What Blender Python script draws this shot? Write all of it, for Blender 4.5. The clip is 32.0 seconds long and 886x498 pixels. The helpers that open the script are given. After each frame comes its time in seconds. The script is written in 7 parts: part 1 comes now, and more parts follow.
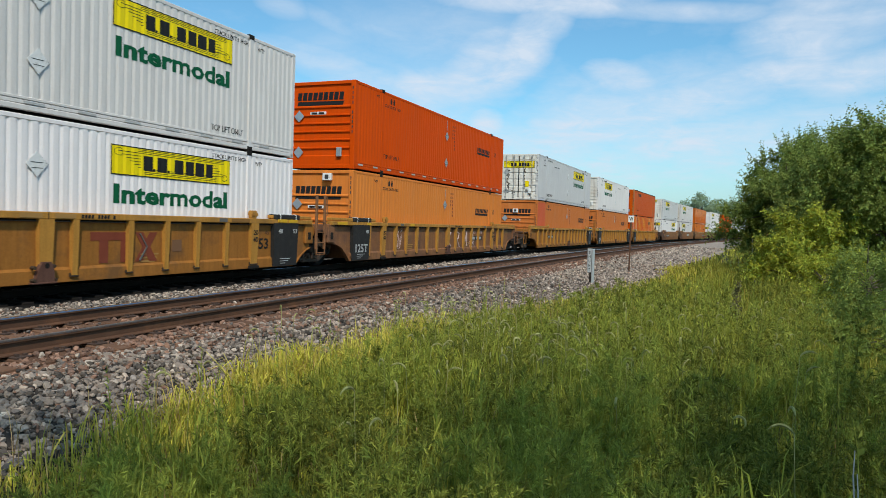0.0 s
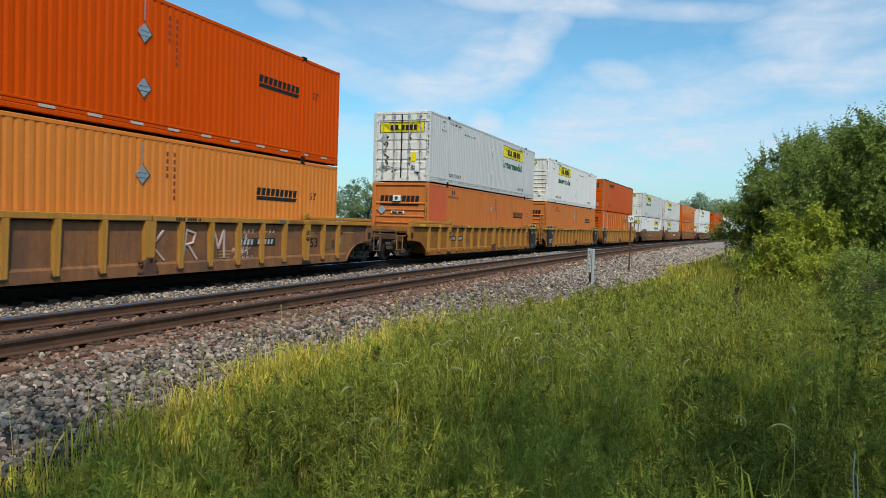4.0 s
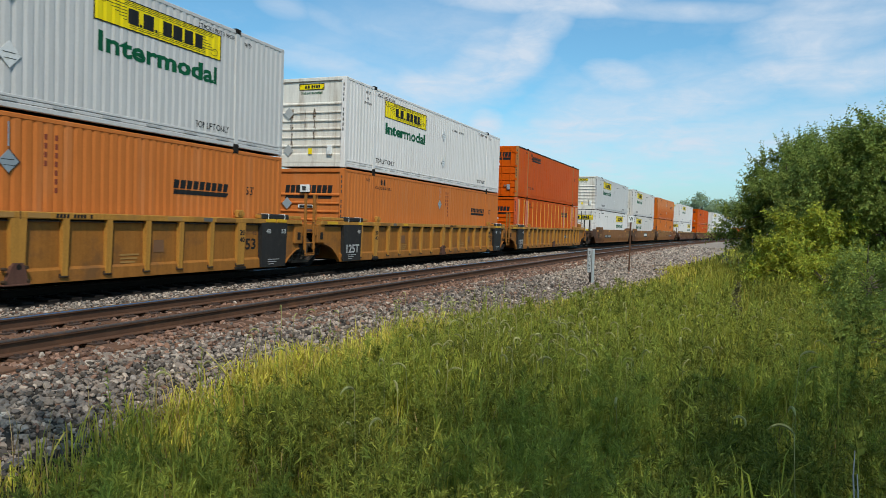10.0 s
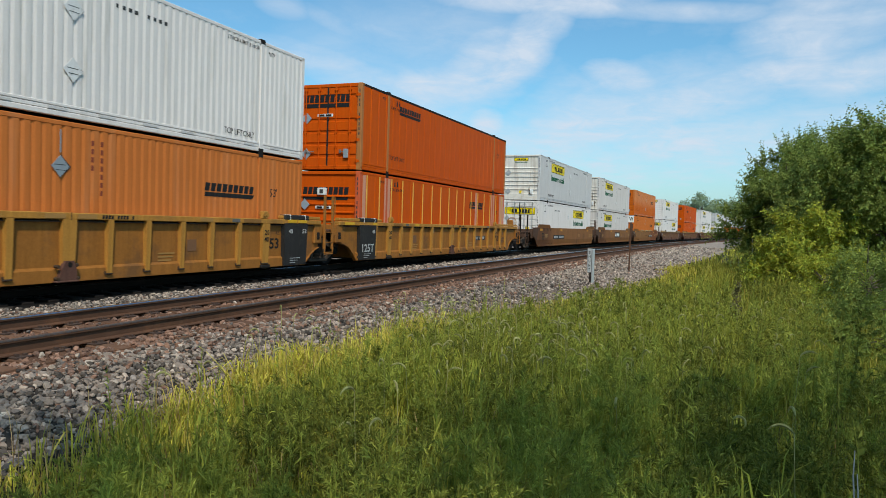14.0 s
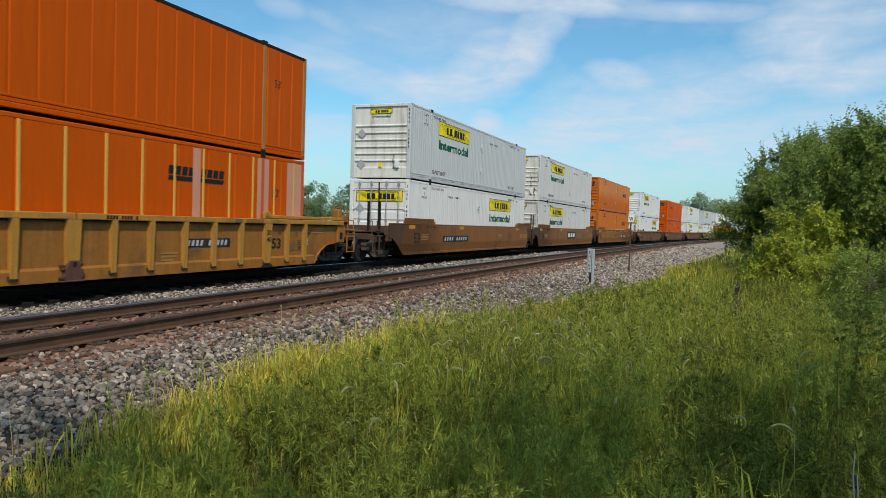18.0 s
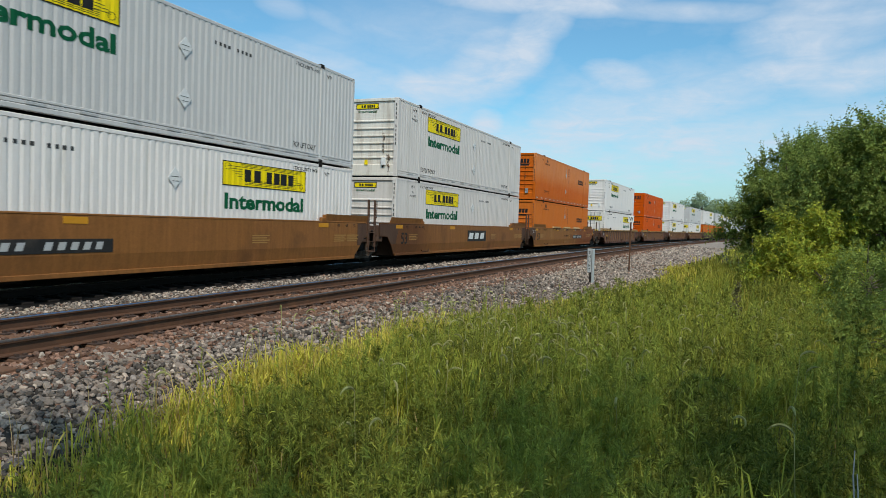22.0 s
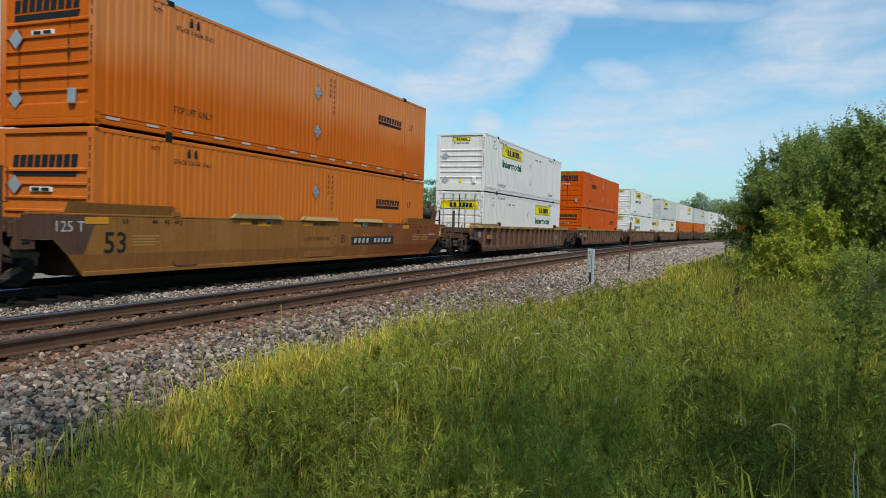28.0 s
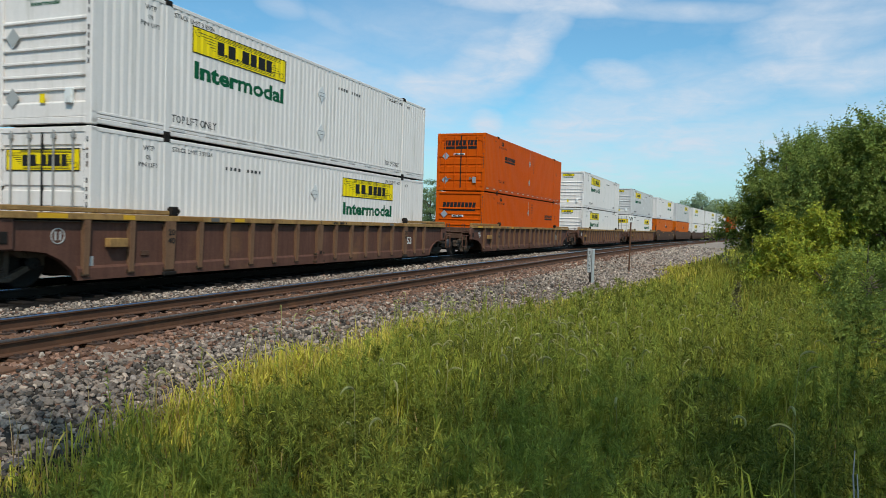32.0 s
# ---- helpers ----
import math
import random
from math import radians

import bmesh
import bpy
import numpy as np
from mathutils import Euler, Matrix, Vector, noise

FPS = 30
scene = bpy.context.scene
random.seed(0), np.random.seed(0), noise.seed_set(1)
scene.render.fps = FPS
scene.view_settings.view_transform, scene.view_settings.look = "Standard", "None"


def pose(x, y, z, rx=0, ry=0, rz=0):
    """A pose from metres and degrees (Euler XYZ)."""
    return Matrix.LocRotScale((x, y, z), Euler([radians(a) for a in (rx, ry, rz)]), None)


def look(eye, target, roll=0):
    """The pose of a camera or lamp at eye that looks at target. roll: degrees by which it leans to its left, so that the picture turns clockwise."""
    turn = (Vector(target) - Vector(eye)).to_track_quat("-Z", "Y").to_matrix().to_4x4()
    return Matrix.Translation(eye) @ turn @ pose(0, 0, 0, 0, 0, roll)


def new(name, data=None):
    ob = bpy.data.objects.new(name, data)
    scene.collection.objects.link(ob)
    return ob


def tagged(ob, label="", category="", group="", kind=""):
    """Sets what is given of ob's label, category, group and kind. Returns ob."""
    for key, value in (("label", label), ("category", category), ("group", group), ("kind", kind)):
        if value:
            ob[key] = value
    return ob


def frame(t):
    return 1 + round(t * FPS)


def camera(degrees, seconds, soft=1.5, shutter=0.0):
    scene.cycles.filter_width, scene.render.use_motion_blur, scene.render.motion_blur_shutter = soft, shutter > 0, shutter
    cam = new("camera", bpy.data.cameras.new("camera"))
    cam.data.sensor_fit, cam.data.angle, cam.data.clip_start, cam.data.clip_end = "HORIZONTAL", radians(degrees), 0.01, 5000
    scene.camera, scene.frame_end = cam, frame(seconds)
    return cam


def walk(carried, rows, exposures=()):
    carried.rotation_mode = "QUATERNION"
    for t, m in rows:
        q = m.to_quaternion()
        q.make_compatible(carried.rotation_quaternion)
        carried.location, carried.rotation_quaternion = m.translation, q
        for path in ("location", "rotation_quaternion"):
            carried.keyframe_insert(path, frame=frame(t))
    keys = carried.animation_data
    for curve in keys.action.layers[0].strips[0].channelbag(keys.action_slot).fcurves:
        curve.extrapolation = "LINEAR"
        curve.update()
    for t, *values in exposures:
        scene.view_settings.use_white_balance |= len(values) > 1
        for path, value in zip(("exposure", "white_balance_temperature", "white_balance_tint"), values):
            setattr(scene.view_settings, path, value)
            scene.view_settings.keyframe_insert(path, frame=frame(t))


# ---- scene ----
# One camera on a still stand beside a curved double track
FOV = 63.14
EYE = Vector((0.0, 0.0, 1.994))
RAIL = 0.60            # height of the rail tops over the meadow
TURN, TILT, LEAN = 18.58, -1.94, 1.785

cam = camera(FOV, 32.0, 0.55, 0.25)
AIM = EYE + 50 * Vector((math.cos(radians(TURN)) * math.cos(radians(TILT)), math.sin(radians(TURN)) * math.cos(radians(TILT)), math.sin(radians(TILT))))
walk(cam, [(0.0, look(EYE, AIM, LEAN)), (32.0, look(EYE, AIM, LEAN))], [(0.0, .07), (3.0, .06), (8.0, .0), (13.0, .01), (19.0, -.04), (32.0, -.04)])

# ---- daylight ----
SUN_AZ, SUN_EL = 213.0, 50.0      # where the sun stands: degrees from +x, and over the horizon


def nd(tree, kind, at=None, **kw):
    n = tree.nodes.new(kind)
    for k, v in (at or {}).items():
        n.inputs[k].default_value = v
    if "op" in kw:
        n.operation = kw["op"]
    return n


def math_node(tree, op, a, b=None, clamp=False):
    n = tree.nodes.new("ShaderNodeMath")
    n.operation, n.use_clamp = op, clamp
    for i, v in enumerate((a, b)):
        if v is None:
            continue
        if isinstance(v, (int, float)):
            n.inputs[i].default_value = v
        else:
            tree.links.new(v, n.inputs[i])
    return n.outputs[0]


def make_world():
    world = bpy.data.worlds.new("sky")
    world.use_nodes = True
    scene.world = world
    t = world.node_tree
    t.nodes.clear()
    out = t.nodes.new("ShaderNodeOutputWorld")
    bg = t.nodes.new("ShaderNodeBackground")
    bg.inputs["Strength"].default_value = 0.112
    sky = t.nodes.new("ShaderNodeTexSky")
    sky.sky_type, sky.sun_disc = "NISHITA", False
    sky.sun_elevation, sky.sun_rotation = radians(SUN_EL), radians(90 - SUN_AZ)
    sky.air_density, sky.dust_density, sky.ozone_density = 1.0, 1.2, 2.0
    co = t.nodes.new("ShaderNodeTexCoord")
    sep = t.nodes.new("ShaderNodeSeparateXYZ")
    t.links.new(co.outputs["Generated"], sep.inputs[0])
    # cloud deck: the direction carried to a plane overhead
    z = math_node(t, "ADD", math_node(t, "MAXIMUM", sep.outputs["Z"], 0.0), 0.16)
    px, py = math_node(t, "DIVIDE", sep.outputs["X"], z), math_node(t, "DIVIDE", sep.outputs["Y"], z)
    comb = t.nodes.new("ShaderNodeCombineXYZ")
    t.links.new(px, comb.inputs[0])
    t.links.new(py, comb.inputs[1])
    warp = nd(t, "ShaderNodeTexNoise", {"Scale": 1.6, "Detail": 6.0, "Roughness": 0.6})
    t.links.new(comb.outputs[0], warp.inputs["Vector"])
    # soft bodies of cloud, as ellipses over azimuth and height, ragged by the noise
    az = math_node(t, "ARCTAN2", sep.outputs["Y"], sep.outputs["X"])
    wn = math_node(t, "SUBTRACT", warp.outputs["Fac"], 0.5)
    fine = nd(t, "ShaderNodeTexNoise", {"Scale": 5.5, "Detail": 9.0, "Roughness": 0.62, "Distortion": 0.6})
    t.links.new(comb.outputs[0], fine.inputs["Vector"])
    fn = math_node(t, "SUBTRACT", fine.outputs["Fac"], 0.5)
    total = None
    for a0, e0, wa, we, lean, gain in CLOUDS:
        da = math_node(t, "SUBTRACT", az, radians(a0))
        de = math_node(t, "SUBTRACT", sep.outputs["Z"], math.sin(radians(e0)))
        c, s = math.cos(radians(lean)), math.sin(radians(lean))
        u = math_node(t, "DIVIDE", math_node(t, "ADD", math_node(t, "MULTIPLY", da, c), math_node(t, "MULTIPLY", de, s)), radians(wa))
        v = math_node(t, "DIVIDE", math_node(t, "SUBTRACT", math_node(t, "MULTIPLY", de, c), math_node(t, "MULTIPLY", da, s)), radians(we))
        r = math_node(t, "ADD", math_node(t, "MULTIPLY", u, u), math_node(t, "MULTIPLY", v, v))
        body = math_node(t, "SUBTRACT", math_node(t, "ADD", 1.0, math_node(t, "MULTIPLY", wn, 2.6)), r)
        body = math_node(t, "MULTIPLY", math_node(t, "MULTIPLY", body, 0.8, True), gain)
        total = body if total is None else math_node(t, "MAXIMUM", total, body)
    total = math_node(t, "MULTIPLY", total, math_node(t, "ADD", math_node(t, "MULTIPLY", fn, 1.9), 1.0), True)
    # haze and a broken cover elsewhere
    cover = math_node(t, "MULTIPLY", math_node(t, "SUBTRACT", warp.outputs["Fac"], 0.52, True), 1.5, True)
    haze = math_node(t, "SUBTRACT", 0.42, math_node(t, "MULTIPLY", sep.outputs["Z"], 2.6), True)
    fac = math_node(t, "MAXIMUM", math_node(t, "MAXIMUM", total, cover), haze)
    fac = math_node(t, "MULTIPLY", fac, 0.92, True)
    mix = t.nodes.new("ShaderNodeMix")
    mix.data_type = "RGBA"
    tint = t.nodes.new("ShaderNodeMix")
    tint.data_type, tint.blend_type = "RGBA", "MULTIPLY"
    tint.inputs[0].default_value = 1.0
    t.links.new(sky.outputs[0], tint.inputs[6])
    tint.inputs[7].default_value = (0.81, 1.30, 1.37, 1)
    t.links.new(fac, mix.inputs[0])
    t.links.new(tint.outputs[2], mix.inputs[6])
    mix.inputs[7].default_value = (5.8, 6.6, 7.6, 1)
    t.links.new(mix.outputs[2], bg.inputs["Color"])
    t.links.new(bg.outputs[0], out.inputs[0])


# azimuth, height, half sizes (degrees), lean, weight
CLOUDS = [(11.4, 17.1, 10.33, 1.17, 2.0, 0.95), (1.2, 16.1, 8.53, 0.81, 5.0, 0.6), (-9.7, 14.5, 7.63, 2.69, -10.0, 0.95), (13.2, 13.3, 6.74, 2.34, -48.0, 1.0), (18.6, 10.3, 7.6, 3.1, -14.0, 0.95), (17.0, 12.0, 6.2, 2.5, -34.0, 1.0), (24.0, 14.0, 9.0, 4.5, -8.0, 0.32), (18.0, 13.0, 8.0, 5.0, -20.0, 0.42), (26.3, 11.4, 8.53, 1.62, 14.0, 0.65), (38.4, 12.5, 7.63, 2.25, 16.0, 1.0), (31.6, 16.0, 2.6, 1.08, 12.0, .62), (27.7, 15.0, 3.4, 0.9, 22.0, 0.42), (23.3, 14.5, 3.59, 0.54, 17.0, 0.4), (4.7, 11.2, 3.82, 1.62, 14.0, 1.0), (-3.0, 10.2, 13.02, 2.25, -12.0, 0.95), (-10.5, 11.0, 8.08, 2.25, -14.0, 0.85), (9.3, 6.8, 10.33, 2.69, -6.0, 0.85), (0.8, 6.2, 10.78, 3.59, -6.0, 0.85), (15.5, 8.2, 1.53, 1.98, -68.0, 1.0), (3.1, 6.2, 0.9, 0.99, -78.0, 0.9), (46.9, 9.2, 8.53, 3.14, 12.0, 0.6), (41.0, 3.8, 1.8, 1.53, -28.0, 0.8), (28.7, 6.2, 11.68, 2.69, -3.0, 0.6), (48.3, 13.4, 4.94, 1.53, -8.0, 0.6), (4.0, 9.0, 13.0, 4.0, -10.0, 0.72), (-6.0, 7.0, 13.0, 4.6, -4.0, 0.7), (10.0, 6.5, 12.0, 3.5, -6.0, 0.62)]
make_world()
sun = new("sun", bpy.data.lights.new("sun", "SUN"))
sun.data.energy, sun.data.angle, sun.data.color = 3.25, radians(1.0), (1.0, 0.93, 0.80)
to_sun = Vector((math.cos(radians(SUN_AZ)) * math.cos(radians(SUN_EL)), math.sin(radians(SUN_AZ)) * math.cos(radians(SUN_EL)), math.sin(radians(SUN_EL))))
sun.matrix_world = look(to_sun * 100, (0, 0, 0))


# ---- the line of the tracks: straight, then a curve to the right ----
BEND, BEND_AT, TRAIN_Y, NEAR = 0.0006595, -60.0, 13.80, -4.70
SPAN = 16.154          # length of a 53-foot container


def path(s, off=0.0, z=0.0):
    """The place s metres along the line of the train, off metres to its far side."""
    u = max(s - BEND_AT, 0.0)
    x = s if u == 0 else BEND_AT + math.sin(BEND * u) / BEND
    y = TRAIN_Y - (1 - math.cos(BEND * u)) / BEND
    return Vector((x + off * math.sin(BEND * u), y + off * math.cos(BEND * u), z))


def heading(s):
    return -math.degrees(BEND * max(s - BEND_AT, 0.0))


def travel(t):
    """How far the train has come by t seconds: it slowly gathers speed."""
    return 4.2759 * t + 0.00096 * t * t + 0.000929 * t ** 3 - 8.55e-6 * t ** 4


def toward(px, dist, z=0.0):
    """A place dist metres away on the bearing px, counted over the width of the view."""
    a = radians(TURN) - math.atan((px - 784) / 1276.0)
    return Vector((dist * math.cos(a), dist * math.sin(a), z))


# ---- materials ----
def mat(name, colour, rough=0.7, metal=0.0, spread=0.12, scale=3.0, fine=40.0, bump=0.15, tint=None, stain=None, stain_amount=0.0, stain_scale=1.5,
        streak=False, island=0.0, per_object=0.0, soft=0.0, stain_at=0.52, gloss=0.12, grunge=0.0):
    """Base colour with grain at two scales, stains or streaks of a second colour, and fine relief."""
    m = bpy.data.materials.new(name)
    m.use_nodes = True
    t = m.node_tree
    b = t.nodes["Principled BSDF"]
    b.inputs["Roughness"].default_value, b.inputs["Metallic"].default_value = rough, metal
    b.inputs["Specular IOR Level"].default_value = 0.5 if metal else gloss
    co = t.nodes.new("ShaderNodeTexCoord")
    big = nd(t, "ShaderNodeTexNoise", {"Scale": scale, "Detail": 5.0, "Roughness": 0.6})
    small = nd(t, "ShaderNodeTexNoise", {"Scale": fine, "Detail": 4.0, "Roughness": 0.6})
    for n in (big, small):
        t.links.new(co.outputs["Object"], n.inputs["Vector"])
    val = math_node(t, "ADD", math_node(t, "MULTIPLY", math_node(t, "SUBTRACT", big.outputs["Fac"], 0.5), 2.4 * spread), 1.0)
    val = math_node(t, "ADD", val, math_node(t, "MULTIPLY", math_node(t, "SUBTRACT", small.outputs["Fac"], 0.5), 1.6 * spread))
    if island:
        g = t.nodes.new("ShaderNodeNewGeometry")
        val = math_node(t, "ADD", val, math_node(t, "MULTIPLY", math_node(t, "SUBTRACT", g.outputs["Random Per Island"], 0.5), 2 * island))
    if per_object:
        o = t.nodes.new("ShaderNodeObjectInfo")
        val = math_node(t, "ADD", val, math_node(t, "MULTIPLY", math_node(t, "SUBTRACT", o.outputs["Random"], 0.5), 2 * per_object))
    base = t.nodes.new("ShaderNodeMix")
    base.data_type = "RGBA"
    base.inputs[6].default_value = (*colour, 1)
    base.inputs[7].default_value = (*(tint or colour), 1)
    if island and tint:
        w = t.nodes.new("ShaderNodeMath")
        w.operation = "FRACT"
        t.links.new(math_node(t, "MULTIPLY", t.nodes["Geometry"].outputs["Random Per Island"] if "Geometry" in t.nodes else g.outputs["Random Per Island"], 7.31), w.inputs[0])
        t.links.new(w.outputs[0], base.inputs[0])
    else:
        t.links.new(big.outputs["Fac"], base.inputs[0])
    mul = t.nodes.new("ShaderNodeVectorMath")
    mul.operation = "SCALE"
    t.links.new(base.outputs[2], mul.inputs[0])
    t.links.new(val, mul.inputs["Scale"])
    colour_out = mul.outputs[0]
    if grunge:
        gm = t.nodes.new("ShaderNodeMapping")
        gm.inputs["Scale"].default_value = (7.0, 7.0, .55)
        t.links.new(co.outputs["Object"], gm.inputs[0])
        gn = nd(t, "ShaderNodeTexNoise", {"Scale": 1.0, "Detail": 8.0, "Roughness": 0.72})
        t.links.new(gm.outputs[0], gn.inputs["Vector"])
        sp = nd(t, "ShaderNodeTexNoise", {"Scale": 26.0, "Detail": 5.0, "Roughness": 0.7})
        t.links.new(co.outputs["Object"], sp.inputs["Vector"])
        wear = math_node(t, "MULTIPLY", math_node(t, "ADD", math_node(t, "MULTIPLY", gn.outputs["Fac"], 1.3), math_node(t, "MULTIPLY", sp.outputs["Fac"], .7)), 1.0)
        gs = t.nodes.new("ShaderNodeVectorMath")
        gs.operation = "SCALE"
        t.links.new(colour_out, gs.inputs[0])
        t.links.new(math_node(t, "ADD", 1.0 - grunge, math_node(t, "MULTIPLY", wear, grunge)), gs.inputs["Scale"])
        colour_out = gs.outputs[0]
    if stain:
        mp = t.nodes.new("ShaderNodeMapping")
        mp.inputs["Scale"].default_value = (stain_scale * (4 if streak else 1), stain_scale * (4 if streak else 1), stain_scale * (0.35 if streak else 1))
        t.links.new(co.outputs["Object"], mp.inputs[0])
        sn = nd(t, "ShaderNodeTexNoise", {"Scale": 1.0, "Detail": 7.0, "Roughness": 0.68})
        t.links.new(mp.outputs[0], sn.inputs["Vector"])
        f = math_node(t, "MULTIPLY", math_node(t, "MULTIPLY", math_node(t, "SUBTRACT", sn.outputs["Fac"], stain_at, True), 6.0, True), stain_amount, True)
        mx = t.nodes.new("ShaderNodeMix")
        mx.data_type = "RGBA"
        t.links.new(f, mx.inputs[0])
        t.links.new(colour_out, mx.inputs[6])
        mx.inputs[7].default_value = (*stain, 1)
        colour_out = mx.outputs[2]
    t.links.new(colour_out, b.inputs["Base Color"])
    if bump:
        bp = nd(t, "ShaderNodeBump", {"Strength": bump, "Distance": 0.02})
        t.links.new(small.outputs["Fac"], bp.inputs["Height"])
        t.links.new(bp.outputs[0], b.inputs["Normal"])
    if soft:
        tr = t.nodes.new("ShaderNodeBsdfTranslucent")
        t.links.new(colour_out, tr.inputs["Color"])
        ms = t.nodes.new("ShaderNodeMixShader")
        ms.inputs[0].default_value = soft
        t.links.new(b.outputs[0], ms.inputs[1])
        t.links.new(tr.outputs[0], ms.inputs[2])
        t.links.new(ms.outputs[0], t.nodes["Material Output"].inputs[0])
    return m


M = {}
M["white"] = mat("white_paint", (.735, .675, .635), .45, spread=.05, scale=.5, fine=9, bump=.05, stain=(.42, .38, .31), stain_amount=.45, stain_scale=.8, streak=True, stain_at=.55, grunge=0.22)
M["clean_white"] = mat("clean_white_paint", (.80, .73, .71), .45, spread=.04, scale=.5, fine=9, bump=.05, stain=(.55, .50, .44), stain_amount=.35, stain_scale=.8, streak=True, stain_at=.57, grunge=0.2)
M["dull_paint"] = mat("dirt_dulled_white_paint", (.63, .572, .53), .5, spread=.06, scale=.5, fine=9, bump=.05, stain=(.36, .32, .26), stain_amount=.5, stain_scale=.8, streak=True, stain_at=.54, grunge=0.28)
M["light_silver"] = mat("light_grey_paint", (.66, .605, .57), .42, spread=.05, scale=.5, fine=9, bump=.05, stain=(.42, .40, .38), stain_amount=.4, stain_scale=.8, streak=True, stain_at=.56, grunge=0.25)
M["silver"] = mat("grey_white_paint", (.555, .525, .505), .42, spread=.05, scale=.5, fine=9, bump=.05, stain=(.38, .38, .37), stain_amount=.4, stain_scale=.8, streak=True, stain_at=.56, grunge=0.25)
M["rusty_white"] = mat("rust_stained_white_paint", (.70, .645, .57), .5, spread=.06, scale=.6, fine=9, bump=.06, stain=(.24, .145, .075), stain_amount=.6, stain_scale=.9, streak=True, stain_at=.53, grunge=0.5)
M["orange"] = mat("faded_orange_paint", (.64, .190, .034), .5, spread=.06, scale=.35, fine=8, bump=.05, tint=(.69, .215, .042), stain=(.60, .24, .09), stain_amount=.3, stain_scale=.7, streak=True, grunge=0.32, gloss=.04)
M["red"] = mat("red_orange_paint", (.60, .062, .002), .5, spread=.06, scale=.35, fine=8, bump=.05, tint=(.65, .074, .003), stain=(.52, .09, .02), stain_amount=.25, stain_scale=.7, streak=True, grunge=0.28, gloss=.03)
M["tan_orange"] = mat("sun_bleached_orange_paint", (.51, .146, .033), .55, spread=.07, scale=.35, fine=8, bump=.05, tint=(.56, .168, .040), stain=(.50, .22, .10), stain_amount=.35, stain_scale=.7, streak=True, grunge=0.34, gloss=.05)
M["dull_orange"] = mat("dull_orange_paint", (.56, .140, .021), .55, spread=.07, scale=.35, fine=8, bump=.05, tint=(.55, .150, .021), stain=(.44, .16, .06), stain_amount=.3, stain_scale=.7, streak=True, grunge=0.36, gloss=.05)
M["deep"] = mat("deep_orange_paint", (.50, .100, .008), .5, spread=.06, scale=.35, fine=8, bump=.05, tint=(.57, .125, .011), stain=(.48, .13, .03), stain_amount=.3, stain_scale=.7, streak=True, grunge=0.36, gloss=.04)
M["rust"] = mat("burnt_orange_paint", (.54, .074, .003), .5, spread=.07, scale=.35, fine=8, bump=.05, tint=(.58, .090, .004), stain=(.44, .07, .008), stain_amount=.3, stain_scale=.7, streak=True, grunge=0.36, gloss=.04)
M["patch"] = mat("salmon_primer_paint", (.56, .105, .04), .6, spread=.08, scale=.8, bump=.05, grunge=0.3)
M["pale_salmon"] = mat("pale_salmon_primer_paint", (.60, .27, .17), .6, spread=.1, scale=.9, bump=.05, grunge=.3)
M["post_yellow"] = mat("yellowed_post_paint", (.66, .36, .07), .6, spread=.1, scale=.9, bump=.05)
M["car_yellow"] = mat("weathered_yellow_car_paint", (.335, .132, .025), .62, spread=.16, scale=.7, fine=11, bump=.12, tint=(.27, .105, .024), stain=(.095, .055, .032), stain_amount=.6, stain_scale=1.0, stain_at=.51, grunge=0.7)
M["car_dusty"] = mat("dusty_brown_yellow_car_paint", (.275, .118, .045), .68, spread=.18, scale=.8, fine=11, bump=.12, tint=(.20, .090, .045), stain=(.11, .060, .045), stain_amount=.75, stain_scale=.9, stain_at=.47, grunge=0.8)
M["car_brown"] = mat("weathered_brown_car_paint", (.285, .115, .029), .6, spread=.16, scale=.6, fine=11, bump=.1, tint=(.205, .082, .029), stain=(.085, .038, .018), stain_amount=.5, stain_scale=.7, stain_at=.53, grunge=0.7)
M["car_tan"] = mat("weathered_tan_car_paint", (.285, .118, .029), .62, spread=.18, scale=.6, fine=11, bump=.1, tint=(.235, .092, .026), stain=(.36, .20, .06), stain_amount=.5, stain_scale=.6, stain_at=.55, grunge=0.7)


def two_tone(m, other, axis, lo, hi, wander=.6):
    """A second shade of weathered paint that takes over from lo to hi along one axis, with a ragged border."""
    t = m.node_tree
    b = t.nodes["Principled BSDF"]
    source = b.inputs["Base Color"].links[0].from_socket
    co = t.nodes["Texture Coordinate"]
    sep = t.nodes.new("ShaderNodeSeparateXYZ")
    t.links.new(co.outputs["Object"], sep.inputs[0])
    rag = nd(t, "ShaderNodeTexNoise", {"Scale": .7, "Detail": 6.0, "Roughness": 0.65})
    t.links.new(co.outputs["Object"], rag.inputs["Vector"])
    v = math_node(t, "ADD", sep.outputs[axis], math_node(t, "MULTIPLY", math_node(t, "SUBTRACT", rag.outputs["Fac"], .5), wander * 4))
    f = math_node(t, "DIVIDE", math_node(t, "SUBTRACT", v, lo), hi - lo, True)
    scaled = t.nodes.new("ShaderNodeMix")
    scaled.data_type, scaled.blend_type = "RGBA", "MULTIPLY"
    t.links.new(f, scaled.inputs[0])
    t.links.new(source, scaled.inputs[6])
    scaled.inputs[7].default_value = (*other, 1)
    t.links.new(scaled.outputs[2], b.inputs["Base Color"])


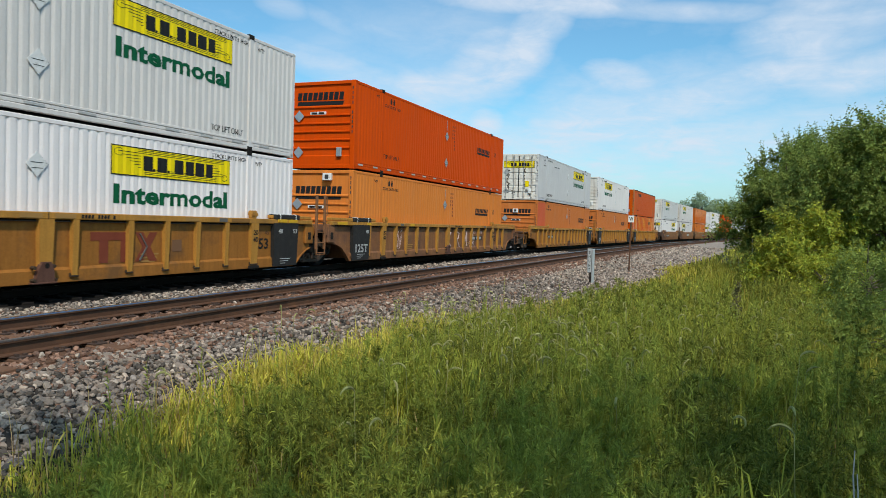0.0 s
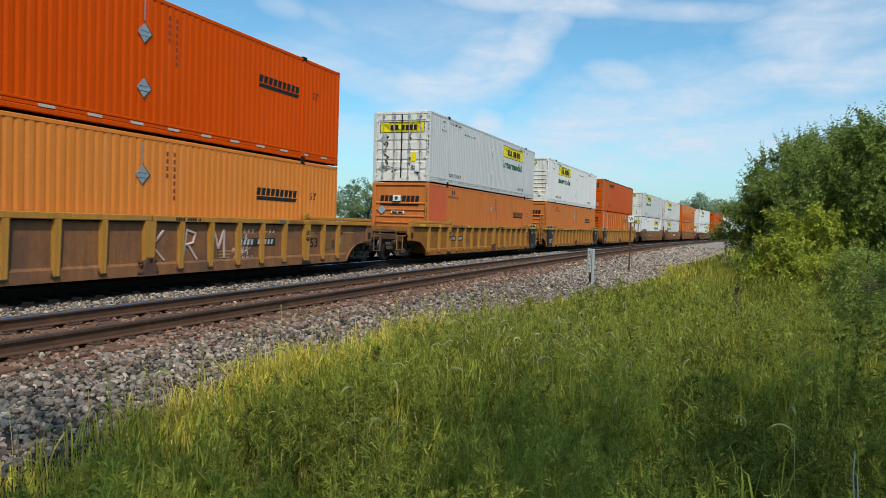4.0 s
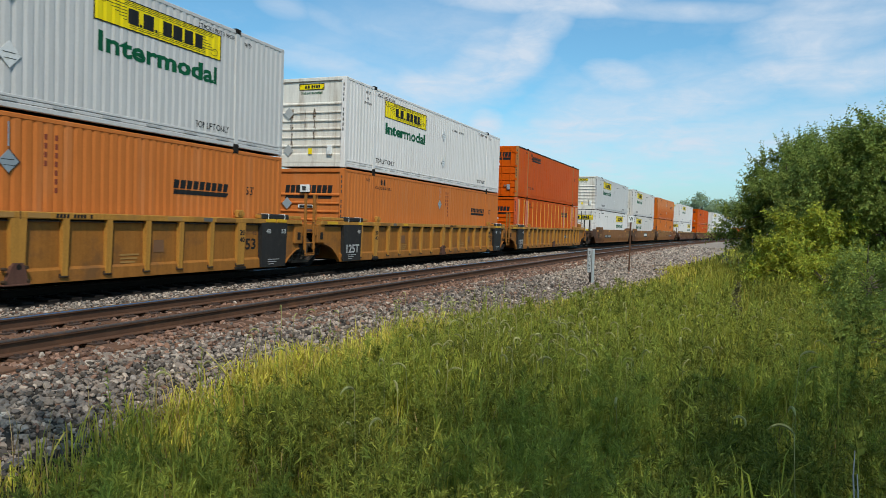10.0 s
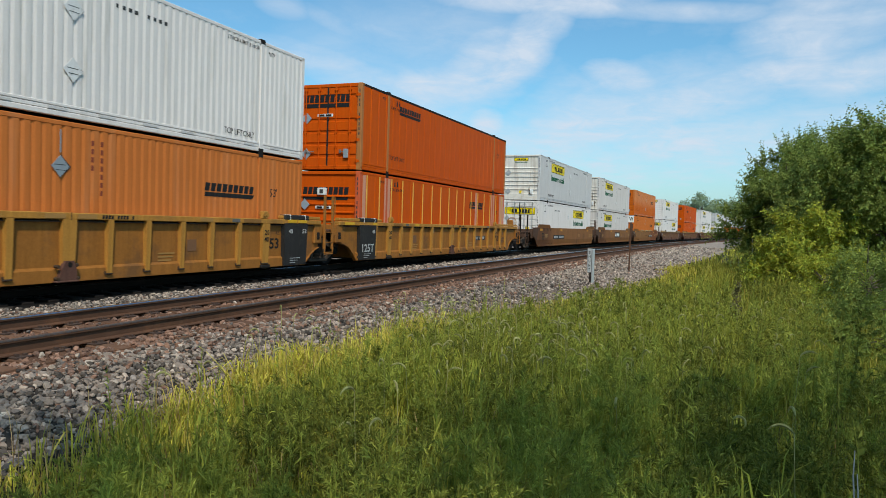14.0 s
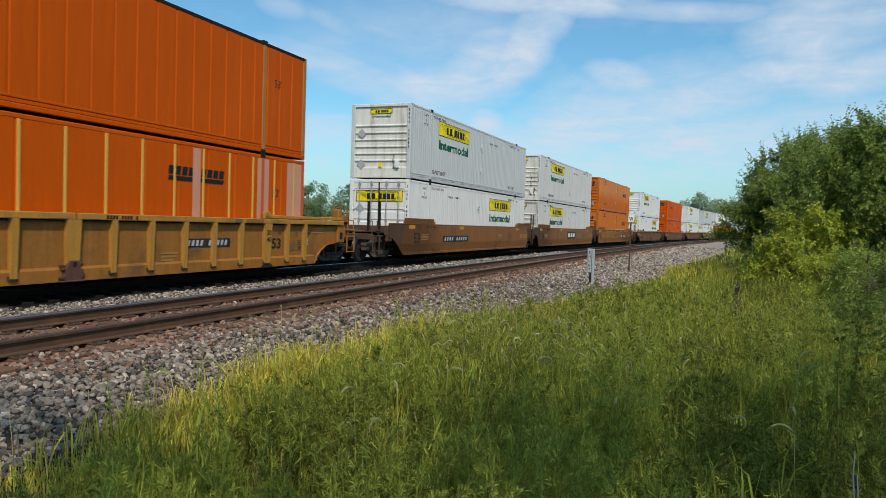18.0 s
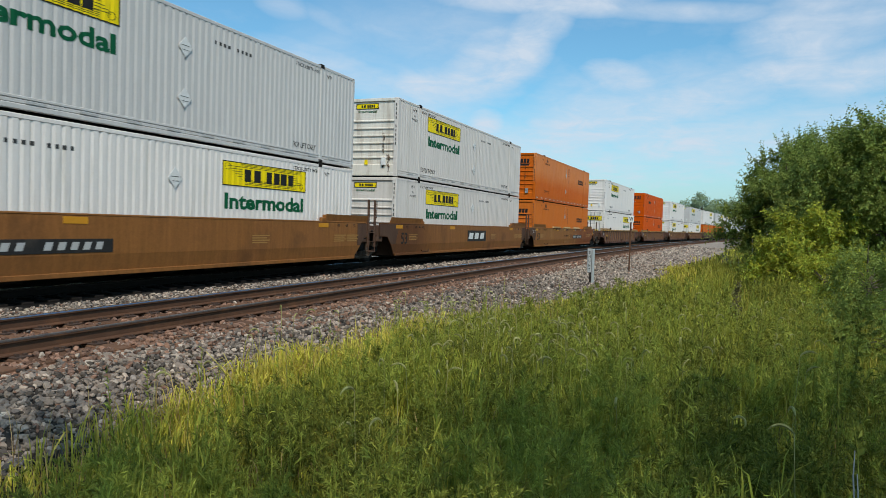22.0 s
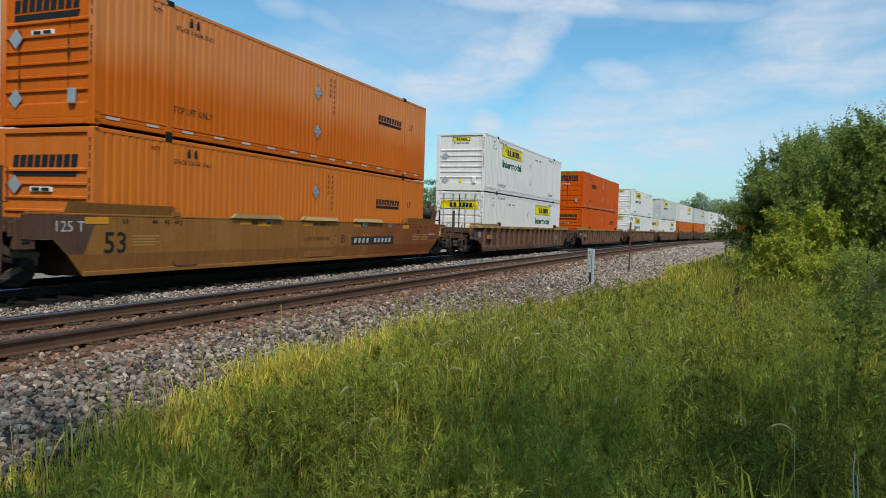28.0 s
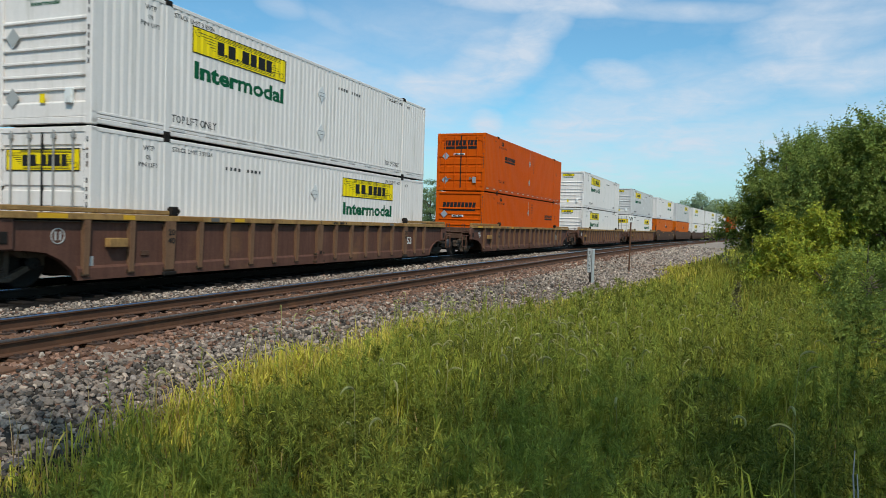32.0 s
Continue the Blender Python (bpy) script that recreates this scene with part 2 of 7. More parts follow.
two_tone(M["car_tan"], (.76, .54, .56), "X", .5, 5.0)
two_tone(M["car_brown"], (.52, .50, .62), "X", -4.6, -7.0)
M["bleached"] = mat("half_bleached_orange_paint", (.50, .100, .008), .5, spread=.06, scale=.35, fine=8, bump=.05, tint=(.56, .122, .011), stain=(.48, .13, .03), stain_amount=.3, stain_scale=.7, streak=True, grunge=0.36, gloss=.05)
two_tone(M["bleached"], (1.12, 1.75, 6.0), "Z", 1.0, 1.9, .15)
M["flap_tan"] = mat("worn_tan_flap_paint", (.38, .25, .11), .6, spread=.14, scale=2, bump=.1, stain=(.2, .12, .06), stain_amount=.5, stain_scale=3)
M["truck"] = mat("dusty_cast_truck_steel", (.090, .063, .047), .8, spread=.3, scale=4, bump=.3, stain=(.13, .092, .066), stain_amount=.5, stain_scale=4)
M["car_maroon"] = mat("rusty_maroon_car_paint", (.10, .046, .034), .7, spread=.16, scale=.8, fine=11, bump=.14, tint=(.125, .06, .042), stain=(.24, .12, .05), stain_amount=.5, stain_scale=.7, stain_at=.56, grunge=0.8)
M["car_dark"] = mat("grimy_dark_brown_car_paint", (.088, .048, .032), .75, spread=.16, scale=.8, bump=.14, stain=(.14, .08, .05), stain_amount=.4, grunge=0.8)
M["cap_yellow"] = mat("dirty_yellow_cap_paint", (.42, .195, .038), .6, spread=.14, scale=.9, bump=.1, stain=(.16, .09, .04), stain_amount=.5, stain_scale=1.3, grunge=0.8)
M["rib_rust"] = mat("dusty_rust_brown_rib_paint", (.175, .095, .055), .7, spread=.2, scale=1.3, bump=.14, stain=(.09, .045, .03), stain_amount=.6, stain_scale=1.6, stain_at=.5, grunge=0.8)
M["bright_yellow"] = mat("dulled_yellow_patch_paint", (.62, .34, .025), .5, spread=.08, bump=.05)
M["cap_maroon"] = mat("rust_and_yellow_cap_paint", (.33, .19, .07), .7, spread=.2, scale=1.3, bump=.14, stain=(.10, .045, .025), stain_amount=.7, stain_scale=1.6, stain_at=.5, grunge=0.8)
M["panel_black"] = mat("faded_black_panel_paint", (.027, .025, .024), .6, spread=.2, scale=1.5, bump=.1, stain=(.10, .08, .06), stain_amount=.3, stain_scale=2.5, grunge=0.7)
# Greasy steel; also colours the painted shade strip under the top chords.
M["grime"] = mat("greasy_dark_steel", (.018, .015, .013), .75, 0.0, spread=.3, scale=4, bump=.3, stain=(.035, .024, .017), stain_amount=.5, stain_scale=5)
M["wheel"] = mat("worn_wheel_steel", (.026, .022, .020), .7, 0.0, spread=.2, scale=5, bump=.1)
M["tread"] = mat("polished_tread_steel", (.022, .022, .026), .34, .6, spread=.08, scale=9, bump=.04)
M["steel"] = mat("galvanized_steel", (.42, .43, .42), .5, .5, spread=.1, scale=7, bump=.08)
M["rod"] = mat("dull_lock_rod_steel", (.17, .165, .155), .55, .2, spread=.15, scale=8, bump=.05, stain=(.2, .13, .08), stain_amount=.5, stain_scale=6)
M["rod_white"] = mat("worn_grey_lock_rod_paint", (.30, .29, .275), .5, .1, spread=.15, scale=8, bump=.05, stain=(.22, .16, .11), stain_amount=.5, stain_scale=6)
M["black"] = mat("black_lettering_paint", (.018, .018, .018), .6, spread=.1, bump=0)
M["green"] = mat("dark_green_lettering_paint", (.005, .085, .035), .5, spread=.05, bump=0)
M["yellow"] = mat("yellow_sign_film", (.83, .62, .005), .4, spread=.04, scale=1, bump=0)
M["white_mark"] = mat("white_marking_paint", (.72, .72, .70), .5, spread=.08, bump=0, stain=(.3, .25, .2), stain_amount=.4, stain_scale=5)
M["placard_white"] = mat("grimy_white_placard_metal", (.70, .68, .66), .45, spread=.12, scale=6, bump=.05, stain=(.3, .27, .23), stain_amount=.5, stain_scale=9)
M["grey_mark"] = mat("grey_placard_metal", (.36, .38, .40), .45, .4, spread=.1, scale=6, bump=.03)
M["tape"] = mat("reflective_white_tape", (.47, .43, .40), .3, spread=.06, bump=0)
M["rail_side"] = mat("rusty_rail_steel", (.102, .052, .032), .85, .0, spread=.25, scale=2.5, fine=50, bump=.2, stain=(.19, .085, .042), stain_amount=.6, stain_scale=3)
M["rail_top"] = mat("shiny_rail_head_steel", (.50, .52, .56), .20, 1.0, spread=.12, scale=3, fine=60, bump=.03)
M["rail_top_near"] = mat("dull_rail_head_steel", (.13, .115, .105), .45, .7, spread=.2, scale=3, fine=60, bump=.05)
M["tie"] = mat("weathered_creosote_timber", (.150, .080, .050), .9, spread=.3, scale=4, fine=35, bump=.5, stain=(.06, .035, .024), stain_amount=.6, stain_scale=4, per_object=.25)
M["far_gravel"] = mat("pale_fine_gravel", (.34, .275, .22), .95, spread=.3, scale=.8, fine=9, bump=.8, tint=(.22, .18, .15), stain=(.12, .10, .085), stain_amount=.6, stain_scale=7, stain_at=.5)
# Paler, bluer leaf colour with the haze of distance painted in.
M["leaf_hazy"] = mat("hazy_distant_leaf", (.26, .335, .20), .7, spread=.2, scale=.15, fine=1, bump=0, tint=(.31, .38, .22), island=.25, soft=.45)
M["crib"] = mat("rust_fouled_gravel", (.27, .135, .078), .95, spread=.45, scale=2.2, fine=26, bump=1.0, tint=(.15, .088, .06), stain=(.06, .042, .032), stain_amount=.8, stain_scale=9, stain_at=.52)
# Ties and rails under the train: oil and its shade in one near-black.
M["tie_oily_shaded"] = mat("oily_shaded_tie_timber", (.018, .014, .012), .9, spread=.3, scale=4, fine=35, bump=.4, per_object=.25)
M["rail_oily_shaded"] = mat("greasy_shaded_rail_steel", (.020, .015, .012), .8, spread=.25, scale=2.5, fine=50, bump=.2)
M["plate"] = mat("rusty_tie_plate_steel", (.070, .040, .028), .85, .2, spread=.25, scale=8, bump=.3)
M["stone"] = mat("crushed_ballast_rock", (.325, .252, .200), .92, spread=.16, scale=9, fine=60, bump=.6, tint=(.098, .083, .074), island=.7)
M["stone_pale"] = mat("pale_dusty_ballast_rock", (.43, .345, .272), .92, spread=.14, scale=9, fine=60, bump=.5, tint=(.24, .20, .175), island=.5)
M["stone_red"] = mat("rust_dusted_ballast_rock", (.255, .140, .094), .92, spread=.14, scale=9, fine=60, bump=.5, tint=(.155, .095, .072), island=.5)
# Bed gravel is blackened to paint the shade in gaps between loose stones.
M["bed"] = mat("packed_ballast_gap_shade", (.045, .037, .031), .95, spread=.4, scale=1.1, fine=17, bump=1.0, stain=(.035, .029, .025), stain_amount=.85, stain_scale=14, stain_at=.47)
M["soil"] = mat("meadow_soil_and_thatch", (.036, .034, .014), .95, spread=.35, scale=.25, fine=8, bump=.6, stain=(.03, .042, .011), stain_amount=.7, stain_scale=.5)
M["grass"] = mat("tall_meadow_grass", (.248, .258, .034), .65, spread=.36, scale=.9, fine=3, bump=0, tint=(.39, .355, .060), island=.3, soft=.4)
M["grass_dry"] = mat("yellowing_dry_grass", (.56, .52, .055), .7, spread=.25, scale=.9, fine=3, bump=0, tint=(.58, .45, .11), island=.35, soft=.4)
M["foxtail"] = mat("bright_foxtail_grass", (.240, .275, .036), .65, spread=.34, scale=.9, fine=3, bump=0, tint=(.40, .385, .060), island=.3, soft=.4)
M["seed"] = mat("foxtail_seed_head", (.34, .34, .13), .8, spread=.15, scale=6, bump=0, tint=(.40, .36, .15), island=.3, soft=.3)
M["weed"] = mat("dark_weed_leaf", (.138, .160, .027), .65, spread=.4, scale=1.1, bump=0, tint=(.225, .228, .038), island=.4, soft=.3)
M["plume"] = mat("feathery_weed_leaf", (.220, .262, .044), .65, spread=.42, scale=3.2, fine=9, bump=0, tint=(.365, .375, .062), island=.3, soft=.35)
M["straw"] = mat("reddish_dry_stalk", (.30, .17, .07), .8, spread=.2, scale=2, bump=0, tint=(.46, .33, .15), island=.4)
M["stalk"] = mat("brown_weed_stalk", (.15, .13, .055), .8, spread=.2, scale=5, bump=.1)
M["leaf"] = mat("green_tree_leaf", (.200, .258, .058), .6, spread=.3, scale=.35, fine=2, bump=0, tint=(.295, .345, .080), island=.35, soft=.42)
M["leaf_bright"] = mat("yellow_green_leaf", (.32, .395, .060), .55, spread=.3, scale=.6, fine=2, bump=0, tint=(.49, .455, .055), island=.4, soft=.4)
# Leaves beyond the railway are lightened to hold the haze in their colour.
M["leaf_far_hazed"] = mat("far_tree_leaf_with_haze", (.195, .265, .125), .7, spread=.25, scale=.2, fine=1, bump=0, tint=(.245, .315, .145), island=.3, soft=.5)
M["bark"] = mat("grey_brown_bark", (.11, .085, .065), .9, spread=.3, scale=4, fine=25, bump=.6)
M["graffiti"] = mat("faded_pink_white_spray_paint", (.50, .36, .33), .6, spread=.2, scale=3, bump=0)
M["faded_logo"] = mat("faded_maroon_paint", (.20, .048, .026), .6, spread=.2, scale=2, bump=0)
M["twig"] = mat("pale_dead_twig", (.34, .31, .27), .8, spread=.15, scale=5, bump=.1)
M["soot"] = mat("soot_and_rust_streak", (.055, .035, .022), .8, spread=.3, scale=4, bump=.05)
M["soot_smear"] = mat("smeared_soot", (.060, .040, .027), .85, spread=.3, scale=4, bump=.03)
M["rust_streak"] = mat("brown_rust_streak", (.13, .072, .038), .8, spread=.35, scale=5, bump=.05)
for key in ("soot_smear", "rust_streak"):
    t = M[key].node_tree
    lump = nd(t, "ShaderNodeTexNoise", {"Scale": 6.0, "Detail": 8.0, "Roughness": 0.72})
    t.links.new(t.nodes["Texture Coordinate"].outputs["Object"], lump.inputs["Vector"])
    t.links.new(math_node(t, "MULTIPLY", math_node(t, "SUBTRACT", lump.outputs["Fac"], .43, True), 4.0, True), t.nodes["Principled BSDF"].inputs["Alpha"])
M["old_white"] = mat("weathered_white_board", (.36, .36, .35), .6, spread=.12, scale=5, bump=.05)
M["dull_white"] = mat("dull_white_stencil_paint", (.42, .41, .40), .6, spread=.15, bump=0)
M["faded_disc"] = mat("faded_grey_disc_paint", (.13, .12, .11), .6, spread=.15, bump=0)
M["dark_text"] = mat("dark_grey_lettering", (.05, .05, .05), .6, spread=.1, bump=0)
M["stencil"] = mat("yellowish_stencil_paint", (.36, .19, .06), .6, spread=.15, bump=0)
M["orange_patch"] = mat("orange_patch_paint", (.56, .24, .02), .55, spread=.12, bump=0)
# Near-black gravel colour: oil plus the painted shade under the train.
M["oily_shaded"] = mat("oily_shaded_gravel", (.011, .0095, .0085), .8, spread=.5, scale=4, fine=22, bump=1.0)
M["cap_rust"] = mat("faded_brown_post_paint", (.40, .16, .05), .6, spread=.12, scale=1.2, bump=.05, grunge=.4)
M["tank_brown"] = mat("grimy_brown_tank_paint", (.070, .048, .036), .6, spread=.2, scale=3, bump=.1, stain=(.13, .08, .05), stain_amount=.5, stain_scale=3)
M["stencil_faint"] = mat("faint_brown_stencil_paint", (.24, .115, .035), .65, spread=.15, bump=0)
M["faded_patch"] = mat("faded_mauve_patch_paint", (.19, .095, .05), .65, spread=.15, scale=3, bump=0)
M["hose"] = mat("black_rubber_hose", (.015, .015, .016), .6, spread=.1, bump=.05)


# ---- mesh tools ----
class Geo:
    """Collects corners and faces for one mesh."""

    def __init__(self):
        self.v, self.f = [], []

    def add(self, verts, faces):
        n = len(self.v)
        self.v += [tuple(p) for p in verts]
        self.f += [tuple(n + i for i in q) for q in faces]
        return self

    def hexa(self, c):
        return self.add(c, [(0, 3, 2, 1), (4, 5, 6, 7), (0, 1, 5, 4), (1, 2, 6, 5), (2, 3, 7, 6), (3, 0, 4, 7)])

    def box(self, x0, x1, y0, y1, z0, z1):
        return self.hexa([(x0, y0, z0), (x1, y0, z0), (x1, y1, z0), (x0, y1, z0), (x0, y0, z1), (x1, y0, z1), (x1, y1, z1), (x0, y1, z1)])

    def cbox(self, x0, x1, y0, y1, z0, z1, c=0.01):
        """A box with chamfered edges."""
        c = min(c, .45 * abs(x1 - x0), .45 * abs(y1 - y0), .45 * abs(z1 - z0))
        vs = []
        for ix in (0, 1):
            for iy in (0, 1):
                for iz in (0, 1):
                    x, y, z = (x0, x1)[ix], (y0, y1)[iy], (z0, z1)[iz]
                    dx, dy, dz = (c, -c)[ix], (c, -c)[iy], (c, -c)[iz]
                    vs += [(x, y + dy, z + dz), (x + dx, y, z + dz), (x + dx, y + dy, z)]
        k = lambda ix, iy, iz, a: (ix * 4 + iy * 2 + iz) * 3 + a
        fs = []
        for i in (0, 1):
            fs.append((k(i, 0, 0, 0), k(i, 0, 1, 0), k(i, 1, 1, 0), k(i, 1, 0, 0)) if i == 0 else (k(i, 0, 0, 0), k(i, 1, 0, 0), k(i, 1, 1, 0), k(i, 0, 1, 0)))
            fs.append((k(0, i, 0, 1), k(1, i, 0, 1), k(1, i, 1, 1), k(0, i, 1, 1)) if i == 0 else (k(0, i, 0, 1), k(0, i, 1, 1), k(1, i, 1, 1), k(1, i, 0, 1)))
            fs.append((k(0, 0, i, 2), k(0, 1, i, 2), k(1, 1, i, 2), k(1, 0, i, 2)) if i == 0 else (k(0, 0, i, 2), k(1, 0, i, 2), k(1, 1, i, 2), k(0, 1, i, 2)))
        for i in (0, 1):
            for j in (0, 1):
                fs.append((k(i, j, 0, 0), k(i, j, 1, 0), k(i, j, 1, 1), k(i, j, 0, 1)))
                fs.append((k(i, 0, j, 0), k(i, 1, j, 0), k(i, 1, j, 2), k(i, 0, j, 2)))
                fs.append((k(0, i, j, 1), k(1, i, j, 1), k(1, i, j, 2), k(0, i, j, 2)))
                for l in (0, 1):
                    fs.append((k(i, j, l, 0), k(i, j, l, 1), k(i, j, l, 2)))
        return self.add(vs, fs)

    def tube(self, a, b, r0, r1=None, n=8, caps=True):
        a, b = Vector(a), Vector(b)
        r1 = r0 if r1 is None else r1
        q = (b - a).to_track_quat("Z", "Y")
        ring = [q @ Vector((math.cos(2 * math.pi * i / n), math.sin(2 * math.pi * i / n), 0)) for i in range(n)]
        vs = [a + r0 * p for p in ring] + [b + r1 * p for p in ring]
        fs = [(i, (i + 1) % n, n + (i + 1) % n, n + i) for i in range(n)]
        if caps:
            fs += [tuple(range(n - 1, -1, -1)), tuple(range(n, 2 * n))]
        return self.add(vs, fs)

    def bent(self, pts, r, n=6):
        """One bent rod through the points."""
        pts = [Vector(p) for p in pts]
        rings, side = [], None
        for i, p in enumerate(pts):
            d = (pts[min(i + 1, len(pts) - 1)] - pts[max(i - 1, 0)]).normalized()
            if side is None:
                side = d.orthogonal().normalized()
            side = (side - d * side.dot(d)).normalized()
            up = d.cross(side)
            rings.append([p + r * (math.cos(2 * math.pi * k / n) * side + math.sin(2 * math.pi * k / n) * up) for k in range(n)])
        vs = [v for ring in rings for v in ring]
        fs = [(j * n + k, j * n + (k + 1) % n, (j + 1) * n + (k + 1) % n, (j + 1) * n + k) for j in range(len(pts) - 1) for k in range(n)]
        fs += [tuple(range(n - 1, -1, -1)), tuple(range(len(vs) - n, len(vs)))]
        return self.add(vs, fs)

    def prism(self, outline, lo, hi, axis="y"):
        """A flat outline (x, z) made thick along y, or (y, z) along x."""
        n = len(outline)
        at = (lambda p, d: (p[0], d, p[1])) if axis == "y" else (lambda p, d: (d, p[0], p[1]))
        vs = [at(p, lo) for p in outline] + [at(p, hi) for p in outline]
        fs = [tuple(range(n)), tuple(range(2 * n - 1, n - 1, -1))] + [(i, n + i, n + (i + 1) % n, (i + 1) % n) for i in range(n)]
        return self.add(vs, fs)

    def sheet(self, rows):
        """Quads between rows of equally many corners."""
        n = len(rows[0])
        vs = [p for r in rows for p in r]
        fs = [(j * n + i, j * n + i + 1, (j + 1) * n + i + 1, (j + 1) * n + i) for j in range(len(rows) - 1) for i in range(n - 1)]
        return self.add(vs, fs)

    def disc(self, c, r, y0, y1, n=20):
        return self.tube((c[0], y0, c[1]), (c[0], y1, c[1]), r, n=n)

    def mesh(self, name, smooth=False):
        me = bpy.data.meshes.new(name)
        me.from_pydata(self.v, [], self.f)
        me.materials.append(None)
        bm = bmesh.new()
        bm.from_mesh(me)
        bmesh.ops.recalc_face_normals(bm, faces=bm.faces)
        bm.to_mesh(me)
        bm.free()
        if smooth:
            for p in me.polygons:
                p.use_smooth = True
        return me


def raw_mesh(name, verts, faces, smooth=False):
    """A large mesh from number arrays, all faces with equally many corners."""
    verts, faces = np.asarray(verts, dtype=np.float32), np.asarray(faces, dtype=np.int32)
    me = bpy.data.meshes.new(name)
    me.vertices.add(len(verts))
    me.vertices.foreach_set("co", verts.ravel())
    k = faces.shape[1]
    me.loops.add(faces.size)
    me.loops.foreach_set("vertex_index", faces.ravel())
    me.polygons.add(len(faces))
    me.polygons.foreach_set("loop_start", np.arange(0, faces.size, k, dtype=np.int32))
    me.polygons.foreach_set("use_smooth", np.full(len(faces), smooth, dtype=bool))
    me.update(calc_edges=True)
    me.materials.append(None)
    return me


KEPT = {}


def kept(key, build):
    """Alike pieces share one mesh."""
    if key not in KEPT:
        g = build()
        KEPT[key] = g.mesh(key if isinstance(key, str) else str(key[0])) if isinstance(g, Geo) else g
    return KEPT[key]


def part(name, mesh, material, parent, label="", at=None):
    ob = new(name, mesh if not isinstance(mesh, Geo) else mesh.mesh(name))
    ob.parent = parent
    if at is not None:
        ob.matrix_basis = at if isinstance(at, Matrix) else Matrix.Translation(at)
    ob.material_slots[0].link = "OBJECT"
    ob.material_slots[0].material = M[material]
    if label:
        ob["label"] = label
    return ob


def letters(text, height, width=None, bold=0.0):
    """Lettering in the built-in font as a thin mesh in the plane of x and z, its lower left corner at zero."""
    key = ("letters", text, height, width, bold)
    if key in KEPT:
        return KEPT[key]
    cu = bpy.data.curves.new("lettering", "FONT")
    cu.body, cu.size, cu.extrude, cu.offset = text, 1.0, 0.002, bold
    cu.resolution_u = 2
    ob = bpy.data.objects.new("lettering", cu)
    scene.collection.objects.link(ob)
    bpy.context.view_layer.update()
    me = bpy.data.meshes.new_from_object(ob.evaluated_get(bpy.context.evaluated_depsgraph_get()))
    bpy.data.objects.remove(ob)
    co = np.array([v.co[:] for v in me.vertices])
    lo, hi = co.min(0), co.max(0)
    sy = height / (hi[1] - lo[1])
    sx = width / (hi[0] - lo[0]) if width else sy
    for v in me.vertices:
        x, y, z = v.co
        v.co = ((x - lo[0]) * sx, -z, (y - lo[1]) * sy)
    me.materials.clear()
    me.materials.append(None)
    KEPT[key] = me
    return me


def blocks(name, parent, n, height, width, material, at, slant=0.0, gap=0.28, skip=(), drape=None):
    """A row of plain blocks in the size of lettering, each a piece of its own."""
    w = width / n
    x1 = w - gap * w
    me = kept(("block", round(x1, 4), height, slant), lambda: Geo().hexa([(0, -.002, 0), (x1, -.002, 0), (x1, .002, 0), (0, .002, 0), (slant, -.002, height), (x1 + slant, -.002, height), (x1 + slant, .002, height), (slant, .002, height)]))
    for i in range(n):
        if i not in skip:
            part(name, me if drape is None else draped(me, drape + i * w), material, parent, at=at @ pose(i * w, 0, 0))


WAVE_N = 75
WAVE_STEP = (SPAN - .28) / WAVE_N
WAVE_CUTS = (0.0, .52, .58, .70)


def wave_depth(x):
    """Depth of a container's corrugated side at x from its middle."""
    f = ((x + SPAN / 2 - .14) / WAVE_STEP) % 1.0
    return .020 * min(max(min((f - .52) / .06, (1 - f) / .30), 0), 1)


def draped(me, x):
    """Paint at x on a corrugated side: the flat shape me, cut at the folds and laid into them."""
    key = ("draped", me.name, round(x, 3))
    if key not in KEPT:
        bm = bmesh.new()
        bm.from_mesh(me)
        lo, hi = min(v.co.x for v in bm.verts), max(v.co.x for v in bm.verts)
        k0 = math.floor((lo + x + SPAN / 2 - .14) / WAVE_STEP) - 1
        for k in range(k0, k0 + int((hi - lo) / WAVE_STEP) + 4):
            for c in WAVE_CUTS:
                cut = (k + c) * WAVE_STEP - SPAN / 2 + .14 - x
                if lo < cut < hi:
                    bmesh.ops.bisect_plane(bm, geom=bm.verts[:] + bm.edges[:] + bm.faces[:], dist=.0005, plane_co=(cut, 0, 0), plane_no=(1, 0, 0))
        for v in bm.verts:
            v.co.y += wave_depth(v.co.x + x)
        new_me = bpy.data.meshes.new(me.name)
        bm.to_mesh(new_me)
        bm.free()
        new_me.materials.clear()
        new_me.materials.append(None)
        KEPT[key] = new_me
    return KEPT[key]


# ---- the setting: ground, ballast, tracks ----
def structure(name, mesh, material, label, category):
    ob = new(name, mesh)
    ob.material_slots[0].link = "OBJECT"
    ob.material_slots[0].material = M[material]
    return tagged(ob, label, category, kind="structure")


def smooth_step(x, a, b):
    t = min(max((x - a) / (b - a), 0), 1)
    return t * t * (3 - 2 * t)


def shelf(s):
    """Offset of the ballast's edge towards the meadow: the gravel widens past the first rods."""
    return -7.55 - 2.2 * smooth_step(s, 13, 25) - 1.0 * smooth_step(s, 40, 70)


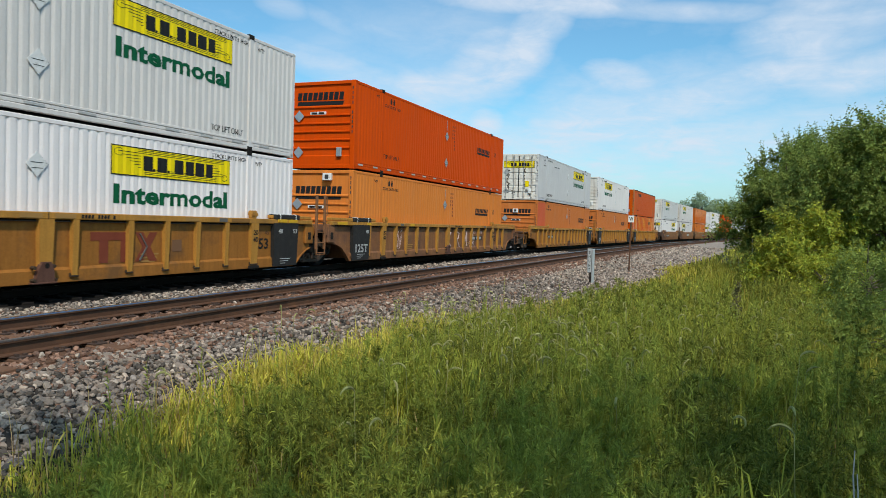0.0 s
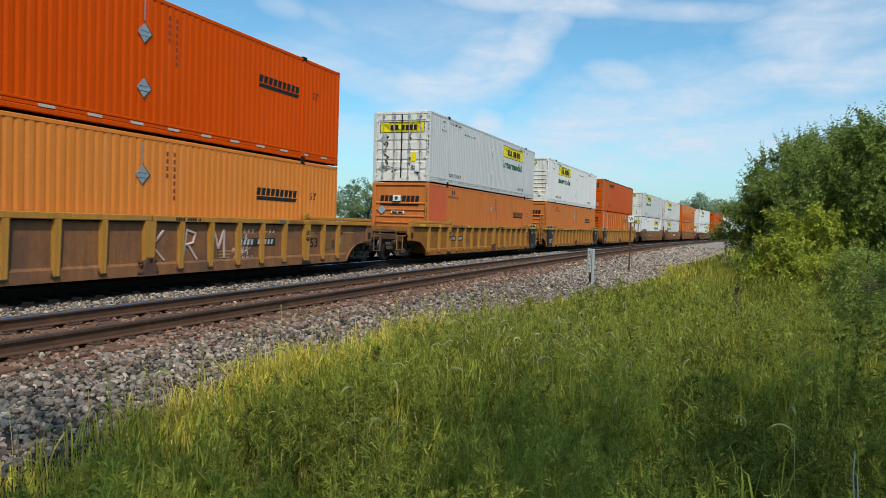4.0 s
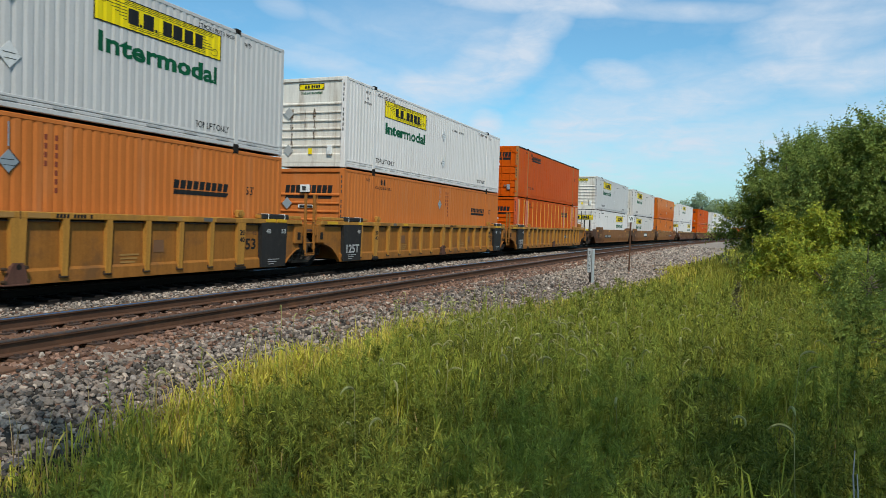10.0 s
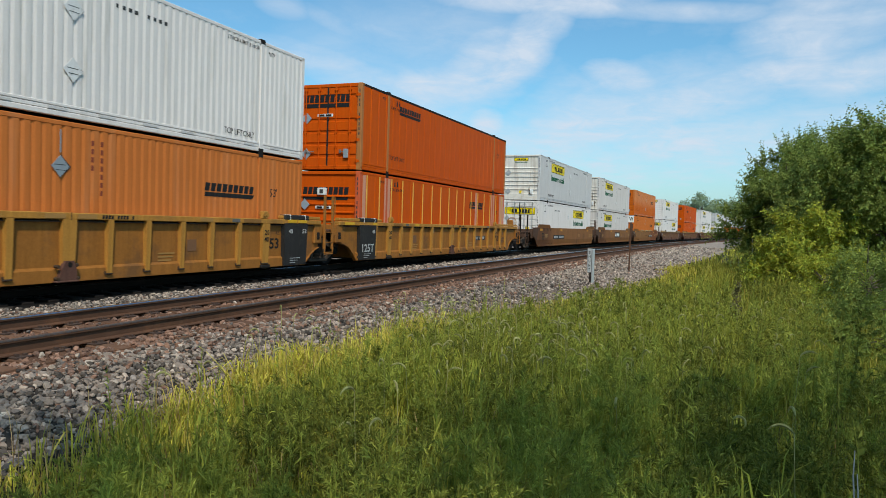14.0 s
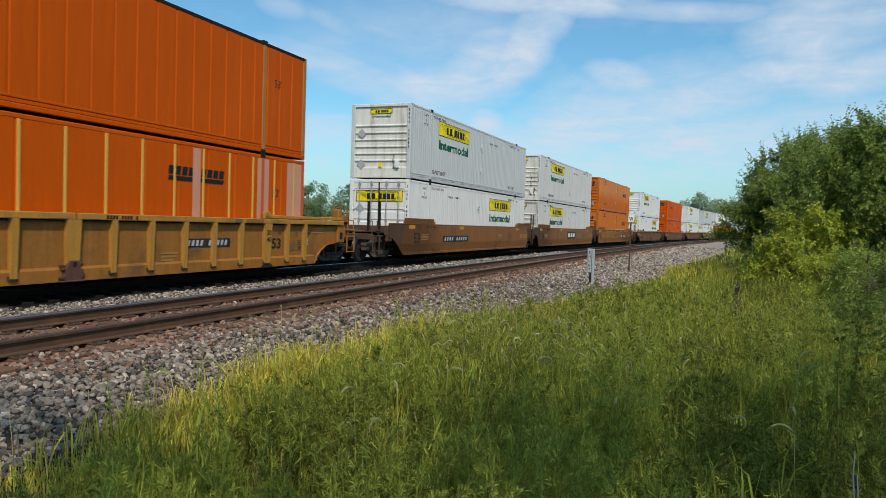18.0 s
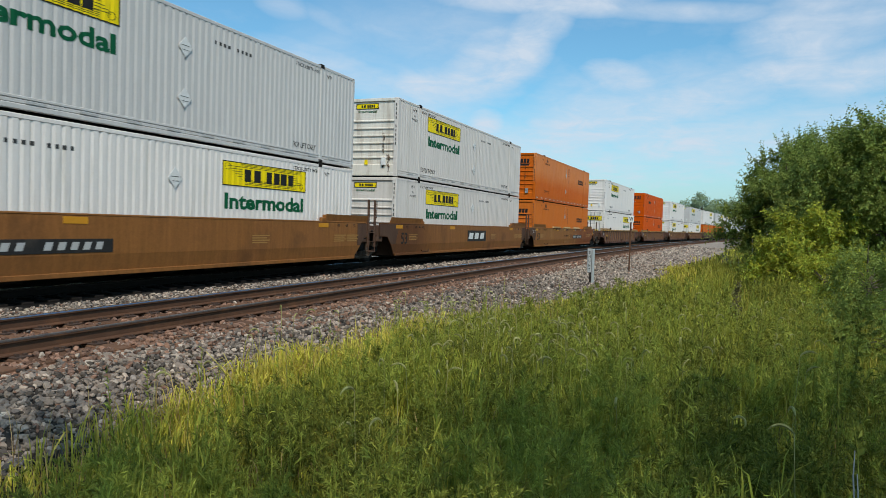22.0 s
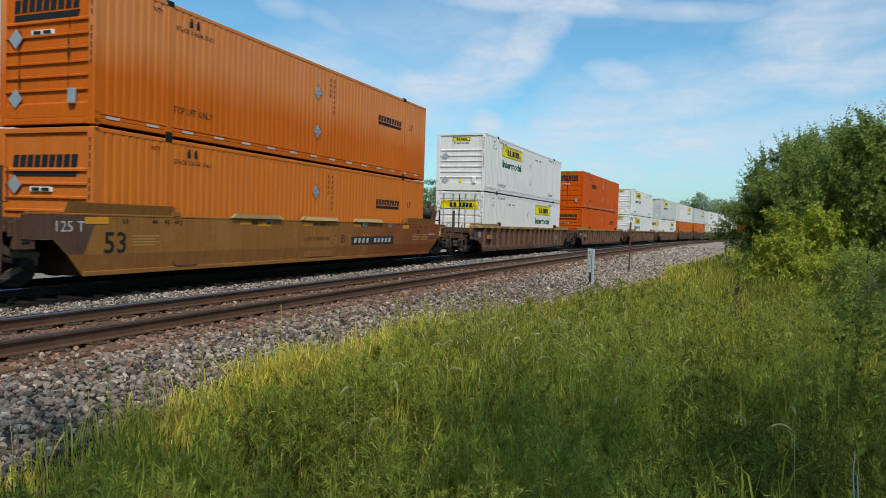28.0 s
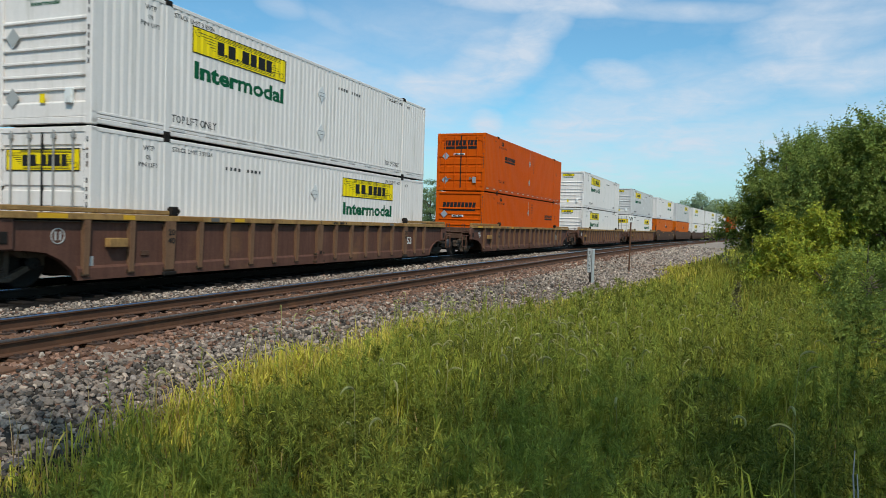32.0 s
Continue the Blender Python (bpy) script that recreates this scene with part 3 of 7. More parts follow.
def build_ground():
    steps = [-2500, -600, -150, -40, -10] + [i * 2.0 for i in range(0, 46)] + [120, 200, 400, 900, 2500]
    rows = [[(x, y, -0.02 + 0.05 * noise.noise((x * .15, y * .15, 0)) if -12 < x < 95 and -40 < y < 30 else -0.02) for x in steps] for y in [-2500, -500, -120] + [i * 2.0 for i in range(-20, 16)] + [60, 150, 500, 2500]]
    structure("ground", Geo().sheet(rows).mesh("ground", True), "soil", "grassy meadow ground reaching the horizon", "ground")
    g, rows = Geo(), []
    ss = [-70, -50, -30, -15, -5] + [i * 1.0 for i in range(0, 90)] + [90 + i * 6.0 for i in range(0, 62)]
    for s in ss:
        e = shelf(s)
        prof = [(7.0, -.05), (4.2, .22), (2.3, .35), (1.3, .355), (.0, .345), (-1.3, .355), (-2.35, .33), (-3.4, .355), (-4.7, .345), (-6.0, .355), (-6.45, .345), (-7.0, .19), (-7.45, .03), (e, .012), (e - .25, -.05)]
        rows.append([path(s, o, z + .02 * noise.noise((s * .9, o * 1.3, 0))) for o, z in prof])
    g.sheet(rows)
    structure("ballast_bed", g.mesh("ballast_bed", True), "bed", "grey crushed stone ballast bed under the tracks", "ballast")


def rail_profile():
    return [(-.075, 0), (.075, 0), (.075, .012), (.012, .028), (.010, .125), (.036, .135), (.037, .165), (.030, .171), (-.030, .171), (-.037, .165), (-.036, .135), (-.010, .125), (-.012, .028), (-.075, .012)]


def build_track(name, centre, label, head):
    track = tagged(new(name), label, "railway track", kind="structure")
    track.location = path(0, centre, 0)
    back = Matrix.Translation(-track.location)
    ss = [-70, -40, -20, -8] + [i * 1.5 for i in range(-2, 60)] + [90 + i * 5.0 for i in range(0, 76)]
    for side in (-.7525, .7525):
        prof = rail_profile()
        rows = [[path(s, centre + side + o, RAIL - .171 + z) for o, z in prof + prof[:1]] for s in ss]
        me = Geo().sheet(rows).mesh("rail")
        me.transform(back)
        r = part("rail", me, "rail_side" if centre else "rail_oily_shaded", track)
        rows = [[path(s, centre + side + o, RAIL + z) for o, z in ((-.0385, -.014), (-.034, -.001), (-.028, .0025), (.028, .0025), (.034, -.001), (.0385, -.014))] for s in ss]
        me = Geo().sheet(rows).mesh("running_band")
        me.transform(back)
        part("running_band", me, "rail_top_near" if centre and side < 0 else head, r, "worn running band on the rail head")
    rng = random.Random(7 if centre else 8)
    tie = kept("tie", lambda: Geo().cbox(-.115, .115, -1.30, 1.30, -.18, 0, .014))
    plate = kept("tie_plate", lambda: Geo().cbox(-.10, .10, -.19, .19, 0, .022, .006).box(-.07, -.03, -.15, -.11, .02, .05).box(.03, .07, .11, .15, .02, .05).box(.03, .07, -.15, -.11, .02, .045))
    far = Geo()
    s = -6.0
    while s < 420:
        j, a = rng.uniform(-.04, .04), rng.uniform(-1.6, 1.6)
        m = Matrix.Translation(path(s, centre + j, RAIL - .171 - .022)) @ pose(0, 0, 0, 0, 0, heading(s) + a)
        if s < 52:
            t = part("tie", tie, "tie" if centre else "tie_oily_shaded", track, at=back @ m)
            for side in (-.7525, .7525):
                part("tie_plate", plate, "plate" if centre else "tie_oily_shaded", t, at=Vector((0, side - j, 0)))
        else:
            far.hexa([m @ Vector(c) for c in ((-.115, -1.3, -.15), (.115, -1.3, -.15), (.115, 1.3, -.15), (-.115, 1.3, -.15), (-.115, -1.3, 0), (.115, -1.3, 0), (.115, 1.3, 0), (-.115, 1.3, 0))])
        s += .508
    me = far.mesh("far_ties")
    me.transform(back)
    tagged(part("far_ties", me, "tie", track), kind="stuff")


def far_gravel():
    """The paler, finer gravel and dirt further along the line."""
    ss = [46 + i * 2.0 for i in range(30)] + [106 + 8.0 * i for i in range(45)]
    rows = []
    for s in ss:
        e, rise = shelf(s), .03 * smooth_step(s, 46, 56)
        rows.append([path(s, o, z - .012 + rise + .02 * noise.noise((s * .9, o * 1.3, 0))) for o, z in ((-5.98, .355), (-6.45, .345), (-7.0, .19), (-7.45, .03), (-8.4, .02), (e, .012), (e - .25, -.05))])
    structure("far_gravel", Geo().sheet(rows).mesh("far_gravel", True), "far_gravel", "pale fine gravel and dirt beside the line", "gravel")


def far_side_gravel():
    """Dusty gravel and dirt on the far side of the line."""
    ss = [-60, -30, -10] + [i * 3.0 for i in range(0, 40)] + [120 + 10.0 * i for i in range(30)]
    rows = [[path(s, o, z + .02 * noise.noise((s * .5, o * .7, 2))) for o, z in ((1.95, .372), (2.3, .37), (4.2, .25), (7.0, .03), (11.0, .02), (15.5, .01))] for s in ss]
    structure("far_side_gravel", Geo().sheet(rows).mesh("far_side_gravel", True), "far_gravel", "dusty gravel and dirt on the far side of the line", "gravel")


def crib_gravel():
    """Rust-brown fouled gravel between the ties of the empty track."""
    ss = [-20, -8] + [i * .5 for i in range(-8, 110)] + [60 + 5.0 * i for i in range(80)]
    rows = [[path(s, NEAR + o, .374 - (.03 if abs(o) > 1.4 else 0) + .016 * noise.noise((s * 2.1, o * 2.3, 4))) for o in (-1.6, -1.4, -1.1, -.9, -.6, -.3, 0, .3, .6, .9, 1.1, 1.4, 1.6)] for s in ss]
    structure("crib_gravel", Geo().sheet(rows).mesh("crib_gravel", True), "crib", "rust-brown fouled gravel between the ties of the empty track", "ballast")


def oily_shaded_strip():
    # Sheet darkened for oil and for the shade below the train.
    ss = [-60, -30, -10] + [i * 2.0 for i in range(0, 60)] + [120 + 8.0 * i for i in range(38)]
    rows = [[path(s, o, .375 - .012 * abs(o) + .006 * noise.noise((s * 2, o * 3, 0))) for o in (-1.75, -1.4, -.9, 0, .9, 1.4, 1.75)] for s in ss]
    structure("oily_ballast", Geo().sheet(rows).mesh("oily_ballast", True), "oily_shaded", "oily ballast between the rails, darkened for the shade under the train", "ballast")


build_ground()
far_gravel()
far_side_gravel()
crib_gravel()
oily_shaded_strip()
build_track("track_1", NEAR, "empty railway track with rusty rails on wooden ties", "rail_top")
build_track("track_2", 0.0, "railway track under the freight train", "rail_top")


# ---- containers ----
HL, HW, HH = SPAN / 2, 1.295, 2.896


def wave_side(pitch, depth, flat, wall=.035, rise=.035):
    """A wall of upright corrugations, two skins thick."""
    def build():
        g = Geo()
        xs, n = [], int((SPAN - .28) / pitch)
        step = (SPAN - .28) / n
        for i in range(n):
            x = -HL + .14 + i * step
            xs += [(x, 0), (x + flat * step, 0), (x + (flat + wall) * step, depth), (x + (1 - rise) * step, depth)]
        xs.append((HL - .14, 0))
        g.sheet([[(x, d, .26) for x, d in xs], [(x, d, 2.80) for x, d in xs]])
        g.sheet([[(-HL + .1, depth + .015, .17), (HL - .1, depth + .015, .17)], [(-HL + .1, depth + .015, 2.80), (HL - .1, depth + .015, 2.80)]])
        return g
    return kept(("side_panel", pitch, depth, flat, wall, rise), build)


def end_panel_mesh():
    """A front wall with level ribs."""
    def build():
        prof = [(0.0, .16), (0.0, .42)]
        for i in range(6):
            z = .46 + i * .27
            prof += [(0.03, z), (.03, z + .20), (-.012, z + .215), (-.012, z + .25)]
        prof += [(.03, 2.10), (.03, 2.74), (0, 2.76)]
        return Geo().sheet([[(x, y, z) for y in (-1.12, 1.12)] for x, z in prof]).box(.05, .07, -1.13, 1.13, .15, 2.77)
    return kept("end_panel", build)


def door_mesh():
    def build():
        g, prof = Geo(), [(0, .14)]
        for z in (.42, .82, 1.22, 1.62, 2.42):
            prof += [(0, z), (.028, z + .02), (.028, z + .10), (0, z + .12)]
        prof += [(0, 2.78)]
        g.sheet([[(x, y, z) for y in (.0, 1.13)] for x, z in prof])
        return g.box(.035, .06, 0.0, 1.13, .14, 2.78)
    return kept("door", build)


def place(x, y, z, rz=0):
    return pose(x, y, z, 0, 0, rz)


def brand_panel(parent, x, z, w=3.7, h=.60, rz=0, y=-HW + .001, fancy=True, drape=False):
    """The yellow sign with blocks for its lettering and a scroll at each end."""
    lay = (lambda me, dx: draped(me, x + dx)) if drape else (lambda me, dx: me)
    pan = part("sign_panel", lay(kept(("sign_panel", w, h), lambda: Geo().cbox(0, w, -.003, .003, 0, h, .002)), 0), "yellow", parent, "yellow sign panel with a black border", place(x, y, z, rz))
    part("sign_border", lay(kept(("sign_border", w, h), lambda: Geo().box(0, w, -.002, .002, 0, .022).box(0, w, -.002, .002, h - .022, h).box(0, .022, -.002, .002, .02, h - .02).box(w - .022, w, -.002, .002, .02, h - .02)), 0), "black", pan, at=place(0, -.004, 0))

    k, hs = w / 3.7, h / .6
    for x0, x1, z0, z1 in ((.86, 1.12, .14, .44), (1.26, 1.54, .14, .44), (1.80, 2.06, .14, .44), (2.13, 2.39, .14, .44), (2.46, 2.74, .14, .44), (2.81, 3.05, .14, .44), (1.15, 1.20, .14, .19), (1.58, 1.63, .14, .19)):
        part("sign_block", lay(kept(("sign_block", round(x1 - x0, 2), w, h), lambda: Geo().box(0, (x1 - x0) * k, -.002, .002, 0, (z1 - z0) * hs)), x0 * k), "black", pan, at=place(x0 * k, -.005, z0 * hs))

    for i in range(6 if fancy else 0):
        z = h * (.80 - .10 * i)
        for nm, x0, x1 in (("a", w * (.05 + .028 * i), w * .215), ("b", w * .80, w * (.83 + .022 * i))):
            part("scroll_line", lay(kept(("scroll_line", nm, i, w, h), lambda: Geo().box(0, x1 - x0, -.002, .002, 0, .012)), x0), "black", pan, at=place(x0, -.004, z))
    for z0, x0, x1 in ((.80, .20, .93), (.10, .24, .86)) if fancy else ():
        part("scroll_band", lay(kept(("scroll_band", z0, w, h), lambda: [g := Geo(), [g.box(0, (x1 - x0) * w, -.002, .002, i * .035 * hs, i * .035 * hs + .010) for i in range(4)]][0]), x0 * w), "black", pan, at=place(x0 * w, -.004, z0 * h))
    for cx, cz in ((w * .055, h * .78), (w * .94, h * .26)):
        part("scroll_curl", lay(kept(("scroll_curl", w, h), lambda: Geo().bent([Vector((.0275 * w * math.cos(a), 0, h * .13 * math.sin(a))) for a in np.linspace(0, 2 * math.pi, 11)], .006, 4)), cx), "black", pan, at=place(cx, -.004, cz))
    return pan


def truck_brand(parent, x, z, w=1.9, rz=0, y=-HW + .001, k=1.0, drape=False):
    """Slanting black blocks over a heavy bar."""
    blocks("brand_block", parent, 9, .19 * k, w, "black", place(x, y, z + .13 * k, rz), .03, .2, (), x if drape else None)
    bar = kept(("brand_bar", w, k), lambda: Geo().hexa([(0, -.002, 0), (w * .97, -.002, 0), (w * .97, .002, 0), (0, .002, 0), (.02, -.002, .10 * k), (w, -.002, .10 * k), (w, .002, .10 * k), (.02, .002, .10 * k)]))
    part("brand_bar", draped(bar, x) if drape else bar, "black", parent, at=place(x, y, z, rz))


def diamond(size):
    return kept(("placard", size), lambda: Geo().prism([(-size * .96, 0), (0, -size), (size * .96, 0), (0, size)], -.004, .004))


def container(paint, end, brand, spot, upper, label, flat=False, post=None, end_paint=None, patch=False, marks=True, serial=True, streaks=(), notice=False, lamp=None):
    """A 53-foot container. brand: 'scroll' or 'blocks'; spot: where on its side the brand stands, from the near end."""
    thing = tagged(new("container"), label, "container", "containers on the train")
    post = post or paint
    ep = end_paint or paint
    side = (wave_side(.55, .02, .90) if upper else wave_side(.945, .02, .94)) if flat else wave_side(.211, .020, .52, .06, .30)
    for s in (-1, 1):
        part("side_panel", side, paint, thing, at=pose(0, s * (HW - .006), 0, 0, 0, 0 if s < 0 else 180))
        part("top_rail", kept("top_rail", lambda: Geo().cbox(-HL + .02, HL - .02, -.05, .05, 2.795, 2.885, .012)), "grime" if flat and upper else paint, thing, at=place(0, s * (HW - .05), 0))
        rail = kept(("bottom_rail", upper), lambda: Geo().cbox(-HL + .02, HL - .02, -.05, .04, .03, .13, .012).cbox(-HL + .02, HL - .02, -.044, .04, .135, .205, .008).cbox(-HL + .02, HL - .02, -.05, .04, .21, .27, .012))
        part("bottom_rail", rail, paint, thing, at=pose(0, s * (HW - .05), 0, 0, 0, 0 if s < 0 else 180))
        for x in (-6.07, 6.07):
            part("lift_post", kept("lift_post", lambda: Geo().cbox(-.075, .075, -.03, .03, .05, 2.86, .012)), post, thing, at=pose(x, s * (HW - .022), 0))
            for z, nm in ((2.80, "upper_casting"), (-.012, "lower_casting")):
                part(nm, kept("casting", lambda: Geo().cbox(-.10, .10, -.075, .075, 0, .125, .012).tube((0, -.085, .06), (0, -.07, .06), .035, n=8)), "grime", thing, at=pose(x, s * (HW - .06), z))
        for x in (-1, 1):
            part("corner_post", kept("corner_post", lambda: Geo().cbox(-.08, .08, -.085, .085, 0, HH - .004, .016)), post if not flat else post, thing, at=pose(x * (HL - .08), s * (HW - .085), 0))
    part("roof", kept("roof", lambda: Geo().sheet([[(x, y, 2.87 + (.012 if i % 2 else 0)) for y in (-1.22, 1.22)] for i, x in enumerate(np.linspace(-HL + .05, HL - .05, 60))]).box(-HL + .1, HL - .1, -1.22, 1.22, 2.845, 2.855)), paint, thing)
    part("underframe", kept("underframe", lambda: Geo().box(-HL + .05, HL - .05, -1.2, 1.2, .03, .14)), "grime", thing)
    for x, rz in ((-HL, 0), (HL, 180)):
        door_here = end == "doors" and rz == 0
        part("header", kept("header", lambda: Geo().cbox(0, .1, -1.14, 1.14, 2.77, 2.885, .012)), ep, thing, at=pose(x, 0, 0, 0, 0, rz))
        part("sill", kept("sill", lambda: Geo().cbox(0, .1, -1.14, 1.14, .02, .15, .012)), ep, thing, at=pose(x, 0, 0, 0, 0, rz))
        if not door_here:
            part("end_panel", end_panel_mesh(), ep, thing, at=pose(x + (.02 if rz == 0 else -.02), 0, 0, 0, 0, rz))
            continue
        part("door_gasket", kept("door_gasket", lambda: Geo().box(-.012, .02, -.028, .028, .12, 2.79).box(-.004, .02, -1.15, -1.12, .12, 2.79).box(-.004, .02, 1.12, 1.15, .12, 2.79)), "black", thing, at=pose(x + .02, 0, 0))
        for sgn in (-1, 1):
            d = part("door", door_mesh(), ep, thing, at=pose(x + .02, -1.135 if sgn < 0 else .005, 0))
            for y in (.28, .80) if sgn < 0 else (.32, .84):
                part("lock_rod", kept("lock_rod", lambda: Geo().tube((-.03, 0, .06), (-.03, 0, 2.82), .021, n=8).box(-.05, 0, -.05, .05, .12, .2).box(-.05, 0, -.05, .05, 2.66, 2.74).box(-.05, 0, -.045, .045, 1.25, 1.31).box(-.05, 0, -.045, .045, .75, .81)), ep if brand == "blocks" else "rod_white", d, at=place(0, y, 0))
            part("door_handle", kept("door_handle", lambda: Geo().bent([Vector((-.05, 0, .62)), Vector((-.055, .22, .61)), Vector((-.055, .34, .62))], .016).box(-.06, -.01, .30, .36, .56, .68)), "rod", d, at=place(0, .28 if sgn < 0 else .48, 0))
            for z in (.3, 1.0, 1.75, 2.5):
                part("hinge", kept("hinge", lambda: Geo().box(-.03, .01, -.09, .09, -.04, .04).tube((-.03, 0, -.06), (-.03, 0, .06), .02, n=6)), ep, d, at=place(0, -.02 if sgn < 0 else 1.15, z))
    # brand and markings on the side towards the meadow
    ends = -HL - .035

    def mark(name, me, material, x, z, text=""):
        part(name, me if flat else draped(me, x), material, thing, text, place(x, -HW + .002, z))

    if brand == "scroll":
        brand_panel(thing, spot - HL, 2.0, fancy=serial, drape=not flat)
        mark("brand_word", letters("Intermodal", .40, 3.50, .034), "green", spot - HL + .10, 1.42, "dark green lettering")
        if end == "doors":
            brand_panel(thing, 0, 0, 2.02, .44, -90, 0, serial).matrix_basis = pose(ends + .047, 1.0, 2.02, 0, 0, -90)
            if notice:
                board = part("notice_board", kept("notice_board", lambda: Geo().cbox(0, .56, -.004, .004, 0, .40, .002)), "panel_black", thing, "black notice board with white lettering", pose(ends + .047, 1.06, .12, 0, 0, -90))
                for i, word in enumerate(("LOCAL", "REGIONAL", "DEDICATED")):
                    part("marking", letters(word, .075, .24 + .11 * i, .01), "white_mark", board, at=place(.05, -.008, .28 - .11 * i))
        else:
            brand_panel(thing, 0, 0, .95, .20, -90, 0, False).matrix_basis = pose(ends + .075, .48, 2.50, 0, 0, -90)
            part("brand_word", letters("Intermodal", .095, .78, .02), "green", thing, at=pose(ends + .079, .39, 2.36, 0, 0, -90))
        if marks:
            mark("marking", letters("TOP LIFT ONLY", .17, 1.46), "black", -HL + 2.16, .34)
            mark("marking", letters("TOP LIFT ONLY", .15, 1.20), "black", HL - 3.48, .34)
            for x0 in (-HL + 2.2, HL - 3.42):
                mark("marking", letters("STACK LIMIT 3 HIGH", .10, 1.30), "black", x0, 2.62)
            for x0 in (-HL + 1.35, HL - 1.75):
                mark("marking", letters("WTP", .11, .3), "black", x0, 2.56)
            mark("marking", letters("OR", .09, .16), "dark_text", -HL + 1.42, 2.38)
            mark("marking", letters("PIN LIFT", .09, .55), "dark_text", -HL + 1.22, 2.22)
        for i in range(13 if upper and marks else 0):
            part("rail_slot", kept("rail_slot", lambda: Geo().cbox(0, .42, -.003, .003, 0, .05, .002)), "silver" if paint == "white" else "dull_white", thing, at=place(-HL + 1.0 + i * 1.13, -HW - .004, .145))
        sx = -HL + (4.0 if spot > 8 else 9.3)
        blocks("serial_block", thing, 9, .08, 1.5, "dark_text", place(sx, -HW + .002, 2.36), 0, .55, (4,), None if flat else sx)
    elif brand == "blocks":
        truck_brand(thing, spot - HL, 1.70 if not flat else 2.0 if not upper else 2.25, drape=not flat)
        head = 2.10 if upper else 1.92
        truck_brand(thing, ends + .047 if end == "doors" else ends + .078, head, 1.8, -90, .93, 1.35)
        if lamp:
            part("lamp_box", kept("lamp_box", lambda: Geo().cbox(-.06, .05, -.16, .16, -.12, .12, .01)), "white_mark", thing, "small white box on the end wall", pose(ends, *lamp))
            part("lamp_face", kept("lamp_face", lambda: Geo().cbox(-.07, -.055, -.07, .07, -.07, .07, .01)), "dark_text", thing, at=pose(ends, *lamp))
        if marks:
            if upper:
                mark("marking", letters("TOP LIFT ONLY", .15, 1.28), "black", -HL + 2.14, .55)
            mark("marking", letters("STACK 2 HIGH ONLY", .10, 1.25), "black", -HL + 2.2, 2.36)
            mark("marking", letters("53'", .22, .32), "black", HL - 1.55, 1.80)
            mark("marking", letters("WTP", .10, .28), "black", -HL + 1.5, 2.58)
            for dx in (.0, .22):
                mark("weight_mark", kept("weight_mark", lambda: Geo().box(0, .09, -.002, .002, 0, .14).box(.02, .07, -.002, .002, .14, .2)), "black", -HL + 2.62 + dx, 2.52)
        part("end_plate", kept("end_plate", lambda: Geo().cbox(-.02, .02, -.3, .3, -.05, .05, .006)), "white_mark", thing, "white number plate on the end wall", pose(ends + .06, .1, head - .26))
        for dy in (-.135, .135):
            part("plate_block", kept("plate_block", lambda: Geo().box(-.004, .004, -.105, .105, -.032, .032)), "black", thing, at=pose(ends + .036, .1 + dy, head - .26))
        # number columns beside the placards
        for dx, top, n in ((.74, 2.50, 4), (.96, 2.50, 7)) if serial and not flat else ():
            for i in range(n):
                mark("serial_block", kept("serial_letter", lambda: Geo().box(-.024, .024, -.002, .002, 0, .10)), "faded_logo", -HL + 8.05 + dx, top - i * .158)
        if not flat and upper:
            for i in range(15):
                part("tape", kept("tape", lambda: Geo().cbox(0, .34, -.002, .002, 0, .055, .001)), "tape", thing, at=place(-HL + .3 + i * 1.06, -HW - .004, .14))
    # serial numbers at the edge of the end wall as a column of blocks
    for i in (0, 1, 2, 3, 5, 6, 7, 8, 9) if serial else ():
        part("serial_block", kept("serial_piece", lambda: Geo().box(-.003, .003, -.017, .017, 0, .10)), "dark_text", thing, at=pose(-HL - .005, -1.215, 2.58 - i * .158))
    pl = (diamond(.23), "placard_white") if brand == "scroll" else (diamond(.20), "grey_mark")
    for z in (2.05, .92) if not flat else ():
        card = part("placard_holder", pl[0], pl[1], thing, "diamond placard holder", place(-HL + (8.05 if spot > 8 or brand == "blocks" else 8.3), -HW - .012, z))
        # Dark right rim behind the card paints its outline and shadow; plus fold lines.
        if serial:
            part("placard_edge", kept(("placard_edge", brand), lambda: Geo().prism([(-.02, -.235), (.235, 0), (.0, .235), (.02, .20), (.19, 0), (0, -.20)], .005, .009).box(-.13, .11, -.007, -.004, .022, .034).box(-.10, .12, -.007, -.004, -.075, -.064)), "dark_text", card)
    if not flat and brand == "blocks":
        part("rod_mark", kept("rod_mark", lambda: Geo().box(-.012, .012, -.004, .004, 0, .42)), "grey_mark", thing, at=place(-HL + 8.05, -HW - .012, 2.30))
    for z, y in ((1.75, .82), (.55, .82)) if not notice else ((.92, .80),):
        part("placard_holder", diamond(.20), "old_white" if brand == "scroll" else pl[1], thing, "diamond placard holder", pose(-HL + .008 if end == "doors" else -HL - .004, y, z, 0, 0, -90))
    part("document_box", kept("document_box", lambda: Geo().cbox(-.05, .03, -.09, .09, -.15, .15, .012)), "white_mark" if brand == "scroll" else "grey_mark", thing, "document box on the end wall", pose(-HL - .01, -.75, .55))
    if brand == "scroll":
        part("notice", kept("notice", lambda: Geo().box(-.004, .004, -.07, .07, -.09, .09)), "yellow", thing, at=pose(-HL - .014, -.02, .52) if end != "doors" else pose(-HL + .010, -.56, 1.02) @ Matrix.Diagonal((1, 1.7, 2.0, 1)))
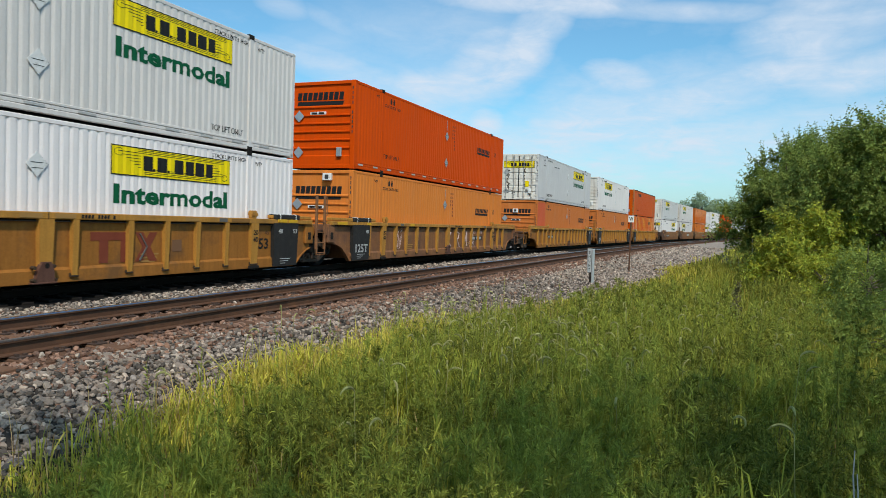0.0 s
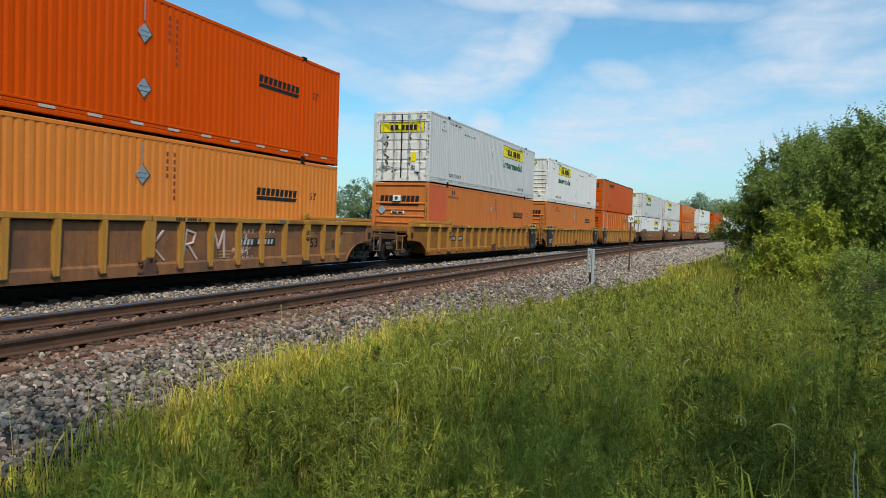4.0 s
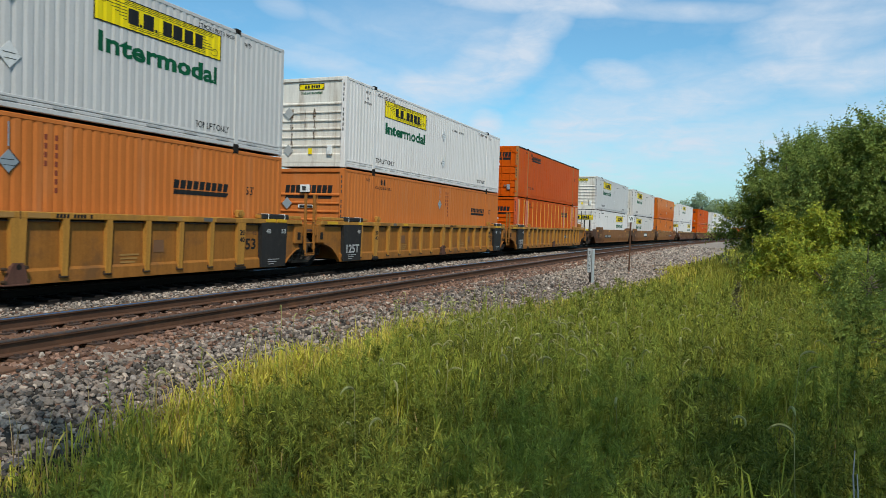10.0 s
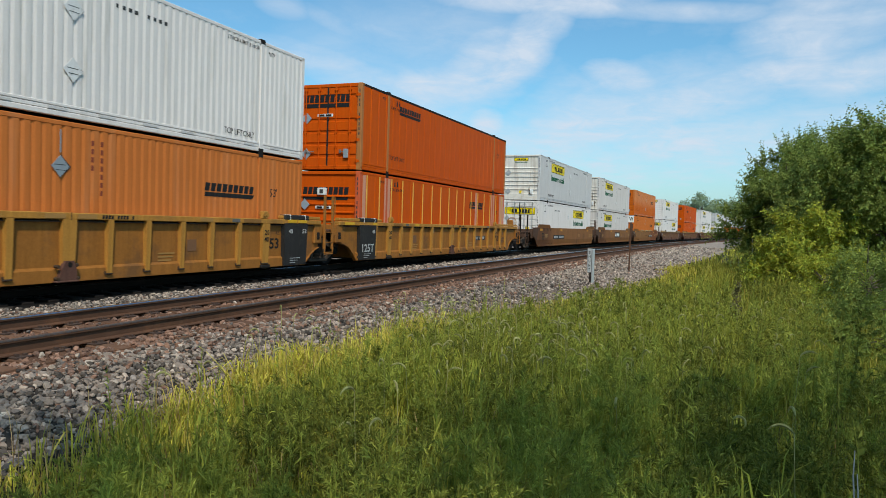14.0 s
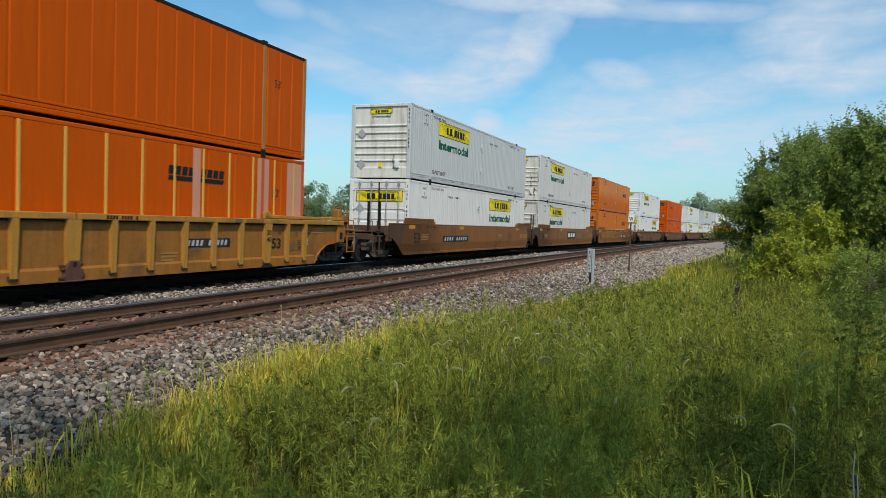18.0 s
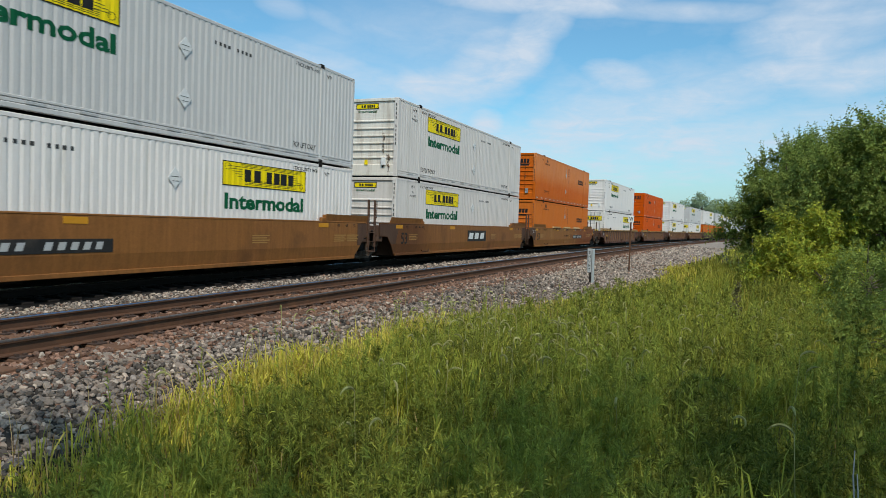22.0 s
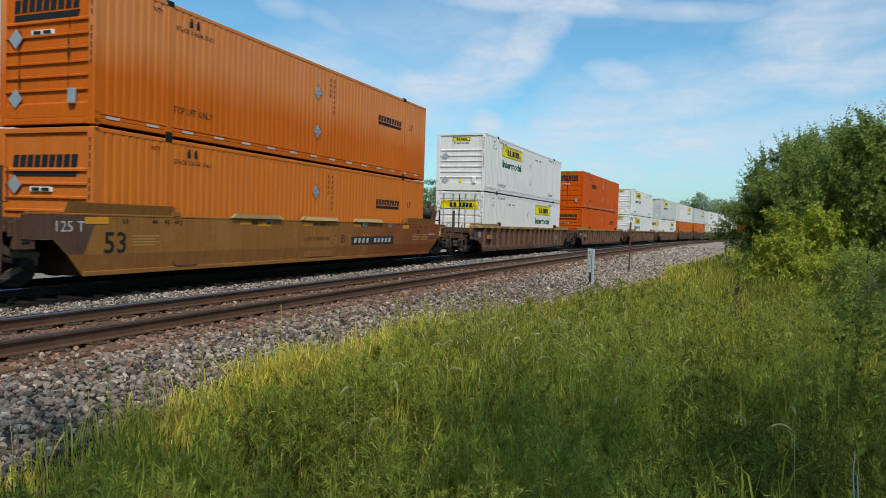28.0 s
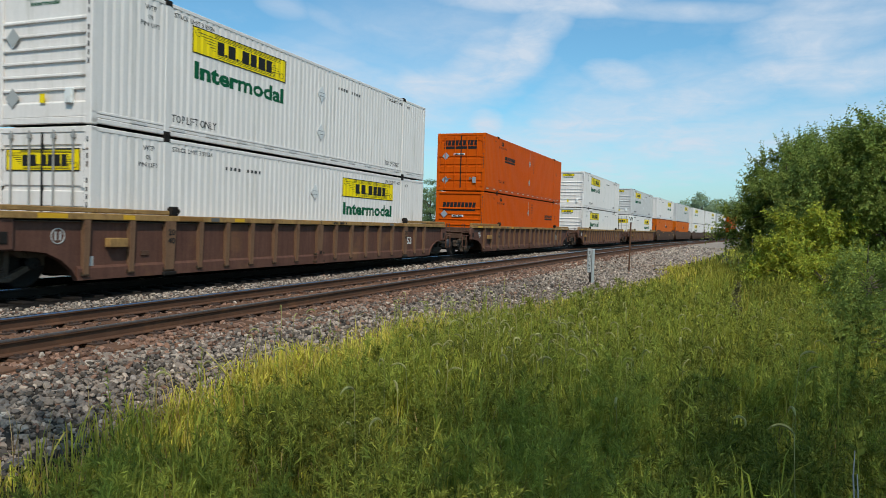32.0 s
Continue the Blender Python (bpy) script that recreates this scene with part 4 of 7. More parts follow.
    for y, z0, z1, w in streaks:
        n, w = 7, w if end == "doors" or brand == "blocks" else 2.4 * w
        left = [(y - w * (.5 + .5 * math.sin(i * 2.3 + y * 9)) * (1 - i / n * .5), z1 + (z0 - z1) * i / n) for i in range(n + 1)]
        right = [(y + w * (.5 + .5 * math.sin(i * 1.7 + y * 5)) * (1 - i / n * .5) + .01, z1 + (z0 - z1) * i / n) for i in range(n + 1)]
        part("soot_streak", Geo().prism(left + right[::-1], ends + .036 if end != "doors" else ends + .050, ends + .040 if end != "doors" else ends + .052, "x"), "soot_smear" if end == "doors" or brand == "blocks" else "rust_streak", thing, "dark rusty streak running down")
    if patch:
        part("repainted_panel", draped(kept("repainted_panel", lambda: Geo().box(0, 1.83, -.003, .003, .275, 2.795)), -HL + .15), "patch", thing, "red-orange repainted side section", place(-HL + .15, -HW + .002, 0))
    return thing


# ---- trucks and well cars ----
WHEEL = 0.457


def wheelset_mesh():
    def build():
        g = Geo()
        for s in (-1, 1):
            y = s * .7525
            prof = [(.10, -.07 * s), (.16, -.06 * s), (.20, -.02 * s), (.36, -.02 * s), (.385, -.055 * s), (.485, -.07 * s), (.485, -.042 * s), (.462, -.03 * s), (.452, .068 * s), (.385, .072 * s), (.36, .02 * s), (.22, .025 * s), (.15, .08 * s), (.10, .085 * s)]
            n = 28
            g.sheet([[(r * math.cos(2 * math.pi * i / n), y + dy, r * math.sin(2 * math.pi * i / n)) for i in range(n + 1)] for r, dy in prof])
        g.tube((0, -1.08, 0), (0, 1.08, 0), .075, n=10)
        for s in (-1, 1):
            g.tube((0, s * .9, 0), (0, s * 1.16, 0), .12, .11, n=12)
            for i in range(3):
                a = 2 * math.pi * i / 3
                g.tube((.06 * math.cos(a), s * 1.15, .06 * math.sin(a)), (.06 * math.cos(a), s * 1.185, .06 * math.sin(a)), .022, n=6)
        me = g.mesh("wheelset", True)
        me.materials.clear()
        me.materials.append(M["wheel"])
        me.materials.append(M["tread"])
        for p in me.polygons:
            c, rr = p.center, math.hypot(p.center.x, p.center.z)
            if rr > .44 and abs(c.y) > .60:
                p.material_index = 1
        return me
    return kept("wheelset", build)


WHEELSETS = []


def bogie(parent, x, spin=True):
    """A three-piece truck of a well car under parent, at x along it."""
    bol = part("truck", kept("truck_bolster", lambda: Geo().cbox(-.22, .22, -1.05, 1.05, .40, .72, .04).tube((0, 0, .7), (0, 0, .86), .30, n=14)), "grime", parent, "greasy cast steel truck", pose(x, 0, 0))
    for s in (-1, 1):
        # a cast side frame with an open window on each side of its springs
        part("side_frame", kept("side_frame", lambda: [g := Geo(), g.prism([(-1.12, .42), (-1.12, .62), (-.62, .70), (-.40, .86), (.40, .86), (.62, .70), (1.12, .62), (1.12, .42), (1.0, .42), (.96, .54), (.60, .58), (.36, .70), (-.36, .70), (-.60, .58), (-.96, .54), (-1.0, .42)], -.07, .07),
            [g.prism([(d * .78, .42), (d * .92, .56), (d * .98, .42), (d * .46, .16), (d * .40, .26)], -.06, .06).prism([(d * .30, .22), (d * .40, .22), (d * .44, .74), (d * .34, .74)], -.065, .065).cbox(min(d * .7, d * 1.15), max(d * .7, d * 1.15), -.10, .10, .57, .68, .02) for d in (-1, 1)], g.cbox(-.46, .46, -.11, .11, .15, .24, .02)][0]), "truck", bol, at=place(0, s * 1.02, 0))
        for dx in (-.89, .89):
            part("axle_box", kept("axle_box", lambda: Geo().tube((0, -.13, .457), (0, .13, .457), .095, n=12).tube((0, -.15, .457), (0, .15, .457), .045, n=8)), "grime", bol, at=place(dx, s * 1.02, 0))
        for i, dx in enumerate((-.2, 0, .2)):
            part("spring", kept("spring", lambda: Geo().bent([Vector((.075 * math.cos(a), .075 * math.sin(a), .24 + .17 * a / 25)) for a in np.linspace(0, 25, 36)], .02, 5)), "truck", bol, at=place(dx, s * 1.11, 0))
        part("brake_beam_end", kept("brake_beam_end", lambda: Geo().box(-.06, .06, -.02, .02, .30, .5)), "grime", bol, at=place(.0, s * .82, 0))
    for dx in (-.89, .89):
        w = new("wheelset", wheelset_mesh())
        w.parent = bol
        w.location = (dx, 0, WHEEL)
        if spin:
            WHEELSETS.append((w, dx))


RIBS = [-.23, .88, 1.95, 2.93, 3.88, 4.84, 5.86, 6.91, 8.10, 9.05, 10.05, 11.07, 12.05, 13.07, 14.17, 15.1, 15.98]


# how far the body reaches past its load at each kind of end, and the lower outline there: distance past the load, height
END_REACH = {"joint": 1.65, "coupler": 2.0, "far_joint_bare": .74, "far_coupler": 2.0}
ARCH = {"joint": [(1.65, .70), (1.26, .66), (.95, .56), (.68, .36), (.43, .12)], "coupler": [(2.0, .72), (1.55, .71), (1.1, .66), (.78, .52), (.56, .34), (.42, .14)],
        "far_joint_bare": [(.74, .60), (.50, .52), (.28, .40), (.08, .24), (-.05, .12)], "far_coupler": [(2.0, .72), (1.55, .71), (1.1, .66), (.78, .52), (.56, .34), (.42, .14)]}
CUT = {"joint": [(1.65, .92), (1.02, .90), (.72, .62), (.36, .24)], "coupler": [(2.0, .86), (1.75, .84), (1.35, .62), (.72, .24)],
       "far_joint_bare": [(.74, .90), (.50, .86), (.26, .62), (-.06, .24)], "far_coupler": [(2.0, .88), (1.15, .86), (.85, .62), (.25, .24)]}


def well_car(style, near, far, label, black_ends=True, spin=True, flaps=False, detail=True, brake=False, dusty=False, ribs=()):
    """One unit of a well car. near, far: 'joint' where it shares a truck with its neighbour, 'coupler' or 'joint_bare' (the neighbour carries the truck)."""
    car = tagged(new("well_car"), label, "rail car", "well cars of the train")
    paint = {"yellow": "car_dusty" if dusty else "car_yellow", "brown": "car_tan" if flaps else "car_brown", "maroon": "car_maroon", "dark": "car_dark"}[style]
    ladder = "car_dark" if style == "brown" else paint
    cap = {"yellow": "cap_yellow", "brown": "car_tan" if flaps else "car_brown", "maroon": "cap_maroon", "dark": "car_dark"}[style]
    smooth = style in ("brown", "dark")
    H0 = -HL
    ne, fe = END_REACH[near], END_REACH["far_" + far]
    flip = Matrix.Scale(-1, 4, (0, 1, 0))
    for s in (-1, 1):
        if not smooth:
            na, fa = ARCH[near], ARCH["far_" + far]
            line = [(H0 - o, z) for o, z in na] + [(-H0 + o, z) for o, z in reversed(fa)] + [(-H0 + fe, 1.33), (H0 - ne, 1.33)]
            key = (near, far)
            part("side_sheet", kept(("side_sheet", *key), lambda: Geo().prism(line, -.012, .012)), paint, car, at=place(0, s * 1.40, 0))
            part("top_chord", kept(("top_chord", *key), lambda: Geo().cbox(H0 - ne, -H0 + fe, -.095, .095, 1.275, 1.40, .012)), cap, car, at=place(0, s * 1.425, 0))
            # Near-black strip paints the shade that the top chord throws below itself.
            part("soiled_web", kept(("soiled_web", *key), lambda: Geo().box(H0 - ne + .1, -H0 + fe - .1, -.022, .022, 1.244, 1.272)), "grime", car, "dark strip painted in for the shade below the top edge", place(0, s * 1.408, 0))
            if s < 0:
                part("air_pipe", kept(("air_pipe", *key), lambda: Geo().tube((H0 - ne + .3, 0, 0), (-H0 + fe - .3, 0, 0), .012, n=6)), "truck", car, "thin dirty air pipe under the top edge", place(0, -1.448, 1.236))
            part("lower_fold", kept(("lower_fold", *key), lambda: Geo().prism([(0, .41), (-.05, .355), (-.055, .135), (.05, .125), (.05, .41)], H0 - na[-1][0] + .03, -H0 + fa[-1][0] - .03, "x")), paint, car, "lower side sheet folded outwards", pose(0, s * 1.408, 0, 0, 0, 0 if s < 0 else 180) if near != far or s < 0 else place(0, s * 1.40, 0))
            part("arch_flange", kept(("arch_near", near), lambda: Geo().sheet([[(H0 - o, y, z) for y in (-.05, .05)] for o, z in na]).sheet([[(H0 - o + .012, y, z + .012) for y in (-.05, .05)] for o, z in na])), paint, car, at=place(0, s * 1.42, 0))
            part("arch_flange", kept(("arch_far", far), lambda: Geo().sheet([[(-H0 + o, y, z) for y in (-.05, .05)] for o, z in fa]).sheet([[(-H0 + o - .012, y, z + .012) for y in (-.05, .05)] for o, z in fa])), paint, car, at=place(0, s * 1.42, 0))
            for i, ds in enumerate(ribs or RIBS):
                wide = i in (2, 8, 14)
                w0, w1 = (.19, .13) if wide else (.085, .06)
                rib = kept(("rib", wide), lambda: Geo().hexa([(-w1, -.085, .245), (w1, -.085, .245), (w1, .0, .245), (-w1, .0, .245), (-w0 * .8, -.113, 1.28), (w0 * .8, -.113, 1.28), (w0 * .8, .0, 1.28), (-w0 * .8, .0, 1.28)]))
                part("rib", rib, cap if style != "maroon" else "rib_rust", car, at=pose(H0 + ds, s * 1.405, 0, 0, 0, 0 if s < 0 else 180))
                part("rib_toe", kept(("rib_toe", wide), lambda: Geo().cbox(-w1 - .03, w1 + .02, -.095, .0, .215, .25, .008).box(-w1 - .05, -w1 - .02, -.08, .0, .22, .29)), "soot", car, at=pose(H0 + ds, s * 1.405, 0, 0, 0, 0 if s < 0 else 180))
            if s < 0:
                jack = part("jack_bracket", kept("jack_bracket", lambda: Geo().prism([(-.21, .15), (.20, .15), (.17, .40), (.12, .52), (-.06, .52), (-.13, .40)], -.145, -.06).cbox(-.26, .24, -.16, -.05, .13, .165, .01)), "car_maroon", car, "rusty jacking bracket with a dark hole", place(H0 + 8.05, -1.405, 0))
                part("jack_hole", kept("jack_hole", lambda: Geo().disc((.03, .45), .05, -.149, -.14, 14)), "grime", jack)
                for bx, bz in ((-.22, .20), (.21, .20), (-.22, .42), (.18, .44)):
                    part("bolt", kept("jack_bolt", lambda: Geo().tube((0, -.16, 0), (0, -.06, 0), .032, n=8)), "soot", jack, at=place(bx, 0, bz))
                part("chord_joint", kept("chord_joint", lambda: Geo().box(-.008, .008, -.004, .004, 1.27, 1.405)), "soot", car, at=place(H0 + 8.12, -1.521, 0))
            for end in (-1, 1):
                reach = ne if end < 0 else fe
                for i in range(int(reach + 2.0)):
                    part("cap_plate", kept("cap_plate", lambda: Geo().cbox(0, .96, -.085, .085, 1.412, 1.505, .015)), cap, car, at=place(end * (-H0 + reach - .03) - (0 if end < 0 else .96) - end * i * .975, s * 1.415, 0))
                part("lock_bracket", kept("lock_bracket", lambda: Geo().cbox(-.12, .12, -.05, .05, 1.40, 1.60, .02).tube((-.05, -.07, 1.52), (-.05, .07, 1.52), .06, n=8).tube((.1, -.06, 1.50), (.1, .06, 1.50), .05, n=8)), "grime" if style == "maroon" else cap, car, at=place(end * (HL - 2.05), s * 1.47, 0))
        else:
            na, fa = CUT[near], CUT["far_" + far]
            line = [(H0 - o, z) for o, z in na[:-1]] + [(-H0 + o, z) for o, z in reversed(fa[:-1])] + [(-H0 + fe, 1.36), (H0 - ne, 1.36)]
            key = (near, far)
            part("side_sheet", kept(("smooth_sheet", *key), lambda: Geo().prism(line, -.012, .012)), paint, car, at=place(0, s * 1.49, 0))
            (a1, _), (a0, _), (b1, _), (b0, _) = na[-2], na[-1], fa[-2], fa[-1]
            lower = kept(("lower_sheet", *key), lambda: Geo().hexa([(H0 - a0, .045, .24), (-H0 + b0, .045, .24), (-H0 + b0, .075, .24), (H0 - a0, .075, .24), (H0 - a1, -.012, .62), (-H0 + b1, -.012, .62), (-H0 + b1, .02, .62), (H0 - a1, .02, .62)]))
            part("lower_sheet", lower, paint, car, at=pose(0, s * 1.49, 0) @ (flip if s > 0 else Matrix()))
            part("top_chord", kept(("smooth_chord", *key), lambda: Geo().cbox(H0 - ne + .1, -H0 + fe - .1, -.05, .05, 1.352, 1.395, .01)), paint, car, at=place(0, s * 1.46, 0))
            part("bottom_lip", kept(("bottom_lip", *key), lambda: Geo().cbox(H0 - a0 + .02, -H0 + b0 - .02, -.045, .03, .205, .30, .01)), cap, car, at=pose(0, s * 1.45, 0))
            for o, d in ((na, -1), (fa, 1)):
                if d > 0 and far == "coupler":
                    continue
                g0 = .05 if d > 0 or near != "coupler" else .75
                pl = [(d * (-H0 + p), z + .015) for p, z in o[:-1]] + [(d * (-H0 + max(g0, o[-2][0] - .35)), .635), (d * (-H0 + g0), 1.345), (d * (-H0 + (ne if d < 0 else fe)), 1.345)]
                part("grimy_plate", kept(("grimy_plate", d, near if d < 0 else far), lambda: Geo().prism(pl, -.016, .016)), "car_dark", car, "grime-blackened end of the side", place(0, s * 1.49, 0))
            for end in (-1, 1):
                flange = kept("end_flange", lambda: Geo().hexa([(-2.8, -.02, 1.36), (0, -.02, 1.36), (0, .01, 1.36), (-2.8, .01, 1.36), (-2.75, -.075, 1.60), (-.04, -.075, 1.60), (-.04, -.045, 1.60), (-2.75, -.045, 1.60)]).box(-.06, 0, -.07, .05, 1.38, 1.58))
                part("end_flange", flange, paint, car, at=pose(end * (HL - 2.0), s * 1.46, 0) @ (Matrix.Scale(-1, 4, (1, 0, 0)) if (end > 0) else Matrix()) @ pose(0, 0, 0) if s < 0 else pose(end * (HL - 2.0), s * 1.46, 0, 0, 0, 180) @ (Matrix.Scale(-1, 4, (1, 0, 0)) if end < 0 else Matrix()))
                part("lock_bracket", kept("lock_bracket_smooth", lambda: Geo().cbox(-.14, .14, -.06, .06, 1.38, 1.50, .02)), paint, car, at=place(end * (HL - 2.05), s * 1.46, 0))
            if flaps:
                for x in (4.1 - HL, 7.1 - HL, 10.18 - HL, 13.15 - HL - 6.1 - 3.0):
                    part("guide_flap", kept("guide_flap", lambda: Geo().hexa([(0, -.11, 1.395), (1.9, -.11, 1.395), (1.9, .04, 1.395), (0, .04, 1.395), (.04, -.05, 1.50), (1.86, -.05, 1.50), (1.86, .03, 1.50), (.04, .03, 1.50)]).prism([(-.14, 1.40), (0, 1.395), (.02, 1.5)], -.1, -.02)), "flap_tan", car, at=pose(x, s * 1.46, 0, 0, 0, 0 if s < 0 else 180))
    part("well_floor", kept("well_floor", lambda: [g := Geo(), [g.cbox(x - .18, x + .18, -1.2, 1.2, .13, .19, .02) for x in np.linspace(-7.6, 7.6, 13)], g.box(-7.9, 7.9, -.15, .15, .12, .18)][0]), "grime", car)
    for end, kind in ((-1, near), (1, far)):
        rz = 0 if end < 0 else 180
        R = pose(0, 0, 0, 0, 0, rz)
        part("bulkhead", kept("bulkhead", lambda: Geo().cbox(H0 - .16, H0 - .06, -1.37, 1.37, .20, 1.28, .02)), "car_dark" if style != "yellow" else paint, car, at=R)
        rc = ne if end < 0 else fe
        part("end_deck", kept(("end_deck", rc), lambda: Geo().cbox(H0 - rc, H0 - .1, -1.34, 1.34, 1.02, 1.12, .02).cbox(H0 - rc - .6, H0 - .1, -.36, .36, .80, 1.12, .03)), "car_dark", car, at=R)
        for s in (-1, 1):
            part("end_arm", kept(("end_arm", rc), lambda: Geo().cbox(H0 - rc - .12, H0 - rc + .30, -.06, .06, .72, 1.30, .03).cbox(H0 - rc - .2, H0 - rc - .05, -.04, .05, .95, 1.22, .02)), paint if not smooth else "car_dark", car, at=R @ pose(0, s * 1.42, 0))
            part("jack_pad", kept(("jack_pad", rc), lambda: Geo().cbox(H0 - rc + .02, H0 - rc + .17, -.075, .075, .84, 1.05, .01)), "grime", car, at=R @ pose(0, s * 1.42, 0))
        if kind.startswith("coupler"):
            part("draft_sill", kept("draft_sill", lambda: Geo().cbox(H0 - 3.3, H0 - 1.9, -.32, .32, .74, 1.12, .03)), "car_dark", car, at=R)
            part("end_sill", kept("end_sill", lambda: Geo().cbox(H0 - 3.05, H0 - 2.93, -1.36, 1.36, .78, 1.0, .02)), "car_dark", car, at=R)
            part("platform", kept("platform", lambda: Geo().cbox(H0 - 3.05, H0 - 1.95, -.95, .95, 1.05, 1.09, .01)), "car_dark", car, at=R)
            part("coupler", kept("coupler", lambda: Geo().cbox(H0 - 3.55, H0 - 3.2, -.10, .10, .80, 1.0, .03).prism([(H0 - 3.72, .74), (H0 - 3.45, .72), (H0 - 3.45, 1.06), (H0 - 3.72, 1.04)], -.2, .04).cbox(H0 - 3.66, H0 - 3.5, .06, .2, .74, 1.05, .03)), "grime", car, at=R)
            part("air_hose", kept("air_hose", lambda: Geo().bent([Vector((H0 - 3.15, .45, .8)), Vector((H0 - 3.3, .46, .55)), Vector((H0 - 3.5, .42, .42)), Vector((H0 - 3.66, .38, .45))], .03)), "hose", car, at=R)
            for s in (-1, 1):
                part("handrail", kept("handrail", lambda: Geo().bent([Vector((H0 - 2.2, 0, 1.12)), Vector((H0 - 3.02, 0, 1.12)), Vector((H0 - 3.02, 0, .9))], .02).bent([Vector((H0 - 2.2, 0, .92)), Vector((H0 - 3.02, 0, .92))], .025)), ladder, car, at=R @ pose(0, s * 1.34, 0))
                part("stirrup", kept("stirrup", lambda: Geo().bent([Vector((H0 - 2.5, 0, .95)), Vector((H0 - 2.5, 0, .42)), Vector((H0 - 2.98, 0, .42)), Vector((H0 - 2.98, 0, .95))], .024)),  ladder, car, at=R @ pose(0, s * 1.36, 0))
                part("grab_iron", kept("grab_iron", lambda: Geo().bent([Vector((H0 - 2.62, 0, 1.02)), Vector((H0 - 2.62, 0, 1.44)), Vector((H0 - 2.98, 0, 1.44)), Vector((H0 - 2.98, 0, 1.02))], .018)), ladder, car, at=R @ pose(0, s * 1.32, 0))
            if end > 0 and brake:
                part("brake_housing", kept("brake_housing", lambda: Geo().cbox(H0 - 2.72, H0 - 2.5, -.15, .15, 1.40, 1.78, .04).cbox(H0 - 2.66, H0 - 2.54, -.06, .06, .9, 1.4, .02)), paint, car, at=R @ pose(0, .9 if end > 0 else -.9, 0))
                part("brake_wheel", kept("brake_wheel", lambda: [g := Geo(), g.bent([Vector((H0 - 2.86, .27 * math.cos(a), 1.66 + .27 * math.sin(a))) for a in np.linspace(0, 2 * math.pi, 17)], .018, 5), [g.tube((H0 - 2.84, 0, 1.66), (H0 - 2.86, .27 * math.cos(a), 1.66 + .27 * math.sin(a)), .012, n=5) for a in np.linspace(0, 2 * math.pi, 6)[:-1]], g.tube((H0 - 2.88, 0, 1.66), (H0 - 2.74, 0, 1.66), .04, n=8)][0]), paint, car, at=R @ pose(0, .9 if end > 0 else -.9, 0))
            if end < 0 and style in ("brown",):
                for dy in (-1.22, -.78):
                    part("guard_post", kept("guard_post", lambda: Geo().cbox(H0 - 2.30, H0 - 2.22, -.04, .04, .8, 2.15, .01)), "grime", car, at=place(0, dy, 0))
            bogie(car, (H0 - 1.92) * -end, spin)
        else:
            part("joint_casting", kept("joint_casting", lambda: Geo().cbox(H0 - 1.3, H0 - .3, -.4, .4, .66, 1.05, .05)), "grime", car, at=R)
            if end < 0:
                for dx in (-.33, .12):
                    part("ladder_post", kept("ladder_post", lambda: Geo().cbox(-.045, .045, -.03, .03, .55, 2.15, .01)), ladder, car, at=place(H0 - 2.2 + dx, -1.53, 0))
                for z in (.45, .75, 1.05, 1.35):
                    part("ladder_rung", kept("ladder_rung", lambda: Geo().tube((-.36, 0, 0), (.14, 0, 0), .016, n=6)), ladder, car, at=place(H0 - 2.2, -1.55, z))
                part("step_loop", kept("step_loop", lambda: Geo().bent([Vector((-.33, 0, .75)), Vector((-.33, 0, .40)), Vector((.12, 0, .40)), Vector((.12, 0, .75))], .02)), ladder, car, at=place(H0 - 2.2, -1.55, 0))
                part("hoop", kept("hoop", lambda: Geo().bent([Vector((.12, 0, 1.55)), Vector((.26, 0, 1.55)), Vector((.26, 0, 2.12)), Vector((.12, 0, 2.12))], .014)), ladder, car, at=place(H0 - 2.2, -1.53, 0))
            if kind == "joint":
                bogie(car, (H0 - 2.12) * -end, spin)
    if detail:
        car_marks(car, style, near, far, smooth, black_ends)
    return car


